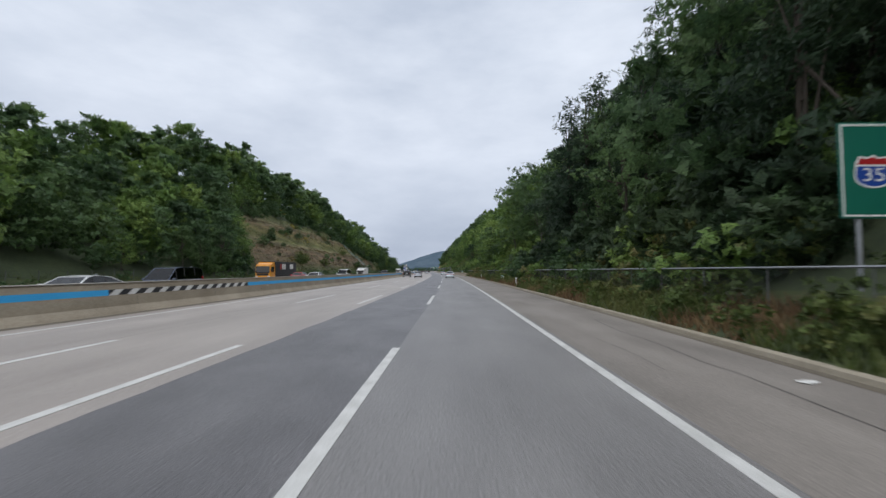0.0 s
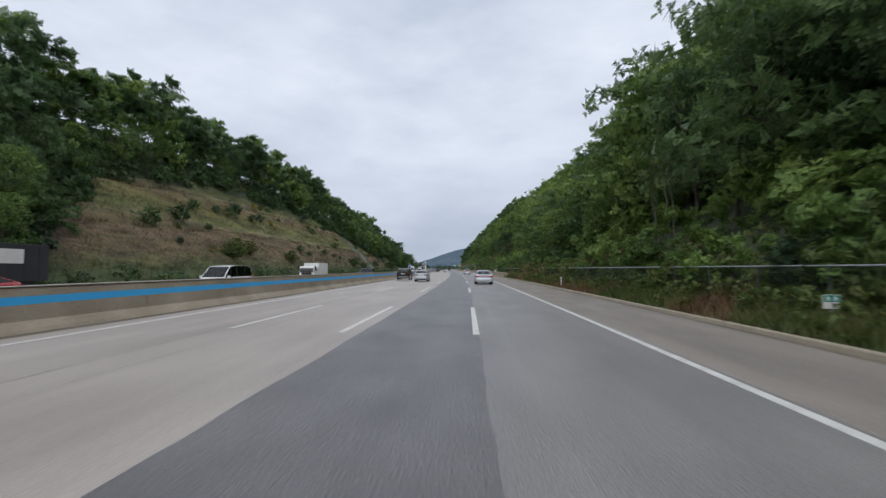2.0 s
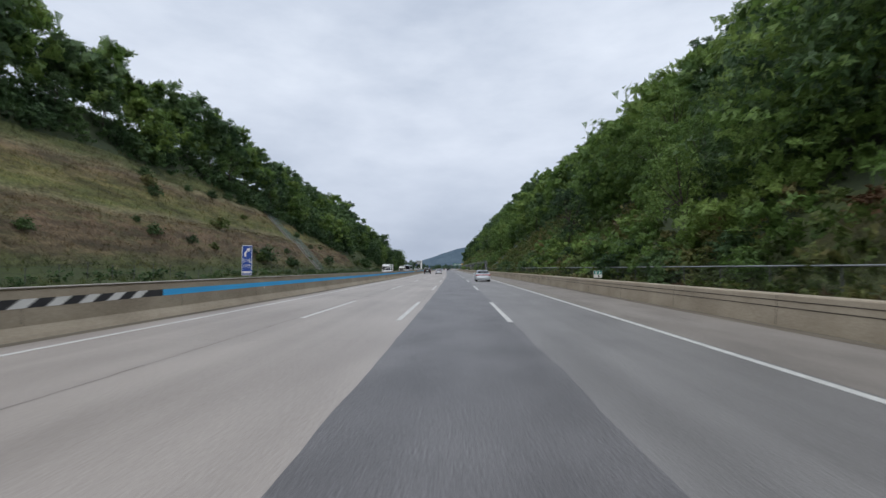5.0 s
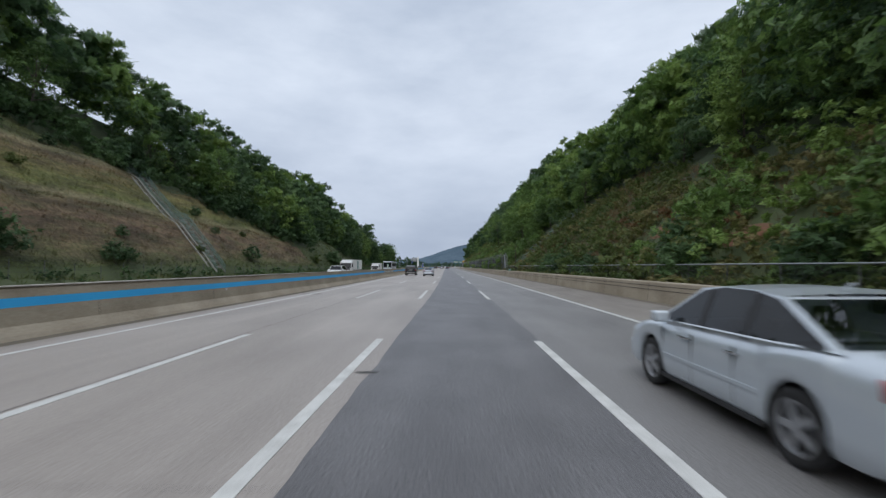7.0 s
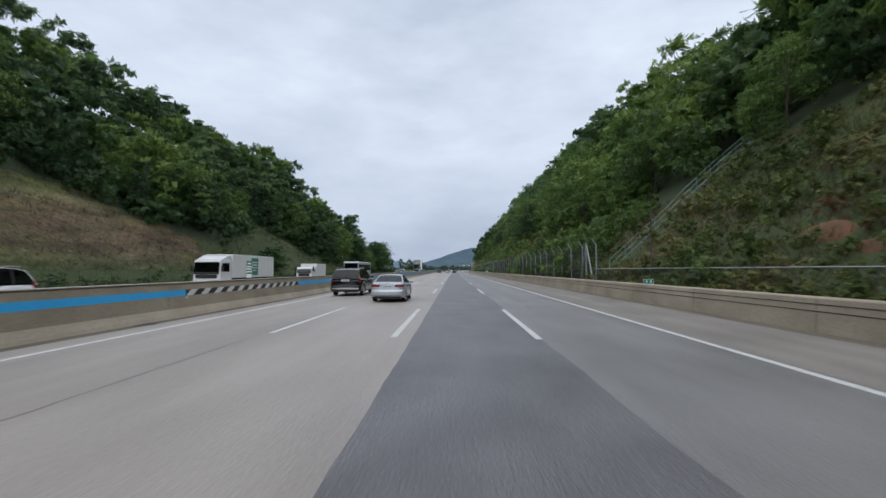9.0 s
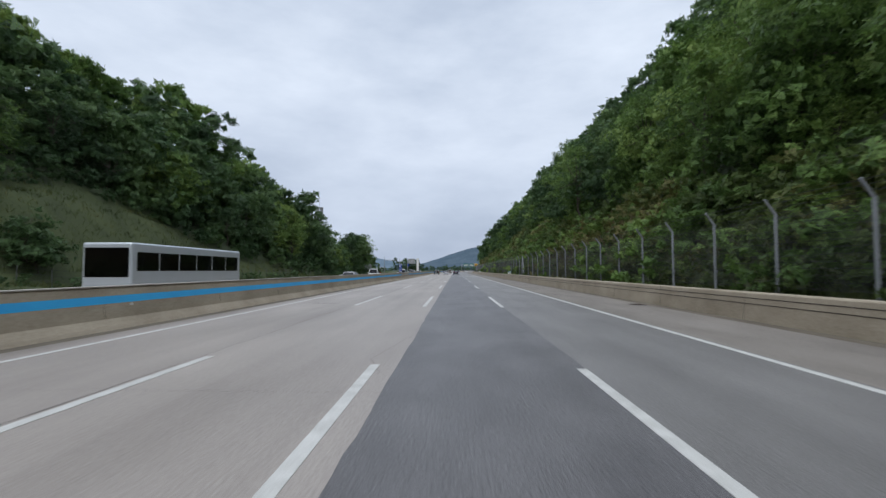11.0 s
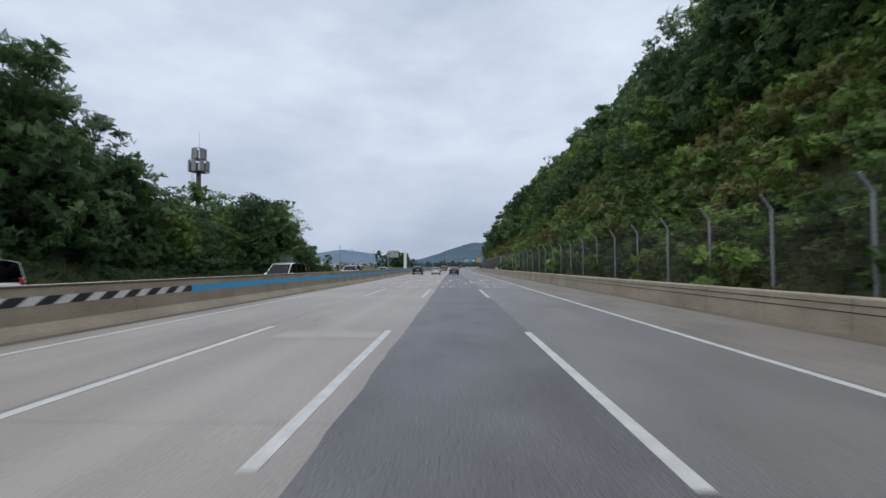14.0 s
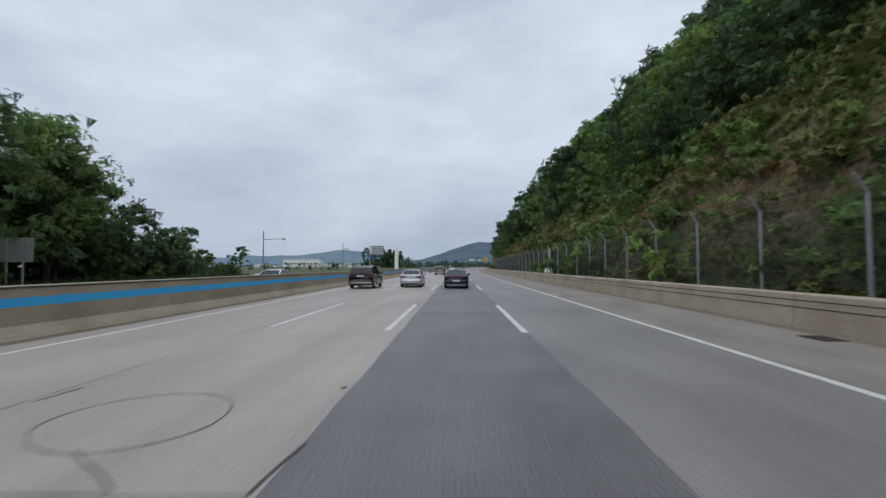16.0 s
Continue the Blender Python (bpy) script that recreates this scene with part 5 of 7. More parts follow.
    bm = bmesh.new()
    block(bm, -hw * 0.72, hw * 0.72, -L / 2 + 0.25, L / 2 - 0.25, sill - 0.04, 0.62, 0.04)
    part("underbody", bm, TRIM, root)
    for y in (yr, yf):
        for s in (-1, 1):
            wheel(root, s * (hw - 0.115), y, r, 0.22, s, rim)
    # bumpers, lamps, plates
    zr, zf = spec["lamp_z"]
    for s in (-1, 1):
        t0, t1, th = spec["tail"]
        bm = patch(*sorted((s * t0, s * t1)), zr - th, zr + th, 0.014, 0.10)
        lamp = part("tail_lamp", bm, TAIL if not spec.get("dark_lamps") else TAIL_DARK, body, "red tail lamp", True)
        if not spec.get("dark_lamps"):
            bm = patch(*sorted((s * (t0 + 0.03), s * (t0 + 0.2))), zr - th + 0.014, zr - th * 0.3, 0.018, 0.03)
            part("reversing_lamp", bm, LAMP, lamp, "clear lamp lens", True)
        bm = patch(*sorted((s * 0.45, s * (hw - 0.06))), zf - 0.07, zf + 0.06, 0.012, 0.1, True)
        part("headlamp", bm, LAMP, body, "clear headlamp", True)
        bm = bmesh.new()
        ym = prof[-1][0] - 0.42
        block(bm, min(s * (hw - 0.02), s * (hw + 0.19)), max(s * (hw - 0.02), s * (hw + 0.19)), ym - 0.06, ym + 0.1, zmin + 0.0, zmin + 0.15, 0.05, 3)
        part("wing_mirror", bm, spec.get("mirror", colour), body)
        for y in spec["handles"]:
            bm = bmesh.new()
            block(bm, min(s * (hw - 0.01), s * (hw + 0.028)), max(s * (hw - 0.01), s * (hw + 0.028)), y - 0.1, y + 0.1, zmin - 0.165, zmin - 0.13, 0.01)
            part("door_handle", bm, CHROME, body, "chrome door handle")
        bm = bmesh.new()
        for y in spec["doors"]:
            block(bm, min(s * (hw - 0.02), s * (hw + 0.0015)), max(s * (hw - 0.02), s * (hw + 0.0015)), y - 0.0035, y + 0.0035, sill + 0.08, zmin - 0.09)
        block(bm, min(s * (hw - 0.02), s * (hw + 0.004)), max(s * (hw - 0.02), s * (hw + 0.004)), yr + arch, yf - arch, sill - 0.02, sill + 0.03)
        part("door_seam", bm, TRIM, body)
        if spec.get("belt"):
            bm = bmesh.new()
            zs = [(y, float(np.interp(y, ty, tz)) + 0.004) for y in np.linspace(y0 + 0.35, y1 - 0.2, 9)]
            for (ya, za), (yb, zb2) in zip(zs, zs[1:]):
                tube(bm, (s * (wd(zmin) + 0.008), ya, za), (s * (wd(zmin) + 0.008), yb, zb2), 0.013, n=5)
            part("window_strip", bm, CHROME, body, "chrome strip below the windows")
        if spec.get("side_strip"):
            bm = bmesh.new()
            block(bm, min(s * (hw - 0.01), s * (hw + 0.014)), max(s * (hw - 0.01), s * (hw + 0.014)), yr + arch + 0.08, yf - arch - 0.04, 0.50, 0.545, 0.008)
            part("side_moulding", bm, colour, body)
        if spec.get("pipes"):
            bm = bmesh.new()
            tube(bm, (s * (hw - 0.42), -L / 2 - 0.02, sill + 0.07), (s * (hw - 0.42), -L / 2 + 0.2, sill + 0.07), 0.042, n=12)
            part("exhaust_pipe", bm, CHROME, body, "chrome exhaust pipe")
    zb1 = zr - spec["tail"][2] - 0.06 if spec["plate_z"] > 0.7 and spec["H"] < 1.6 else sill + 0.42
    part("rear_bumper", patch(-hw * 0.965, hw * 0.965, sill + 0.10, min(zb1, 0.66), 0.022, 0.05, False, 15, 5), colour, root, smooth=True)
    part("bumper_seam", patch(-hw * 0.955, hw * 0.955, min(zb1, 0.66) + 0.004, min(zb1, 0.66) + 0.016, 0.006, 0.02, False, 15, 2), TRIM, body)
    part("bumper_insert", patch(-hw * 0.80, hw * 0.80, sill + 0.0, sill + spec.get("insert_h", 0.11), 0.028, 0.06, False, 11, 2), spec.get("insert", TRIM), root, "lower bumper insert")
    part("boot_seam", patch(-spec["tail"][0] - 0.02, spec["tail"][0] + 0.02, zr + spec["tail"][2] + 0.012, zr + spec["tail"][2] + 0.02, 0.004, 0.02, False, 7, 2), TRIM, body)
    part("front_bumper", patch(-hw * 0.96, hw * 0.96, sill + 0.06, zf - 0.12, 0.02, 0.05, True, 15, 4), colour, root, smooth=True)
    part("grille", patch(-0.38, 0.38, zf - 0.2, zf + 0.03, 0.03, 0.06, True), TRIM, root, "dark radiator grille")
    pz = spec["plate_z"]
    part("plate_recess", patch(-0.30, 0.30, pz - 0.085, pz + 0.085, 0.026 if pz < 0.7 else 0.008, 0.05), spec.get("recess", colour), body)
    bm = bmesh.new()
    y0 = tail_y(0, pz) - (0.045 if pz < 0.7 else 0.03)
    block(bm, -0.26, 0.26, y0, y0 + 0.03, pz - 0.056, pz + 0.056, 0.006)
    plate = part("number_plate", bm, PLATE, body, "white plate with a plain dark bar")
    bm = bmesh.new()
    block(bm, -0.2, 0.215, y0 - 0.004, y0 + 0.01, pz - 0.02, pz + 0.02)
    part("plate_bar", bm, PLATE_BAR, plate)
    if spec.get("tail_bar"):
        h = spec["tail_bar"]
        bm = patch(-spec["tail"][0], spec["tail"][0], zr + spec["tail"][2] - 2 * h, zr + spec["tail"][2], 0.013, 0.05)
        part("lamp_bar", bm, TAIL if not spec.get("dark_lamps") else TAIL_DARK, body, "red lamp strip across the boot")
    bm = bmesh.new()
    tube(bm, (0, prof[1][0] + 0.12, zmax + 0.0), (0, prof[1][0] + 0.02, zmax + 0.075), 0.022, 0.01, 6)
    block(bm, -0.05, 0.05, tail_y(0, zr) - 0.012, tail_y(0, zr) + 0.05, zr + spec["tail"][2] + 0.03, zr + spec["tail"][2] + 0.06, 0.012)
    part("aerial_and_badge", bm, TRIM if colour in (NAVY, BLACK) else CHROME, body)
    if spec.get("rails"):
        for s in (-1, 1):
            bm = bmesh.new()
            block(bm, s * (roofw - 0.08) - 0.02, s * (roofw - 0.08) + 0.02, prof[1][0] + 0.1, prof[-2][0] - 0.2, zmax + 0.02, zmax + 0.07, 0.015)
            part("roof_rail", bm, CHROME, root, "silver roof rail")
    if spec.get("skid"):
        bm = patch(-hw * 0.86, hw * 0.86, sill + 0.14, sill + 0.25, 0.045, 0.05, False, 11, 2)
        part("skid_strip", bm, CHROME, root, "silver skid strip")
    return root


SALOON = dict(L=4.9, W=1.865, H=1.49, r=0.335, axles=(-1.36, 1.42), sill=0.23,
              top=((-2.45, 0.90), (-2.40, 0.985), (-2.2, 1.02), (-1.7, 1.045), (-1.2, 1.01), (0.2, 0.985), (1.15, 0.965), (1.6, 0.92), (2.1, 0.83), (2.35, 0.73), (2.45, 0.62)),
              cabin=((-1.78, 1.03), (-0.95, 1.42), (-0.55, 1.465), (0.0, 1.475), (0.42, 1.44), (1.28, 0.965)), pillars=(-0.62, 0.18), tumble=0.27,
              lamp_z=(0.855, 0.68), tail=(0.40, 0.90, 0.075), tail_bar=0.035, plate_z=0.80, handles=(-0.55, 0.42), doors=(-0.55, 0.28, 1.02), side_strip=True, belt=True, pipes=True,
              insert=SILVER, rear_glass=SCREEN)
COMPACT = dict(L=4.57, W=1.80, H=1.44, r=0.325, axles=(-1.33, 1.37), sill=0.22,
               top=((-2.285, 0.93), (-2.22, 1.03), (-1.95, 1.06), (-1.4, 1.03), (0.0, 0.985), (1.1, 0.94), (1.6, 0.89), (2.0, 0.80), (2.2, 0.70), (2.285, 0.60)),
               cabin=((-1.85, 1.045), (-0.95, 1.385), (-0.45, 1.425), (0.0, 1.43), (0.35, 1.40), (1.25, 0.945)), pillars=(-0.58, 0.22), tumble=0.28,
               lamp_z=(0.88, 0.66), tail=(0.40, 0.86, 0.065), plate_z=0.83, dark_lamps=True, handles=(-0.5, 0.42), doors=(-0.5, 0.3, 1.0), insert=TRIM, insert_h=0.17)
FASTBACK = dict(L=5.0, W=1.875, H=1.455, r=0.345, axles=(-1.42, 1.47), sill=0.22,
                top=((-2.5, 0.92), (-2.42, 1.01), (-2.1, 1.03), (-1.5, 1.03), (0.0, 0.985), (1.1, 0.94), (1.7, 0.87), (2.2, 0.76), (2.5, 0.60)),
                cabin=((-2.0, 1.03), (-1.0, 1.38), (-0.5, 1.435), (0.0, 1.445), (0.4, 1.41), (1.3, 0.94)), pillars=(-0.7, 0.2), tumble=0.29,
                lamp_z=(0.88, 0.64), tail=(0.30, 0.90, 0.04), tail_bar=0.02, plate_z=0.58, handles=(-0.55, 0.45), doors=(-0.55, 0.3, 1.05), dark_lamps=True, insert=CHROME, recess=TRIM)
TALL = dict(L=4.98, W=1.975, H=1.75, r=0.38, axles=(-1.42, 1.48), sill=0.28,
            top=((-2.49, 0.98), (-2.42, 1.10), (-2.0, 1.12), (0.0, 1.10), (1.1, 1.09), (1.7, 1.05), (2.2, 0.97), (2.42, 0.86), (2.49, 0.70)),
            cabin=((-2.38, 1.10), (-2.02, 1.62), (-1.6, 1.70), (-0.5, 1.735), (0.3, 1.70), (1.25, 1.09)), pillars=(-1.45, -0.5, 0.35), tumble=0.24,
            lamp_z=(1.02, 0.86), tail=(0.80, 0.94, 0.20), plate_z=0.98, dark_lamps=True, handles=(-0.6, 0.35), doors=(-0.5, 0.38, 1.05), rails=True, skid=True, recess=TRIM)
VAN = dict(L=5.1, W=1.92, H=1.93, r=0.34, axles=(-1.5, 1.6), sill=0.25,
           top=((-2.55, 0.98), (-2.5, 1.08), (0.0, 1.08), (1.5, 1.05), (1.9, 1.0), (2.3, 0.86), (2.55, 0.66)),
           cabin=((-2.48, 1.07), (-2.3, 1.80), (-1.8, 1.88), (0.0, 1.91), (0.9, 1.84), (1.95, 1.0)), pillars=(-1.3, 0.0, 1.0), tumble=0.2,
           lamp_z=(1.05, 0.8), tail=(0.78, 0.93, 0.2), plate_z=0.8, handles=(-0.1, 0.8), doors=(-0.05, 0.95, 1.6))


def park(ob, s, u, away=True, turn=0.0):
    ob.matrix_basis = stand(s, u, 0.008, turn + (0 if away else 180)) @ Matrix.Scale(0.965, 4)
    return ob


silver = park(car("silver_saloon", "silver saloon car with red lamp strip in the slow lane", SALOON, SILVER), 99.5, 1.66)
compact = park(car("compact_saloon", "pale silver compact saloon car on the concrete lane", COMPACT, SILVER2), 108.9, -5.7)
sedan = park(car("dark_saloon", "glossy black-navy fastback saloon on the dark asphalt lane", FASTBACK, NAVY), 446.0, -1.7)
suv = park(car("black_suv", "black sport utility car with silver roof rails", TALL, BLACK, "car"), 260.9, -8.55)
SIZE = Matrix.Scale(0.965, 4)
copy_thing(silver, stand(184.7, 1.75, 0.008) @ SIZE)
copy_thing(compact, stand(255.4, -5.24, 0.008) @ SIZE)
copy_thing(compact, stand(447.3, -5.2, 0.008) @ SIZE)
copy_thing(suv, stand(116.3, -8.85, 0.008) @ SIZE)
copy_thing(suv, stand(445.3, -8.56, 0.008) @ SIZE)

# traffic far ahead
white_small = park(car("white_saloon", "white saloon car far along the motorway", COMPACT, WHITE), 566, -5.0)
brown_suv = park(car("bronze_suv", "bronze sport utility car far along the motorway", TALL, BROWN), 497, -5.0)
blue_car = park(car("blue_saloon", "dark blue-grey saloon car far along the motorway", FASTBACK, BLUEGREY), 527, -8.3)
copy_thing(brown_suv, stand(606, -8.3, 0.008))
copy_thing(white_small, stand(640, 1.8, 0.008))
copy_thing(blue_car, stand(655, -5.0, 0.008))
copy_thing(white_small, stand(700, -8.2, 0.008))

# oncoming traffic beyond the median
white_suv = park(car("white_suv", "white sport utility car on the oncoming carriageway", TALL, WHITE), 245.0, -18.0, False)
van = park(car("dark_van", "dark grey van on the oncoming carriageway", VAN, BLUEGREY, "van"), 31.0, -18.0, False)
white_van = park(car("white_van", "white van on the oncoming carriageway", VAN, WHITE, "van"), 83.5, -18.0, False)
red_car = park(car("red_car", "red hatchback car on the oncoming carriageway", COMPACT, RED), 68.5, -21.5, False)
copy_thing(white_small, stand(19, -14.6, 0.008, 180))
copy_thing(white_small, stand(64, -17.8, 0.008, 180))
park(car("dark_suv", "dark sport utility car with a silver roof", dict(TALL, two_tone=False), BLUEGREY), 119.0, -14.9, False)
copy_thing(white_van, stand(372, -18, 0.008, 180))
copy_thing(white_small, stand(337, -14.8, 0.008, 180))
copy_thing(white_van, stand(394, -15.0, 0.008, 180))
copy_thing(white_suv, stand(416, -14.8, 0.008, 180))
copy_thing(white_small, stand(443, -14.8, 0.008, 180))


def lorry(name, label, length, width, top, cab_paint, box_mat, cab_len=2.0, cab_top=2.6, deflector=True, panel=None, axles=(0.2, 0.75), r=0.45):
    """A box lorry, nose to +Y, origin on the ground below its middle."""
    root = tagged(new(name), label, "lorry")
    y1 = length / 2
    yc = y1 - cab_len
    hw = width / 2
    bm = bmesh.new()
    block(bm, -hw, hw, yc, y1, 0.55, cab_top, 0.12, 3)
    for v in bm.verts:
        v.co.x *= 1 - 0.05 * max(0, v.co.y - y1 + 0.4) / 0.4
        if v.co.y > y1 - 0.3 and v.co.z > 1.5:
            v.co.y -= 0.22 * (v.co.z - 1.5) / (cab_top - 1.5)
    cab = part("cab", bm, cab_paint, root, smooth=False)
    bm = bmesh.new()
    a, b = 1.45, cab_top - 0.22
    f = lambda z: y1 - 0.22 * max(0, (z - 1.5)) / (cab_top - 1.5) + 0.012
    vs = [bm.verts.new(p) for p in ((-hw + 0.12, f(a), a), (hw - 0.12, f(a), a), (hw - 0.14, f(b), b), (-hw + 0.14, f(b), b))]
    bm.faces.new(vs)
    part("windscreen", bm, GLASS, cab, "dark windscreen")
    for s in (-1, 1):
        bm = bmesh.new()
        block(bm, min(s * (hw - 0.02), s * (hw + 0.008)), max(s * (hw - 0.02), s * (hw + 0.008)), yc + 0.5, y1 - 0.38, 1.5, cab_top - 0.3, 0.03)
        part("side_window", bm, GLASS, cab)
        bm = bmesh.new()
        block(bm, min(s * (hw + 0.03), s * (hw + 0.2)), max(s * (hw + 0.03), s * (hw + 0.2)), y1 - 0.2, y1 - 0.1, 1.5, 2.0, 0.03)
        part("wing_mirror", bm, TRIM, cab)
        bm = bmesh.new()
        block(bm, min(s * (hw - 0.45), s * (hw - 0.1)), max(s * (hw - 0.45), s * (hw - 0.1)), y1 - 0.05, y1 + 0.03, 0.7, 0.88, 0.03)
        part("headlamp", bm, LAMP, cab)
    bm = bmesh.new()
    block(bm, -hw + 0.3, hw - 0.3, y1 - 0.05, y1 + 0.03, 0.95, 1.25, 0.03)
    part("grille", bm, TRIM, cab)
    bm = bmesh.new()
    block(bm, -hw + 0.2, hw - 0.2, y1 - 0.05, y1 + 0.045, 0.42, 0.62, 0.02)
    block(bm, -hw + 0.15, hw - 0.15, y1 - 0.1, y1 + 0.02, 1.30, 1.46, 0.02)
    part("front_trim", bm, TRIM, cab, "black trim below the windscreen")
    bm = bmesh.new()
    block(bm, -hw, hw, y1 - 0.3, y1 + 0.06, 0.35, 0.66, 0.05)
    part("bumper", bm, cab_paint, cab)
    if deflector:
        bm = bmesh.new()
        block(bm, -hw + 0.1, hw - 0.1, yc, y1 - 0.5, cab_top - 0.05, top - 0.1, 0.1, 3)
        for v in bm.verts:
            if v.co.z > cab_top + 0.1:
                v.co.y = min(v.co.y, yc + 0.65)
        part("wind_deflector", bm, cab_paint, cab)
    bm = bmesh.new()
    block(bm, -hw - 0.02, hw + 0.02, -y1, yc - 0.12, 0.95, top, 0.03)
    box = part("cargo_box", bm, box_mat, root)
    for y in np.arange(-y1 + 0.6, yc - 0.3, 0.9):
        bm = bmesh.new()
        block(bm, -hw - 0.032, hw + 0.032, y - 0.015, y + 0.015, 1.0, top - 0.05)
        part("box_rib", bm, box_mat, box)
    if panel:
        for s in (-1, 1):
            for y, z, w, h, m in panel:
                bm = bmesh.new()
                o = 0.046 if m is MARK_INK else 0.038
                block(bm, min(s * (hw + 0.01), s * (hw + o)), max(s * (hw + 0.01), s * (hw + o)), y - w / 2, y + w / 2, z - h / 2, z + h / 2, 0.01, 1)
                part("box_mark", bm, m, box, "plain coloured mark on the box")
    bm = bmesh.new()
    block(bm, -0.45, 0.45, -y1 + 0.1, y1 - 0.4, 0.5, 0.93)
    part("chassis", bm, TRIM, root)
    for y in (y1 - 1.2, -y1 + length * axles[0], -y1 + length * axles[0] + 1.2):
        for s in (-1, 1):
            wheel(root, s * (hw - 0.16), y, r, 0.28, s, ALLOY, 8)
    return root


BOX_WHITE = surface("white_box_panels", (0.62, 0.63, 0.62), (0.74, 0.75, 0.74), 0.8, 20, 0.5, 0.05)
BOX_BLACK = surface("black_box_tarpaulin", (0.016, 0.017, 0.022), (0.03, 0.031, 0.038), 0.8, 20, 0.6, 0.1)
MARK_INK = surface("white_mark", (0.6, 0.6, 0.6), (0.7, 0.7, 0.7), 2, 30, 0.5, 0)
GREEN_MARK = surface("teal_mark", (0.01, 0.16, 0.12), (0.015, 0.21, 0.16), 2, 30, 0.5, 0)
park(lorry("box_lorry", "orange-yellow lorry with a black curtain box", 11.5, 2.3, 3.05, YELLOW, BOX_BLACK, 2.0, 2.55, True,
           ((1.6, 2.3, 0.75, 0.85, RED), (0.7, 2.3, 0.75, 0.85, WHITE_PAINT), (-0.2, 2.3, 0.75, 0.85, WHITE_PAINT), (-3.4, 2.35, 1.6, 0.8, WHITE_PAINT))), 70.0, -25.4, False)
park(lorry("box_lorry", "white box lorry with pale panelled sides and a teal mark", 11.0, 2.35, 3.0, WHITE, BOX_WHITE, 2.0, 2.5, True,
           ((-0.9, 1.95, 1.5, 1.6, GREEN_MARK), (-0.9, 2.35, 1.0, 0.12, MARK_INK), (-0.95, 2.1, 0.8, 0.14, MARK_INK), (-0.9, 1.85, 1.1, 0.1, MARK_INK), (-0.9, 1.6, 0.7, 0.1, MARK_INK))), 272.0, -21.6, False)
small = park(lorry("small_box_lorry", "small white delivery lorry with a plain box", 5.4, 1.8, 2.35, WHITE, BOX_WHITE, 1.6, 1.95, False, None, (0.22, 0.7), 0.33), 104.0, -18.2, False)
copy_thing(small, stand(282, -18.0, 0.008, 180))


def coach(s, u):
    root = tagged(new("coach"), "grey motor coach with a dark window band", "bus")
    bm = bmesh.new()
    block(bm, -1.24, 1.24, -5.5, 5.5, 0.45, 3.0, 0.16, 3)
    part("body", bm, SILVER, root)
    for sd in (-1, 1):
        for k in range(6):
            bm = bmesh.new()
            block(bm, min(sd * 1.2, sd * 1.252), max(sd * 1.2, sd * 1.252), -5.1 + k * 1.72, -3.45 + k * 1.72, 1.6, 2.55, 0.03)
            part("window", bm, GLASS, root)
    bm = bmesh.new()
    block(bm, -1.1, 1.1, 5.4, 5.515, 1.3, 2.75, 0.04)
    part("windscreen", bm, GLASS, root, "dark windscreen")
    for y in (-3.2, 3.6):
        for sd in (-1, 1):
            wheel(root, sd * 1.08, y, 0.48, 0.3, sd, ALLOY, 8)
    park(root, s, u, False)


coach(308, -18.2)


# ---- writing and arrows on the road ----
def letters(body, bold=0.0):
    """A word in the built-in font as flat vertices and faces, its box brought to 0..1."""
    cu = bpy.data.curves.new("letters", "FONT")
    cu.body, cu.offset, cu.resolution_u = body, bold, 3
    ob = bpy.data.objects.new("letters", cu)
    scene.collection.objects.link(ob)
    dg = bpy.context.evaluated_depsgraph_get()
    me = bpy.data.meshes.new_from_object(ob.evaluated_get(dg))
    co = np.array([v.co[:2] for v in me.vertices])
    faces = [tuple(p.vertices) for p in me.polygons]
    bpy.data.objects.remove(ob)
    bpy.data.curves.remove(cu)
    bpy.data.meshes.remove(me)
    lo, hi = co.min(0), co.max(0)
    return (co - lo) / (hi - lo), faces


def road_word(body, s0, s1, u0, u1, bold=0.0):
    co, faces = letters(body, bold)
    v = [at(s0 + (s1 - s0) * y, u0 + (u1 - u0) * x, 0.007) for x, y in co]
    return mesh_object("road_word", v, faces, PAINT_FADED, marks)


PAINT_FADED = surface("faded_white_road_paint", (0.33, 0.325, 0.31), (0.62, 0.615, 0.60), 4.0, 22, 0.65, 0.3, grain=0.3)
ONE = ((0, 0), (1, 0), (1, 0.06), (0.68, 0.06), (0.68, 1), (0.5, 1), (0.12, 0.9), (0.14, 0.83), (0.45, 0.9), (0.45, 0.06), (0, 0.06))
ARROW = ((-0.72, 0.0), (-0.38, 0.0), (-0.38, 3.5), (-0.25, 4.1), (0.12, 4.35), (0.12, 3.3), (1.05, 4.75), (0.12, 5.9), (0.12, 4.95), (-0.35, 4.8), (-0.66, 4.2), (-0.72, 3.5))
for mid in (1.85, -1.62, -5.0, -8.3):
    for word, a, b, half in (("1KM", 392.8, 395.4, 1.33), ("동서울", 397.9, 400.8, 1.45), ("대전", 402.6, 405.5, 1.42)):
        if word == "1KM":
            v = [at(a + (b - a) * y, mid - 1.45 + 0.77 * x, 0.007) for x, y in ONE]
            mesh_object("road_word", v, [tuple(range(len(ONE)))], PAINT_FADED, marks)
            road_word("k", a, b, mid - 0.50, mid + 0.24)
            road_word("M", a, a + 1.5, mid + 0.36, mid + 1.15)
        elif len(word) == 2:
            road_word(word[0], a + 0.15, b, mid - 1.60, mid - 0.52)
            road_word(word[1], a + 0.15, b, mid + 0.30, mid + 1.24)
        else:
            road_word(word, a, b, mid - half, mid + half)
    mesh_object("arrow", [at(407.4 + y, mid + x, 0.007) for x, y in ARROW], [tuple(range(len(ARROW)))], PAINT_FADED, marks)

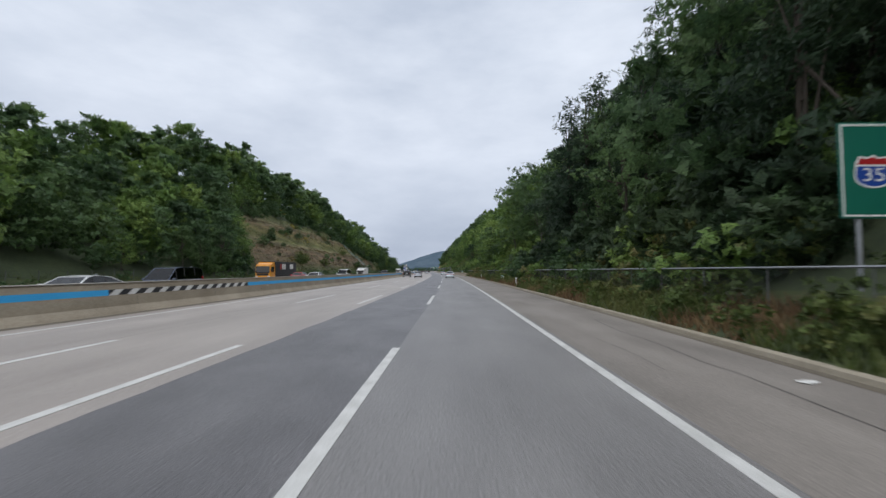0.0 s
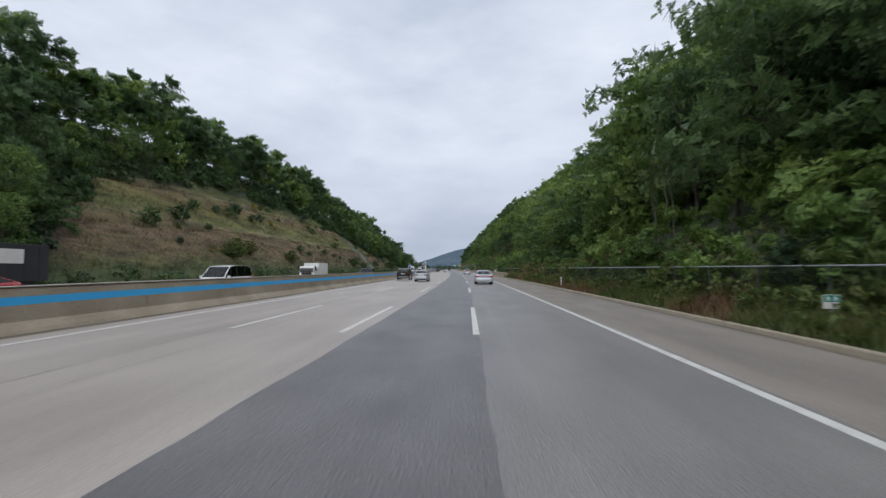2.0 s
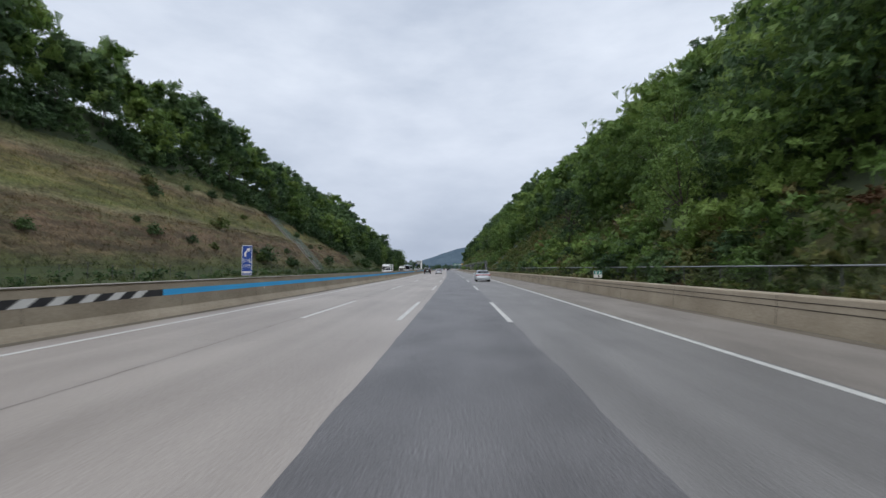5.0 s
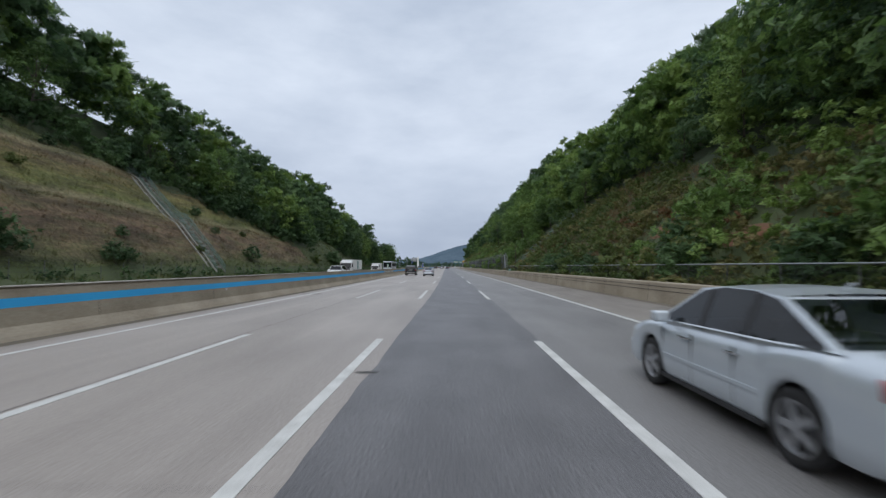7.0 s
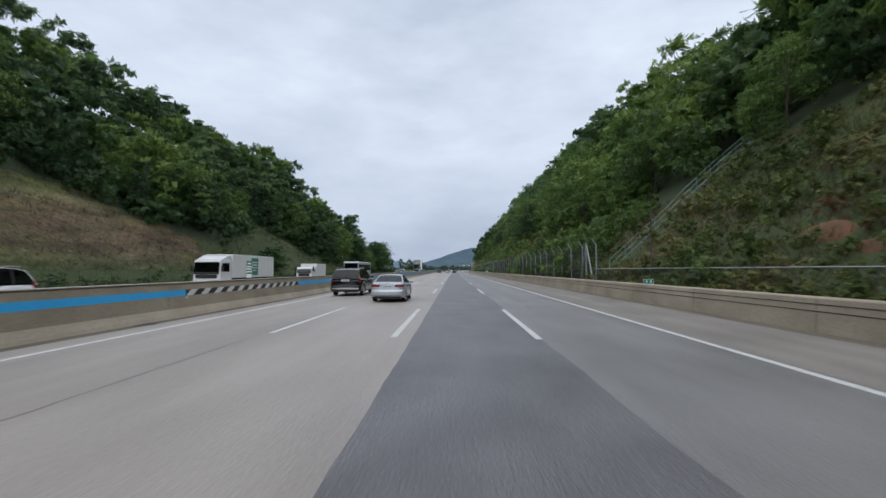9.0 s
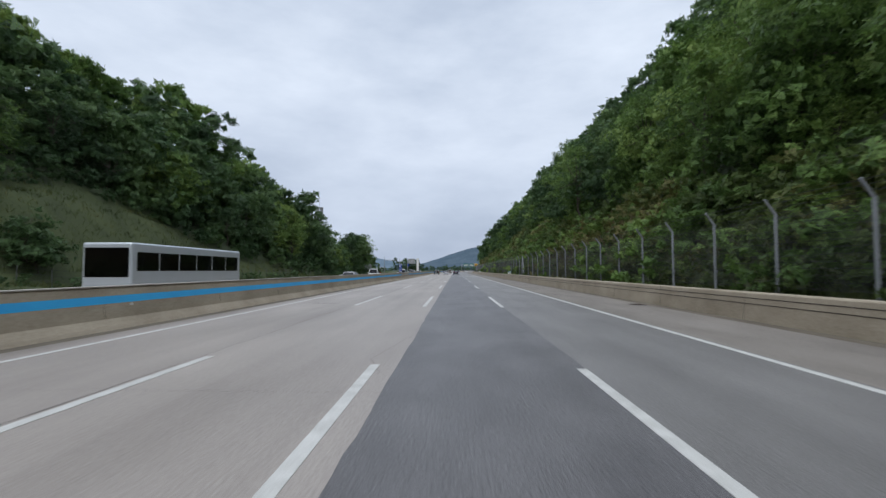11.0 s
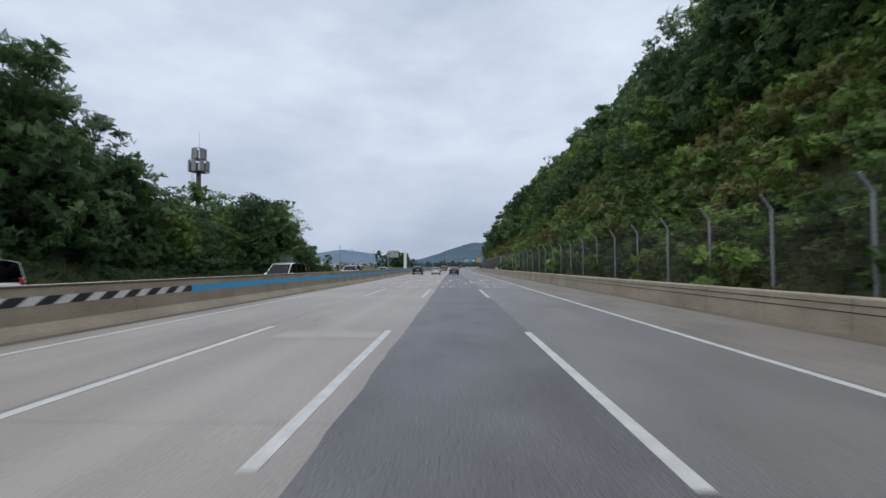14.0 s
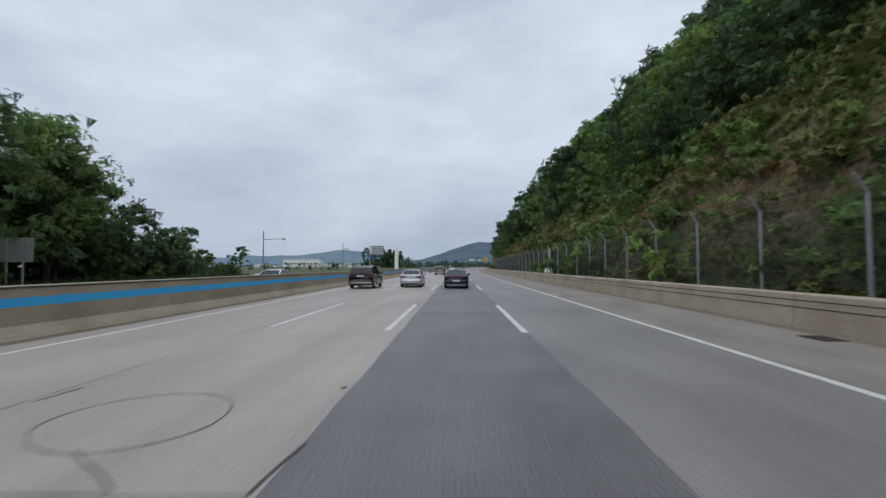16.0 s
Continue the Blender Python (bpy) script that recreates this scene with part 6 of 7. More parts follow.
# ---- repairs, sawn loops, cracks and stains in the paving ----
TAR = surface("tar_seal", (0.03, 0.029, 0.028), (0.06, 0.058, 0.055), 3, 40, 0.7, 0.2)
PALE_PATCH = surface("pale_concrete_patch", (0.32, 0.305, 0.275), (0.41, 0.39, 0.355), 0.7, 20, 0.8, 0.15, uv=True)


def crack(points, width, name="crack"):
    """A wandering seam on the road, given by points (s, u)."""
    pts = []
    for (a, b), (c, d) in zip(points, points[1:]):
        n = max(2, int(math.hypot(c - a, d - b) / 0.25))
        pts += [(a + (c - a) * i / n, b + (d - b) * i / n) for i in range(n)]
    pts.append(points[-1])
    v, f = [], []
    for i, (s, u) in enumerate(pts):
        p, q = pts[max(0, i - 1)], pts[min(len(pts) - 1, i + 1)]
        d = Vector((q[0] - p[0], q[1] - p[1])).normalized()
        w = width * (0.6 + 0.5 * abs(wave(s, u, 0.5, 8)) * 2)
        j = 0.03 * wave(s, u, 0.7, 6)
        v += [at(s + j + d.y * w / 2, u + j - d.x * w / 2, 0.005), at(s + j - d.y * w / 2, u + j + d.x * w / 2, 0.005)]
        if i:
            k = 2 * i
            f.append((k - 2, k - 1, k + 1, k))
    return mesh_object(name, v, f, TAR, road)


def loop(s, u, r):
    crack([(s + r * 1.05 * math.cos(a), u + r * math.sin(a)) for a in np.linspace(0, 2 * math.pi, 40)], 0.018, "sawn_loop")


loop(415.35, -5.0, 0.88)
crack([(414.52, -5.0), (413.8, -4.1)], 0.026)
crack([(413.85, -9.6), (413.7, -6.2), (413.76, -3.12)], 0.026)
crack([(413.76, -3.12), (414.3, -3.07), (414.75, -3.02)], 0.05)
crack([(415.9, -6.66), (416.5, -6.6)], 0.035)
random.seed(11)
for k in range(60):
    s = -20 + k * 12.5 + random.uniform(-4, 4)
    u = random.choice((-9.0, -7.8, -5.8, -4.4, -3.2, 4.6, 5.6))
    crack([(s, u), (s + random.uniform(0.3, 2.5), u + random.uniform(-0.4, 0.4)), (s + random.uniform(2.5, 5), u + random.uniform(-0.5, 0.5))], random.uniform(0.006, 0.014))
crack([(2.0, 5.42), (4.9, 5.5), (7.0, 5.62), (8.2, 5.55), (10.0, 5.67), (12.5, 5.6), (15.0, 5.8)], 0.02)
# crumpled wrapper on the hard shoulder
LITTER = surface("crumpled_wrapper", (0.62, 0.62, 0.60), (0.75, 0.74, 0.72), 3, 30, 0.5, 0.2, c3=(0.70, 0.45, 0.03))
bm = bmesh.new()
grid = [[bm.verts.new((-0.13 + 0.052 * i, -0.09 + 0.045 * j, 0.012 + 0.035 * abs(wave(i * 0.9, j * 1.1, 1.3, 3.0)))) for j in range(5)] for i in range(6)]
for i in range(5):
    for j in range(4):
        bm.faces.new((grid[i][j], grid[i + 1][j], grid[i + 1][j + 1], grid[i][j + 1]))
wrapper = part("wrapper", bm, LITTER)
wrapper.matrix_basis = stand(6.7, 6.24, 0.0, 30)
tagged(wrapper, "crumpled white and yellow wrapper on the hard shoulder", "litter")
for k in range(48):
    s = -12 + k * 15.0
    crack([(s, -11.0), (s + 0.02, -7.0), (s, -2.95)], 0.008, "slab_joint")
    crack([(s + 5, 3.75), (s + 5, 6.9)], 0.008, "slab_joint")
crack([(-20, -6.75), (120, -6.74), (300, -6.76), (560, -6.75)], 0.012, "lane_joint")
for s, u, a, b in ((326.25, -4.33, 0.06, 0.42), (327.35, -4.42, 0.04, 0.3), (244.2, -10.95, 0.45, 0.28), (99.0, -10.75, 0.14, 0.42), (83.1, 4.12, 0.10, 0.16), (416.6, -3.14, 0.06, 0.05), (110.8, -9.5, 0.3, 1.2), (206, -9.9, 0.2, 0.6), (304.0, -8.3, 0.07, 0.8), (86.3, -3.2, 0.06, 0.12), (186.6, -3.1, 0.08, 0.2)):
    n = 14
    pts = [at(s + a * math.cos(q) * (0.8 + 0.3 * random.random()), u + b * math.sin(q) * (0.8 + 0.3 * random.random()), 0.005) for q in np.linspace(0, 2 * math.pi, n, endpoint=False)]
    mesh_object("tar_patch", pts, [tuple(range(n))], TAR, road)
for s0, s1, u0, u1 in ((40.5, 41.9, -7.9, -3.6), (368.5, 369.6, -5.9, -3.5), (391.7, 392.2, -7.3, -5.8)):
    strip("pale_patch", u0, u1, s0, s1, 0.004, PALE_PATCH, road, 1)
for s in (117.5, 303.5, 361, 421.0):
    bm = bmesh.new()
    block(bm, -0.28, 0.28, -0.4, 0.4, 0.0, 0.012)
    for i in range(7):
        block(bm, -0.25, 0.25, -0.36 + i * 0.11, -0.31 + i * 0.11, 0.012, 0.022)
    g = part("drain_grate", bm, CABLE)
    g.matrix_basis = stand(s, 6.45, 0.0)
    tagged(g, "rusty iron drain grate in the hard shoulder", "drain grate", "drain grates")

# ---- signs ----
SIGN_GREEN = surface("green_sign_face", (0.0, 0.105, 0.07), (0.003, 0.13, 0.088), 0.5, 30, 0.45, 0.0)
SIGN_BLUE = surface("blue_sign_face", (0.006, 0.045, 0.26), (0.01, 0.06, 0.32), 1, 30, 0.45, 0.0)
SIGN_TEAL = surface("teal_sign_face", (0.0, 0.20, 0.17), (0.004, 0.25, 0.21), 1, 30, 0.45, 0.0)
SIGN_YELLOW = surface("yellow_sign_face", (0.62, 0.33, 0.01), (0.70, 0.40, 0.015), 1, 30, 0.45, 0.0)
SIGN_BACK = surface("grey_sign_back", (0.20, 0.215, 0.22), (0.29, 0.30, 0.31), 0.8, 30, 0.6, 0.0, metal=0.3)


def plane_word(name, body, x0, x1, z0, z1, y, material, parent, bold=0.0):
    """Upright writing that faces -Y."""
    co, faces = letters(body, bold)
    return mesh_object(name, [(x0 + (x1 - x0) * a, y, z0 + (z1 - z0) * b) for a, b in co], faces, material, parent)


def slab(name, x0, x1, z0, z1, y0, y1, material, parent, r=0.03, label=""):
    bm = bmesh.new()
    block(bm, x0, x1, y0, y1, z0, z1, min(r, abs(y1 - y0) * 0.45))
    return part(name, bm, material, parent, label)


def shield(parent, cx, cz, w, y):
    """A route shield: red crown over a blue body with a white rim."""
    def outline(k):
        pts = []
        for q in np.linspace(0, 1, 13):
            a = math.pi * q
            pts.append((cx + k * w * 0.5 * (1.0 + 0.06 * math.sin(3 * a)) * math.cos(a), cz - k * w * 0.05 - k * w * 0.40 * math.sin(a) ** 0.8))
        return pts
    low = outline(1.0)
    white = low + [(cx - 0.46 * w, cz + 0.22 * w), (cx - 0.36 * w, cz + 0.40 * w), (cx - 0.15 * w, cz + 0.36 * w), (cx, cz + 0.43 * w), (cx + 0.15 * w, cz + 0.36 * w), (cx + 0.36 * w, cz + 0.40 * w), (cx + 0.46 * w, cz + 0.22 * w)]
    mesh_object("shield_rim", [(x, y, z) for x, z in white], [tuple(range(len(white)))], WHITE_PAINT, parent)
    blue = [(cx + (x - cx) * 0.9, cz + (z - cz) * 0.9) for x, z in low] + [(cx - 0.42 * w, cz + 0.12 * w), (cx + 0.42 * w, cz + 0.12 * w)]
    mesh_object("shield_field", [(x, y - 0.004, z) for x, z in blue], [tuple(range(len(blue)))], SIGN_BLUE, parent)
    crown = [(cx - 0.41 * w, cz + 0.17 * w), (cx - 0.34 * w, cz + 0.35 * w), (cx - 0.14 * w, cz + 0.31 * w), (cx, cz + 0.38 * w), (cx + 0.14 * w, cz + 0.31 * w), (cx + 0.34 * w, cz + 0.35 * w), (cx + 0.41 * w, cz + 0.17 * w)]
    mesh_object("shield_crown", [(x, y - 0.004, z) for x, z in crown], [tuple(range(len(crown)))], RED, parent)
    plane_word("route_number", "35", cx - 0.27 * w, cx + 0.27 * w, cz - 0.27 * w, cz + 0.08 * w, y - 0.008, WHITE_PAINT, parent)


def route_sign():
    root = tagged(new("route_sign"), "green motorway sign with a blue route shield on posts", "road sign")
    face = slab("panel", -1.35, 1.35, 2.95, 5.6, -0.03, 0.03, SIGN_GREEN, root, 0.02, "green sign panel")
    for x0, x1, z0, z1 in ((-1.31, 1.31, 5.5, 5.55), (-1.31, 1.31, 3.0, 3.05), (-1.31, -1.26, 3.05, 5.5), (1.26, 1.31, 3.05, 5.5)):
        slab("border", x0, x1, z0, z1, -0.04, -0.028, WHITE_PAINT, face, 0.003)
    shield(face, -0.45, 4.25, 1.05, -0.036)
    slab("bar", 0.35, 1.1, 4.5, 4.75, -0.04, -0.028, WHITE_PAINT, face, 0.003)
    slab("bar", 0.35, 1.0, 4.0, 4.25, -0.04, -0.028, WHITE_PAINT, face, 0.003)
    for x in (-0.8, 0.8):
        bm = bmesh.new()
        tube(bm, (x, 0.1, -0.6), (x, 0.1, 5.4), 0.07)
        part("post", bm, GALV, root)
    root.matrix_basis = stand(11.2, 11.8, 0.24) @ Matrix.Scale(0.89, 4)


route_sign()


def median_sign(s, face, words, label):
    root = tagged(new("median_sign"), label, "road sign", "signs on the median barrier")
    f = slab("panel", -0.25, 0.25, 0.10, 1.55, -0.015, 0.015, face, root, 0.01)
    for x0, x1, z0, z1 in ((-0.24, 0.24, 1.515, 1.54), (-0.24, 0.24, 0.11, 0.135), (-0.24, -0.215, 0.135, 1.515), (0.215, 0.24, 0.135, 1.515)):
        slab("border", x0, x1, z0, z1, -0.022, -0.014, WHITE_PAINT, f, 0.003)
    if words:
        a = ((-0.12, 1.0), (-0.04, 1.0), (-0.04, 1.18), (0.06, 1.28), (0.11, 1.23), (0.15, 1.42), (-0.03, 1.38), (0.02, 1.33), (-0.12, 1.2))
        mesh_object("arrow", [(x, -0.02, z) for x, z in a], [tuple(range(len(a)))], WHITE_PAINT, f)
        plane_word("destination", "동서울", -0.19, 0.19, 0.72, 0.90, -0.02, WHITE_PAINT, f)
        plane_word("destination", "대전", -0.16, 0.16, 0.46, 0.64, -0.02, WHITE_PAINT, f)
        slab("bar", -0.18, 0.18, 0.2, 0.3, -0.022, -0.014, WHITE_PAINT, f, 0.003)
    else:
        for z, w in ((1.3, 0.15), (1.05, 0.19), (0.85, 0.17), (0.62, 0.19)):
            slab("bar", -w, w, z - 0.06, z + 0.06, -0.022, -0.014, WHITE_PAINT, f, 0.003)
        slab("lower_panel", -0.2, 0.2, 0.15, 0.42, -0.022, -0.014, WHITE_PAINT, f, 0.003)
    for x in (-0.12, 0.12):
        bm = bmesh.new()
        tube(bm, (x, 0.03, 0), (x, 0.03, 1.45), 0.02)
        part("post", bm, GALV, root)
    root.matrix_basis = stand(s, -11.66, 1.165) @ Matrix.Scale(1.0 if words else 0.56, 4)


median_sign(362.4, SIGN_BLUE, True, "tall blue direction sign standing on the median barrier")
median_sign(149.5, SIGN_BLUE, True, "tall blue direction sign standing on the median barrier")
median_sign(252.4, SIGN_GREEN, False, "tall green sign with white bars on the median barrier")


def marker_plate(s, u, z, label="small teal and white distance plate on a short post"):
    root = tagged(new("distance_plate"), label, "road sign", "distance plates")
    f = slab("panel", -0.3, 0.3, 0.12, 0.62, -0.012, 0.012, WHITE_PAINT, root, 0.01)
    slab("field", -0.28, 0.28, 0.36, 0.60, -0.018, -0.01, SIGN_TEAL, f, 0.003)
    for x in (-0.12, 0.12):
        slab("bar", x - 0.05, x + 0.05, 0.41, 0.55, -0.023, -0.016, WHITE_PAINT, f, 0.002)
    slab("bar", 0.02, 0.10, 0.16, 0.32, -0.018, -0.01, BLACK_PAINT, f, 0.002)
    bm = bmesh.new()
    tube(bm, (0, 0.03, 0), (0, 0.03, 0.5), 0.025)
    part("post", bm, GALV, root)
    root.matrix_basis = stand(s, u, z) @ Matrix.Scale(0.65 if s < 100 else 0.9, 4)


for s, u, z in ((362.8, 7.62, 0.89), (255.4, 8.3, 0.55), (158.0, 7.62, 0.89), (457.8, 7.62, 0.89), (61.6, 8.2, 0.6)):
    marker_plate(s, u, z)
for s in (45.2, 88.6):
    bm = bmesh.new()
    tube(bm, (0, 0, 0), (0, 0, 0.8), 0.04)
    bmesh.ops.create_uvsphere(bm, u_segments=12, v_segments=8, radius=0.09, matrix=Matrix.Translation((0, 0, 0.85)))
    ob = part("delineator", bm, WHITE_PAINT)
    ob.matrix_basis = stand(s, 7.6, 0.0)
    tagged(ob, "short white delineator post on the verge", "delineator", "delineator posts")


def back_sign(s, u):
    root = tagged(new("oncoming_sign"), "grey back of an oncoming road sign on two posts", "road sign")
    p = slab("panel", -1.25, 1.25, 1.9, 3.6, -0.02, 0.02, SIGN_BACK, root, 0.01)
    for z in (2.2, 2.75, 3.3):
        slab("stiffener", -1.2, 1.2, z - 0.03, z + 0.03, -0.06, -0.018, GALV, p, 0.005)
    for x in (-0.6, 0.6):
        bm = bmesh.new()
        tube(bm, (x, -0.09, -0.3), (x, -0.09, 3.5), 0.055)
        part("post", bm, GALV, root)
    root.matrix_basis = stand(s, u, max(0, land(s, u)))


back_sign(441.6, -32.6)


def cantilever_sign(s, u, reach=4.6):
    root = tagged(new("cantilever_sign"), "large sign panels on a tall cantilever pole", "road sign")
    bm = bmesh.new()
    tube(bm, (0, 0, -0.2), (0, 0, 9.0), 0.22, 0.16, 12)
    for z in (6.0, 8.2):
        tube(bm, (0, 0, z), (reach, 0, z), 0.1, 0.08)
    part("pole", bm, GALV, root)
    p = slab("panel", 0.6, reach + 0.2, 5.6, 8.8, -0.2, -0.14, SIGN_BACK, root, 0.01)
    for z in (6.3, 7.2, 8.1):
        slab("stiffener", 0.7, reach, z - 0.05, z + 0.05, -0.25, -0.19, WHITE_PAINT, p, 0.005)
    slab("panel", 0.1, 1.0, 4.2, 5.5, -0.2, -0.14, SIGN_BLUE, root, 0.01, "small blue panel")
    root.matrix_basis = stand(s, u, 0.0)


cantilever_sign(566, -33.5)


def gantry(s):
    root = tagged(new("sign_gantry"), "steel gantry with green and yellow signs over the road", "sign gantry")
    bm = bmesh.new()
    for x in (-11.7, 8.6):
        tube(bm, (x, 0, 0), (x, 0, 7.8), 0.25, 0.2, 10)
    for z in (6.2, 7.4):
        tube(bm, (-11.7, 0, z), (8.6, 0, z), 0.12)
    for x in np.arange(-11, 8, 1.4):
        tube(bm, (x, 0, 6.2), (x + 0.7, 0, 7.4), 0.05, n=5)
        tube(bm, (x + 0.7, 0, 7.4), (x + 1.4, 0, 6.2), 0.05, n=5)
    part("truss", bm, GALV, root)
    for x0, x1, m in ((-9.5, -4.0, SIGN_GREEN), (-2.8, 1.5, SIGN_GREEN), (2.3, 5.4, SIGN_YELLOW)):
        p = slab("panel", x0, x1, 5.6, 8.6, -0.3, -0.22, m, root, 0.02)
        for z in (6.4, 7.4):
            slab("bar", x0 + 0.5, x1 - 0.5, z - 0.25, z + 0.25, -0.32, -0.29, WHITE_PAINT if m is SIGN_GREEN else BLACK_PAINT, p, 0.005)
    root.matrix_basis = stand(s, 0, 0)


gantry(770)

# ---- mast with aerials, poles, stairs and chutes ----
RUST = surface("brown_mast_paint", (0.10, 0.07, 0.065), (0.17, 0.125, 0.115), 1, 20, 0.7, 0.1)
GREEN_MESH = surface("green_coated_steel", (0.12, 0.20, 0.18), (0.19, 0.28, 0.25), 1, 30, 0.6, 0.0)
CHUTE = surface("mossy_concrete", (0.20, 0.20, 0.18), (0.33, 0.325, 0.295), 0.6, 12, 0.9, 0.3)


def mast(s, u):
    z0 = land(s, u)
    root = tagged(new("radio_mast"), "tall brown radio mast with panel aerials and ladder", "mast")
    h = 24.4 - z0
    bm = bmesh.new()
    tube(bm, (0, 0, -0.5), (0, 0, h - 4.4), 0.52, 0.42, 14)
    part("shaft", bm, RUST, root, "brown steel shaft")
    bm = bmesh.new()
    tube(bm, (0, 0, h), (0, 0, h + 3.2), 0.05, 0.02)
    part("lightning_rod", bm, GALV, root)
    for ring, (rad, zb, ht, n) in enumerate(((1.75, h - 4.6, 2.1, 8), (1.2, h - 2.2, 2.1, 6))):
        for z in (zb + 0.05, zb + ht - 0.05):
            bm = bmesh.new()
            for k in range(24):
                a, b = (2 * math.pi * (k + q) / 24 for q in (0, 1))
                tube(bm, (rad * 0.9 * math.cos(a), rad * 0.9 * math.sin(a), z), (rad * 0.9 * math.cos(b), rad * 0.9 * math.sin(b), z), 0.06, n=5)
            part("ring", bm, RUST, root)
        bm = bmesh.new()
        block(bm, -rad * 0.6, rad * 0.6, -rad * 0.6, rad * 0.6, zb - 0.1, zb + 0.02)
        part("platform", bm, RUST, root)
        for k in range(n):
            a = 2 * math.pi * k / n + ring * 0.4
            bm = bmesh.new()
            block(bm, -0.42, 0.42, -0.09, 0.09, zb, zb + ht, 0.05)
            o = part("aerial_panel", bm, SIGN_BACK, root, "pale grey aerial panel")
            o.matrix_basis = pose(rad * math.cos(a), rad * math.sin(a), 0, 0, 0, math.degrees(a) + 90)
    bm = bmesh.new()
    for x in (-0.95, -1.35):
        tube(bm, (x, 0, -0.4), (x, 0, h - 4.4), 0.03, n=5)
    for z in np.arange(0.2, h - 4.5, 0.4):
        tube(bm, (-0.95, 0, z), (-1.35, 0, z), 0.018, n=4)
    part("ladder", bm, GREEN_MESH, root, "green caged ladder")
    for z in (h - 9.5, h - 14.5):
        bm = bmesh.new()
        for q in (0, 0.9):
            tube(bm, (0.4, -0.3, z + q), (1.1, -0.3, z + q), 0.03, n=5)
        tube(bm, (1.1, -0.3, z), (1.1, -0.3, z + 0.9), 0.03, n=5)
        part("bracket", bm, RUST, root)
    root.matrix_basis = stand(s, u, z0)


mast(444.5, -51)


def pole_with_arm(s, u, h, arm):
    root = tagged(new("camera_pole"), "grey steel pole with a short outreach arm", "pole")
    bm = bmesh.new()
    tube(bm, (0, 0, -0.3), (0, 0, h), 0.13, 0.08, 10)
    tube(bm, (0, 0, h * 0.8), (arm, 0, h * 0.82), 0.06, 0.05)
    part("pole", bm, GALV, root)
    bm = bmesh.new()
    block(bm, arm - 0.1, arm + 0.4, -0.12, 0.12, h * 0.8 - 0.05, h * 0.8 + 0.2, 0.04)
    part("camera_housing", bm, SIGN_BACK, root)
    root.matrix_basis = stand(s, u, max(0, land(s, u)))


pole_with_arm(484, -33.5, 7.4, 3.2)
pole_with_arm(533, -33.5, 8.0, 1.0)
bm = bmesh.new()
tube(bm, (0, 0, -0.4), (0, 0, 4.9), 0.06, 0.045)
tube(bm, (-0.25, 0, 4.6), (0.25, 0, 4.6), 0.03)
ob = part("wooden_pole", bm, BARK)
ob.matrix_basis = stand(258, 9.6, 0.4)
tagged(ob, "slim weathered pole behind the low fence", "pole")


def white_pylon(s, u):
    bm = bmesh.new()
    block(bm, -0.8, 0.8, -0.5, 0.5, -0.3, 10.5, 0.08)
    block(bm, -0.35, 0.35, -0.55, 0.55, 8.0, 9.6, 0.03)
    ob = part("white_pylon", bm, WHITE_PAINT)
    ob.matrix_basis = stand(s, u, 0)
    tagged(ob, "tall white slab-like advertising pylon in the distance", "pylon")


white_pylon(620, -34)


def slope_stair(name, label, s0, u0, s1, u1, width, mat, rails, proud=0.18, netted=True):
    """A run of steps or a chute laid up a slope, with rails where it has them."""
    root = tagged(new(name), label, "stairs" if rails else "drain")
    n = 30
    pts = [(s0 + (s1 - s0) * i / n, u0 + (u1 - u0) * i / n) for i in range(n + 1)]
    P = [at(s, u, land(s, u) + proud) for s, u in pts]
    bm = bmesh.new()
    side = Vector((P[-1] - P[0]).to_2d().orthogonal().normalized().to_3d()) * width / 2
    for a, b in zip(P, P[1:]):
        vs = [bm.verts.new(p) for p in (a - side, a + side, Vector((b.x, b.y, a.z)) + side, Vector((b.x, b.y, a.z)) - side)]
        bm.faces.new(vs)
        ws = [bm.verts.new(p) for p in (Vector((b.x, b.y, a.z)) - side, Vector((b.x, b.y, a.z)) + side, b + side, b - side)]
        bm.faces.new(ws)
        for q in (-1, 1):
            es = [bm.verts.new(p) for p in (a + side * q, Vector((b.x, b.y, b.z)) + side * q, Vector((b.x, b.y, b.z - 0.7)) + side * q, a + side * q - Vector((0, 0, 0.7)))]
            bm.faces.new(es)
    part("steps", bm, mat, root)
    for q in (-1, 1):
        o = side * q
        for z in (0.5, 1.0) if rails else (0.1,):
            bm = bmesh.new()
            r, rings = (0.03, []) if rails else (0.14, [])
            for p in P[::3]:
                rings.append([bm.verts.new(p + o + Vector((0, 0, z)) + r * (math.cos(a) * side.normalized() + math.sin(a) * Vector((0, 0, 1)))) for a in (0.3, 1.6, 2.9, 4.2, 5.4)])
            for x, y in zip(rings, rings[1:]):
                for k in range(5):
                    bm.faces.new((x[k], x[(k + 1) % 5], y[(k + 1) % 5], y[k]))
            bmesh.ops.recalc_face_normals(bm, faces=bm.faces)
            part("rail" if rails else "chute_wall", bm, GREEN_MESH if rails else CHUTE, root, "green steel rail" if rails else "")
        if rails:
            for p in P[::3]:
                bm = bmesh.new()
                tube(bm, p + o - Vector((0, 0, 0.3)), p + o + Vector((0, 0, 1.0)), 0.03, n=5)
                part("rail_post", bm, GREEN_MESH, root)
    if rails and netted:
        segs = []
        for q in (-1, 1):
            for a, b in zip(P, P[1:]):
                o = side * q
                for w in np.linspace(0, 1, 8):
                    m = a.lerp(b, w) + o
                    segs.append((m, m + Vector((0, 0, 1.0))))
        ribbons("rail_mesh", segs, 0.035, GREEN_MESH, root)["kind"] = "stuff"


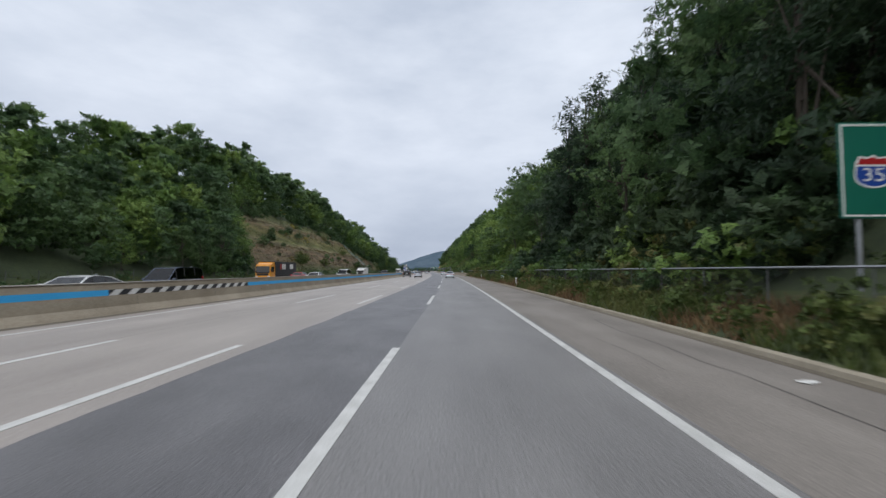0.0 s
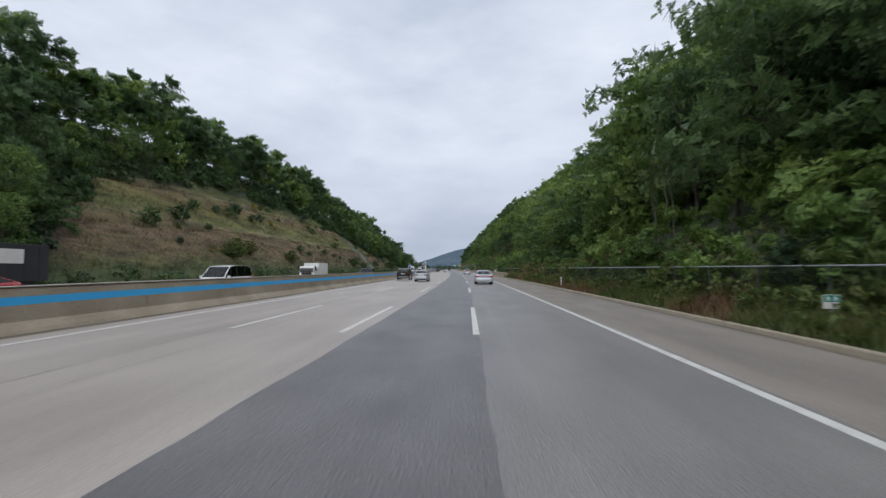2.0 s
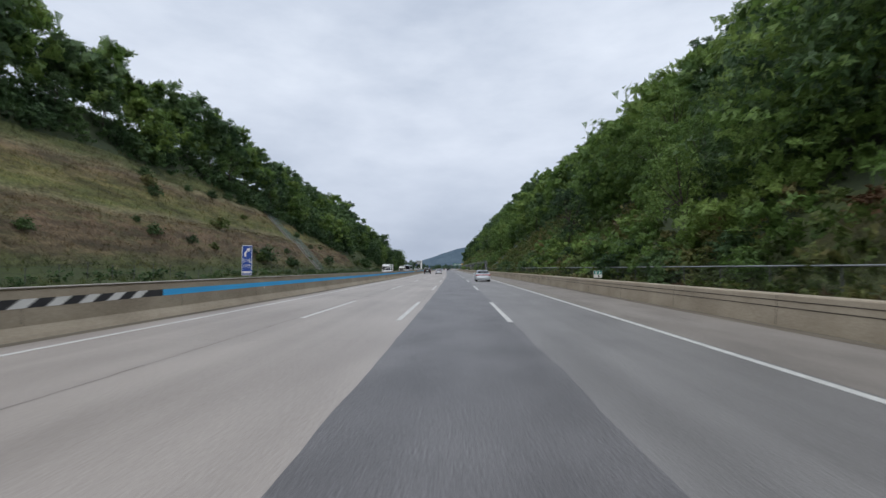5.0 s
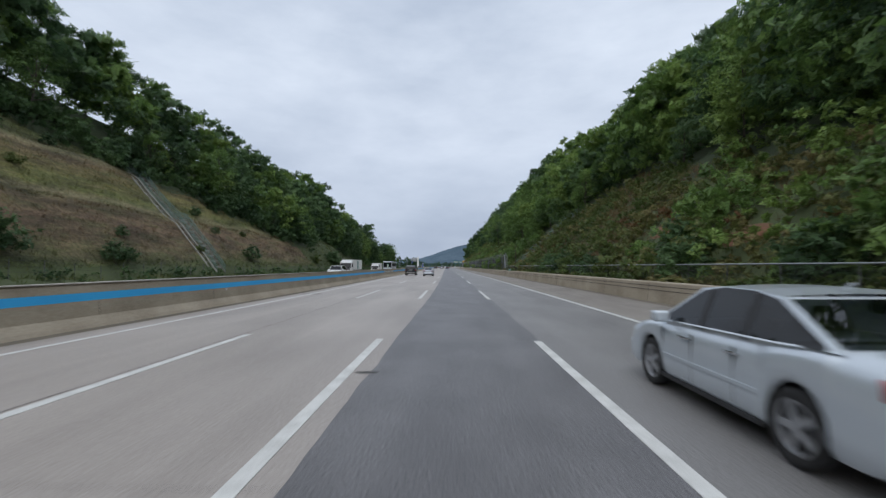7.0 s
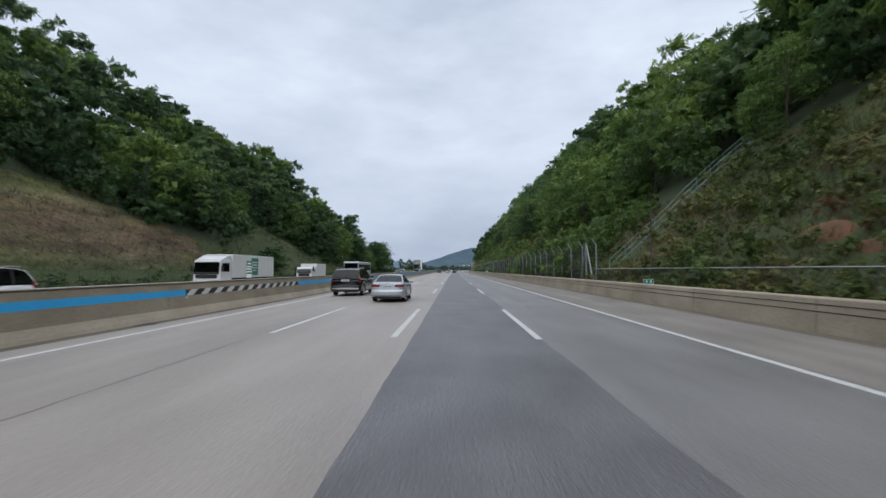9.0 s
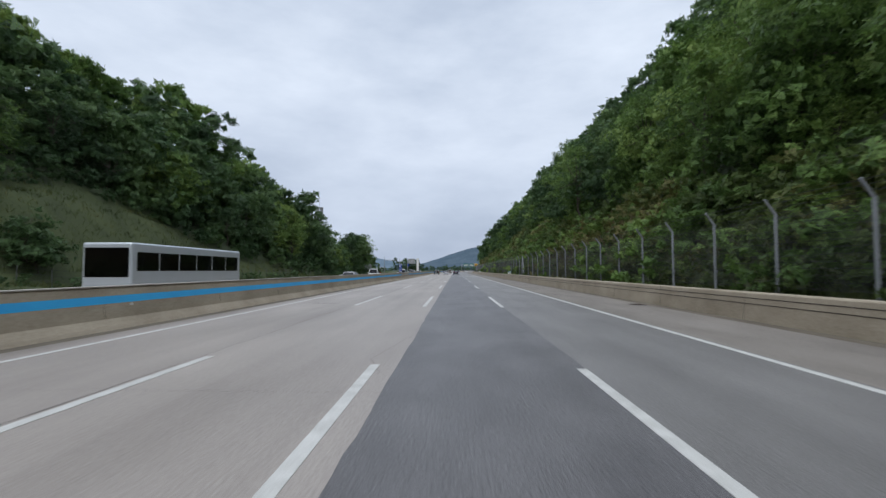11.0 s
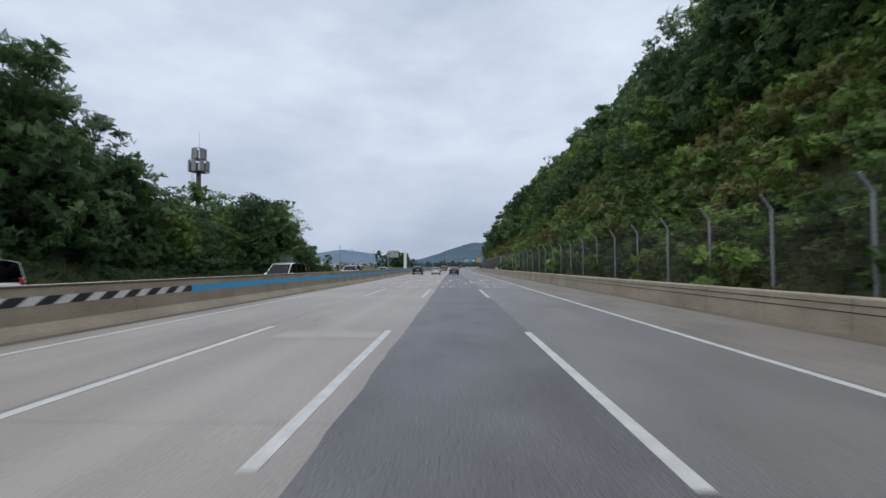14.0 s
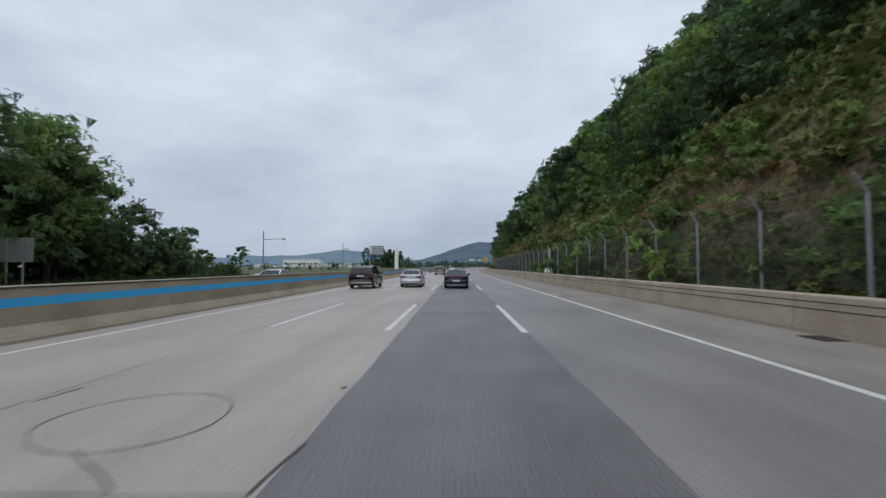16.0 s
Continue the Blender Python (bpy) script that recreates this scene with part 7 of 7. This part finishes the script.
slope_stair("slope_stairs", "green railed steps climbing the grassy cut slope", 246.8, -35.6, 253.6, -57.0, 1.6, CHUTE, True)
slope_stair("drain_chute", "mossy concrete drain chute down the cut slope", 244.9, -35.6, 251.6, -57.0, 0.9, CHUTE, False)
slope_stair("slope_stairs", "green railed steps climbing the shrubby cut slope", 270.0, 11.5, 274.5, 26.5, 0.9, CHUTE, True, 0.0, False)

# ---- thin wire fence at the foot of the far slope ----
wire_fence = setting(new("wire_fence"), "thin wire fence with slim posts at the slope foot", "fence")
bm = bmesh.new()
tube(bm, (0, 0, -0.3), (0, 0, 1.5), 0.03, n=6)
first = part("fence_post", bm, DIM_POST, wire_fence)
first.matrix_basis = stand(-60, -34.6, land(-60, -34.6))
places = [(s, -34.6, land(s, -34.6)) for s in np.arange(-60, 480, 3.0)]
for s, u, z in places[1:]:
    o = first.copy()
    scene.collection.objects.link(o)
    o.matrix_basis = stand(s, u, z)
ribbons("fence_wire", [(at(a[0], a[1], a[2] + h), at(b[0], b[1], b[2] + h)) for a, b in zip(places, places[1:]) for h in (0.5, 0.95, 1.4)], 0.02, FENCE_WIRE, wire_fence)

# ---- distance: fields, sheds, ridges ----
# no haze in the air: its blue-grey is mixed into both ridge colours
HAZE_NEAR = surface("haze_tinted_wooded_ridge", (0.066, 0.098, 0.130), (0.108, 0.146, 0.180), 0.02, 0.15, 1.0, 0.0, spec=0.0)
HAZE_FAR = surface("haze_tinted_far_ridge", (0.115, 0.165, 0.215), (0.165, 0.220, 0.275), 0.015, 0.12, 1.0, 0.0, spec=0.0)
SHED = surface("pale_shed_cladding", (0.56, 0.58, 0.60), (0.66, 0.68, 0.70), 0.1, 2, 0.6, 0.0)


def ridge(name, dist, crest, seed, material, label):
    """A long hill across the horizon with a wandering crest and depth; crest: pairs of east and height."""
    east, high = zip(*crest)
    v, f = [], []
    n = 120
    for i in range(n + 1):
        x = east[0] + (east[-1] - east[0]) * i / n
        c = max(1, float(np.interp(x, east, high)) * (1 + 0.10 * wave(x, 0, 150, seed + 3) + 0.05 * wave(x, 0, 40, seed + 5)))
        for d, k in ((-300, -0.05), (-190, 0.3), (-90, 0.66), (0, 1.0), (160, 0.55), (400, -0.05)):
            v.append((x, dist + d, c * k + 7 * wave(x, d, 60, seed) * (0 < k < 1)))
    for i in range(n):
        for j in range(5):
            a = i * 6 + j
            f.append((a, a + 1, a + 7, a + 6))
    setting(mesh_object(name, v, f, material, None, None, True), label, "hills")


ridge("backdrop_ridge_far", 3200, ((-2702, 9), (-2296, 50), (-1979, 67), (-1707, 64), (-1515, 71), (-1251, 74), (-1103, 81), (-992, 102), (-933, 116), (-809, 92), (-629, 61), (-487, 43), (-381, 43), (-240, 50), (104, 36), (440, 5)), 2.3, HAZE_FAR, "ridge on the horizon, coloured blue to stand for haze")
ridge("backdrop_ridge_near", 2100, ((-390, 4), (-314, 16), (-250, 33), (-207, 46), (-154, 65), (-112, 75), (-60, 88), (13, 90), (116, 69), (238, 31), (378, 6)), 6.1, HAZE_NEAR, "wooded hill closing the valley, haze put into its colour")


def shed(x, y, w, d, h, turn=0, mat=SHED):
    root = tagged(new("warehouse"), "long pale warehouse far off across the fields", "warehouse", "distant sheds")
    bm = bmesh.new()
    block(bm, -w / 2, w / 2, -d / 2, d / 2, -1, h)
    wl = part("wall", bm, mat, root)
    bm = bmesh.new()
    vs = [bm.verts.new(p) for p in ((-w / 2 - 0.5, -d / 2 - 0.5, h), (w / 2 + 0.5, -d / 2 - 0.5, h), (w / 2 + 0.5, 0, h + 2), (-w / 2 - 0.5, 0, h + 2), (w / 2 + 0.5, d / 2 + 0.5, h), (-w / 2 - 0.5, d / 2 + 0.5, h))]
    bm.faces.new(vs[:4])
    bm.faces.new((vs[3], vs[2], vs[4], vs[5]))
    part("roof", bm, SIGN_BACK, root)
    for k in range(int(w / 8)):
        bm = bmesh.new()
        block(bm, -w / 2 + 3 + k * 8, -w / 2 + 7 + k * 8, -d / 2 - 0.1, -d / 2 + 0.1, h * 0.35, h * 0.55)
        part("window", bm, GLASS, wl)
    root.matrix_basis = pose(x, y, 0, 0, 0, turn)


for x, y, w, d, h, t in ((-477, 1500, 90, 34, 19, 4), (-348, 1350, 46, 18, 6, 8), (-290, 1300, 34, 16, 6, -6), (-334, 1250, 30, 14, 5, 12), (-474, 1300, 40, 18, 5, 0), (-295, 1450, 40, 16, 8, 5)):
    shed(x, y, w, d, h, t)

# low trees and bushes beyond the open stretch
copse = []
copse_sets = [clump(208, 0.0, 1.0, 0.7) for _ in range(3)]
for s, u0, u1, n, k in ((492, -60, -34, 10, 0.25), (640, -52, -36, 16, 1.0), (660, -60, -36, 12, 1.1), (560, -80, -36, 16, 0.3), (760, -120, -36, 40, 0.5), (900, -200, -20, 70, 0.6), (860, -46, -34, 8, 0.9), (1300, -260, -14, 90, 1.0), (1500, -300, 200, 110, 1.3)):
    for _ in range(n):
        a, b = s + rng.uniform(-12, 12) * (1 if s < 800 else 4), rng.uniform(u0, u1)
        copse.append(spin(copse_sets[int(rng.integers(0, 3))], rng.uniform(0, 6.28), k * rng.uniform(0.7, 1.3), at(a, b, max(0, land(a, b)) - 0.2)))
me = tri_mesh("copse", np.concatenate(copse))
me.materials.append(LEAF_DARK)
tagged(new("copse", me), "scattered dark trees and bushes across the fields", "woods", kind="stuff")
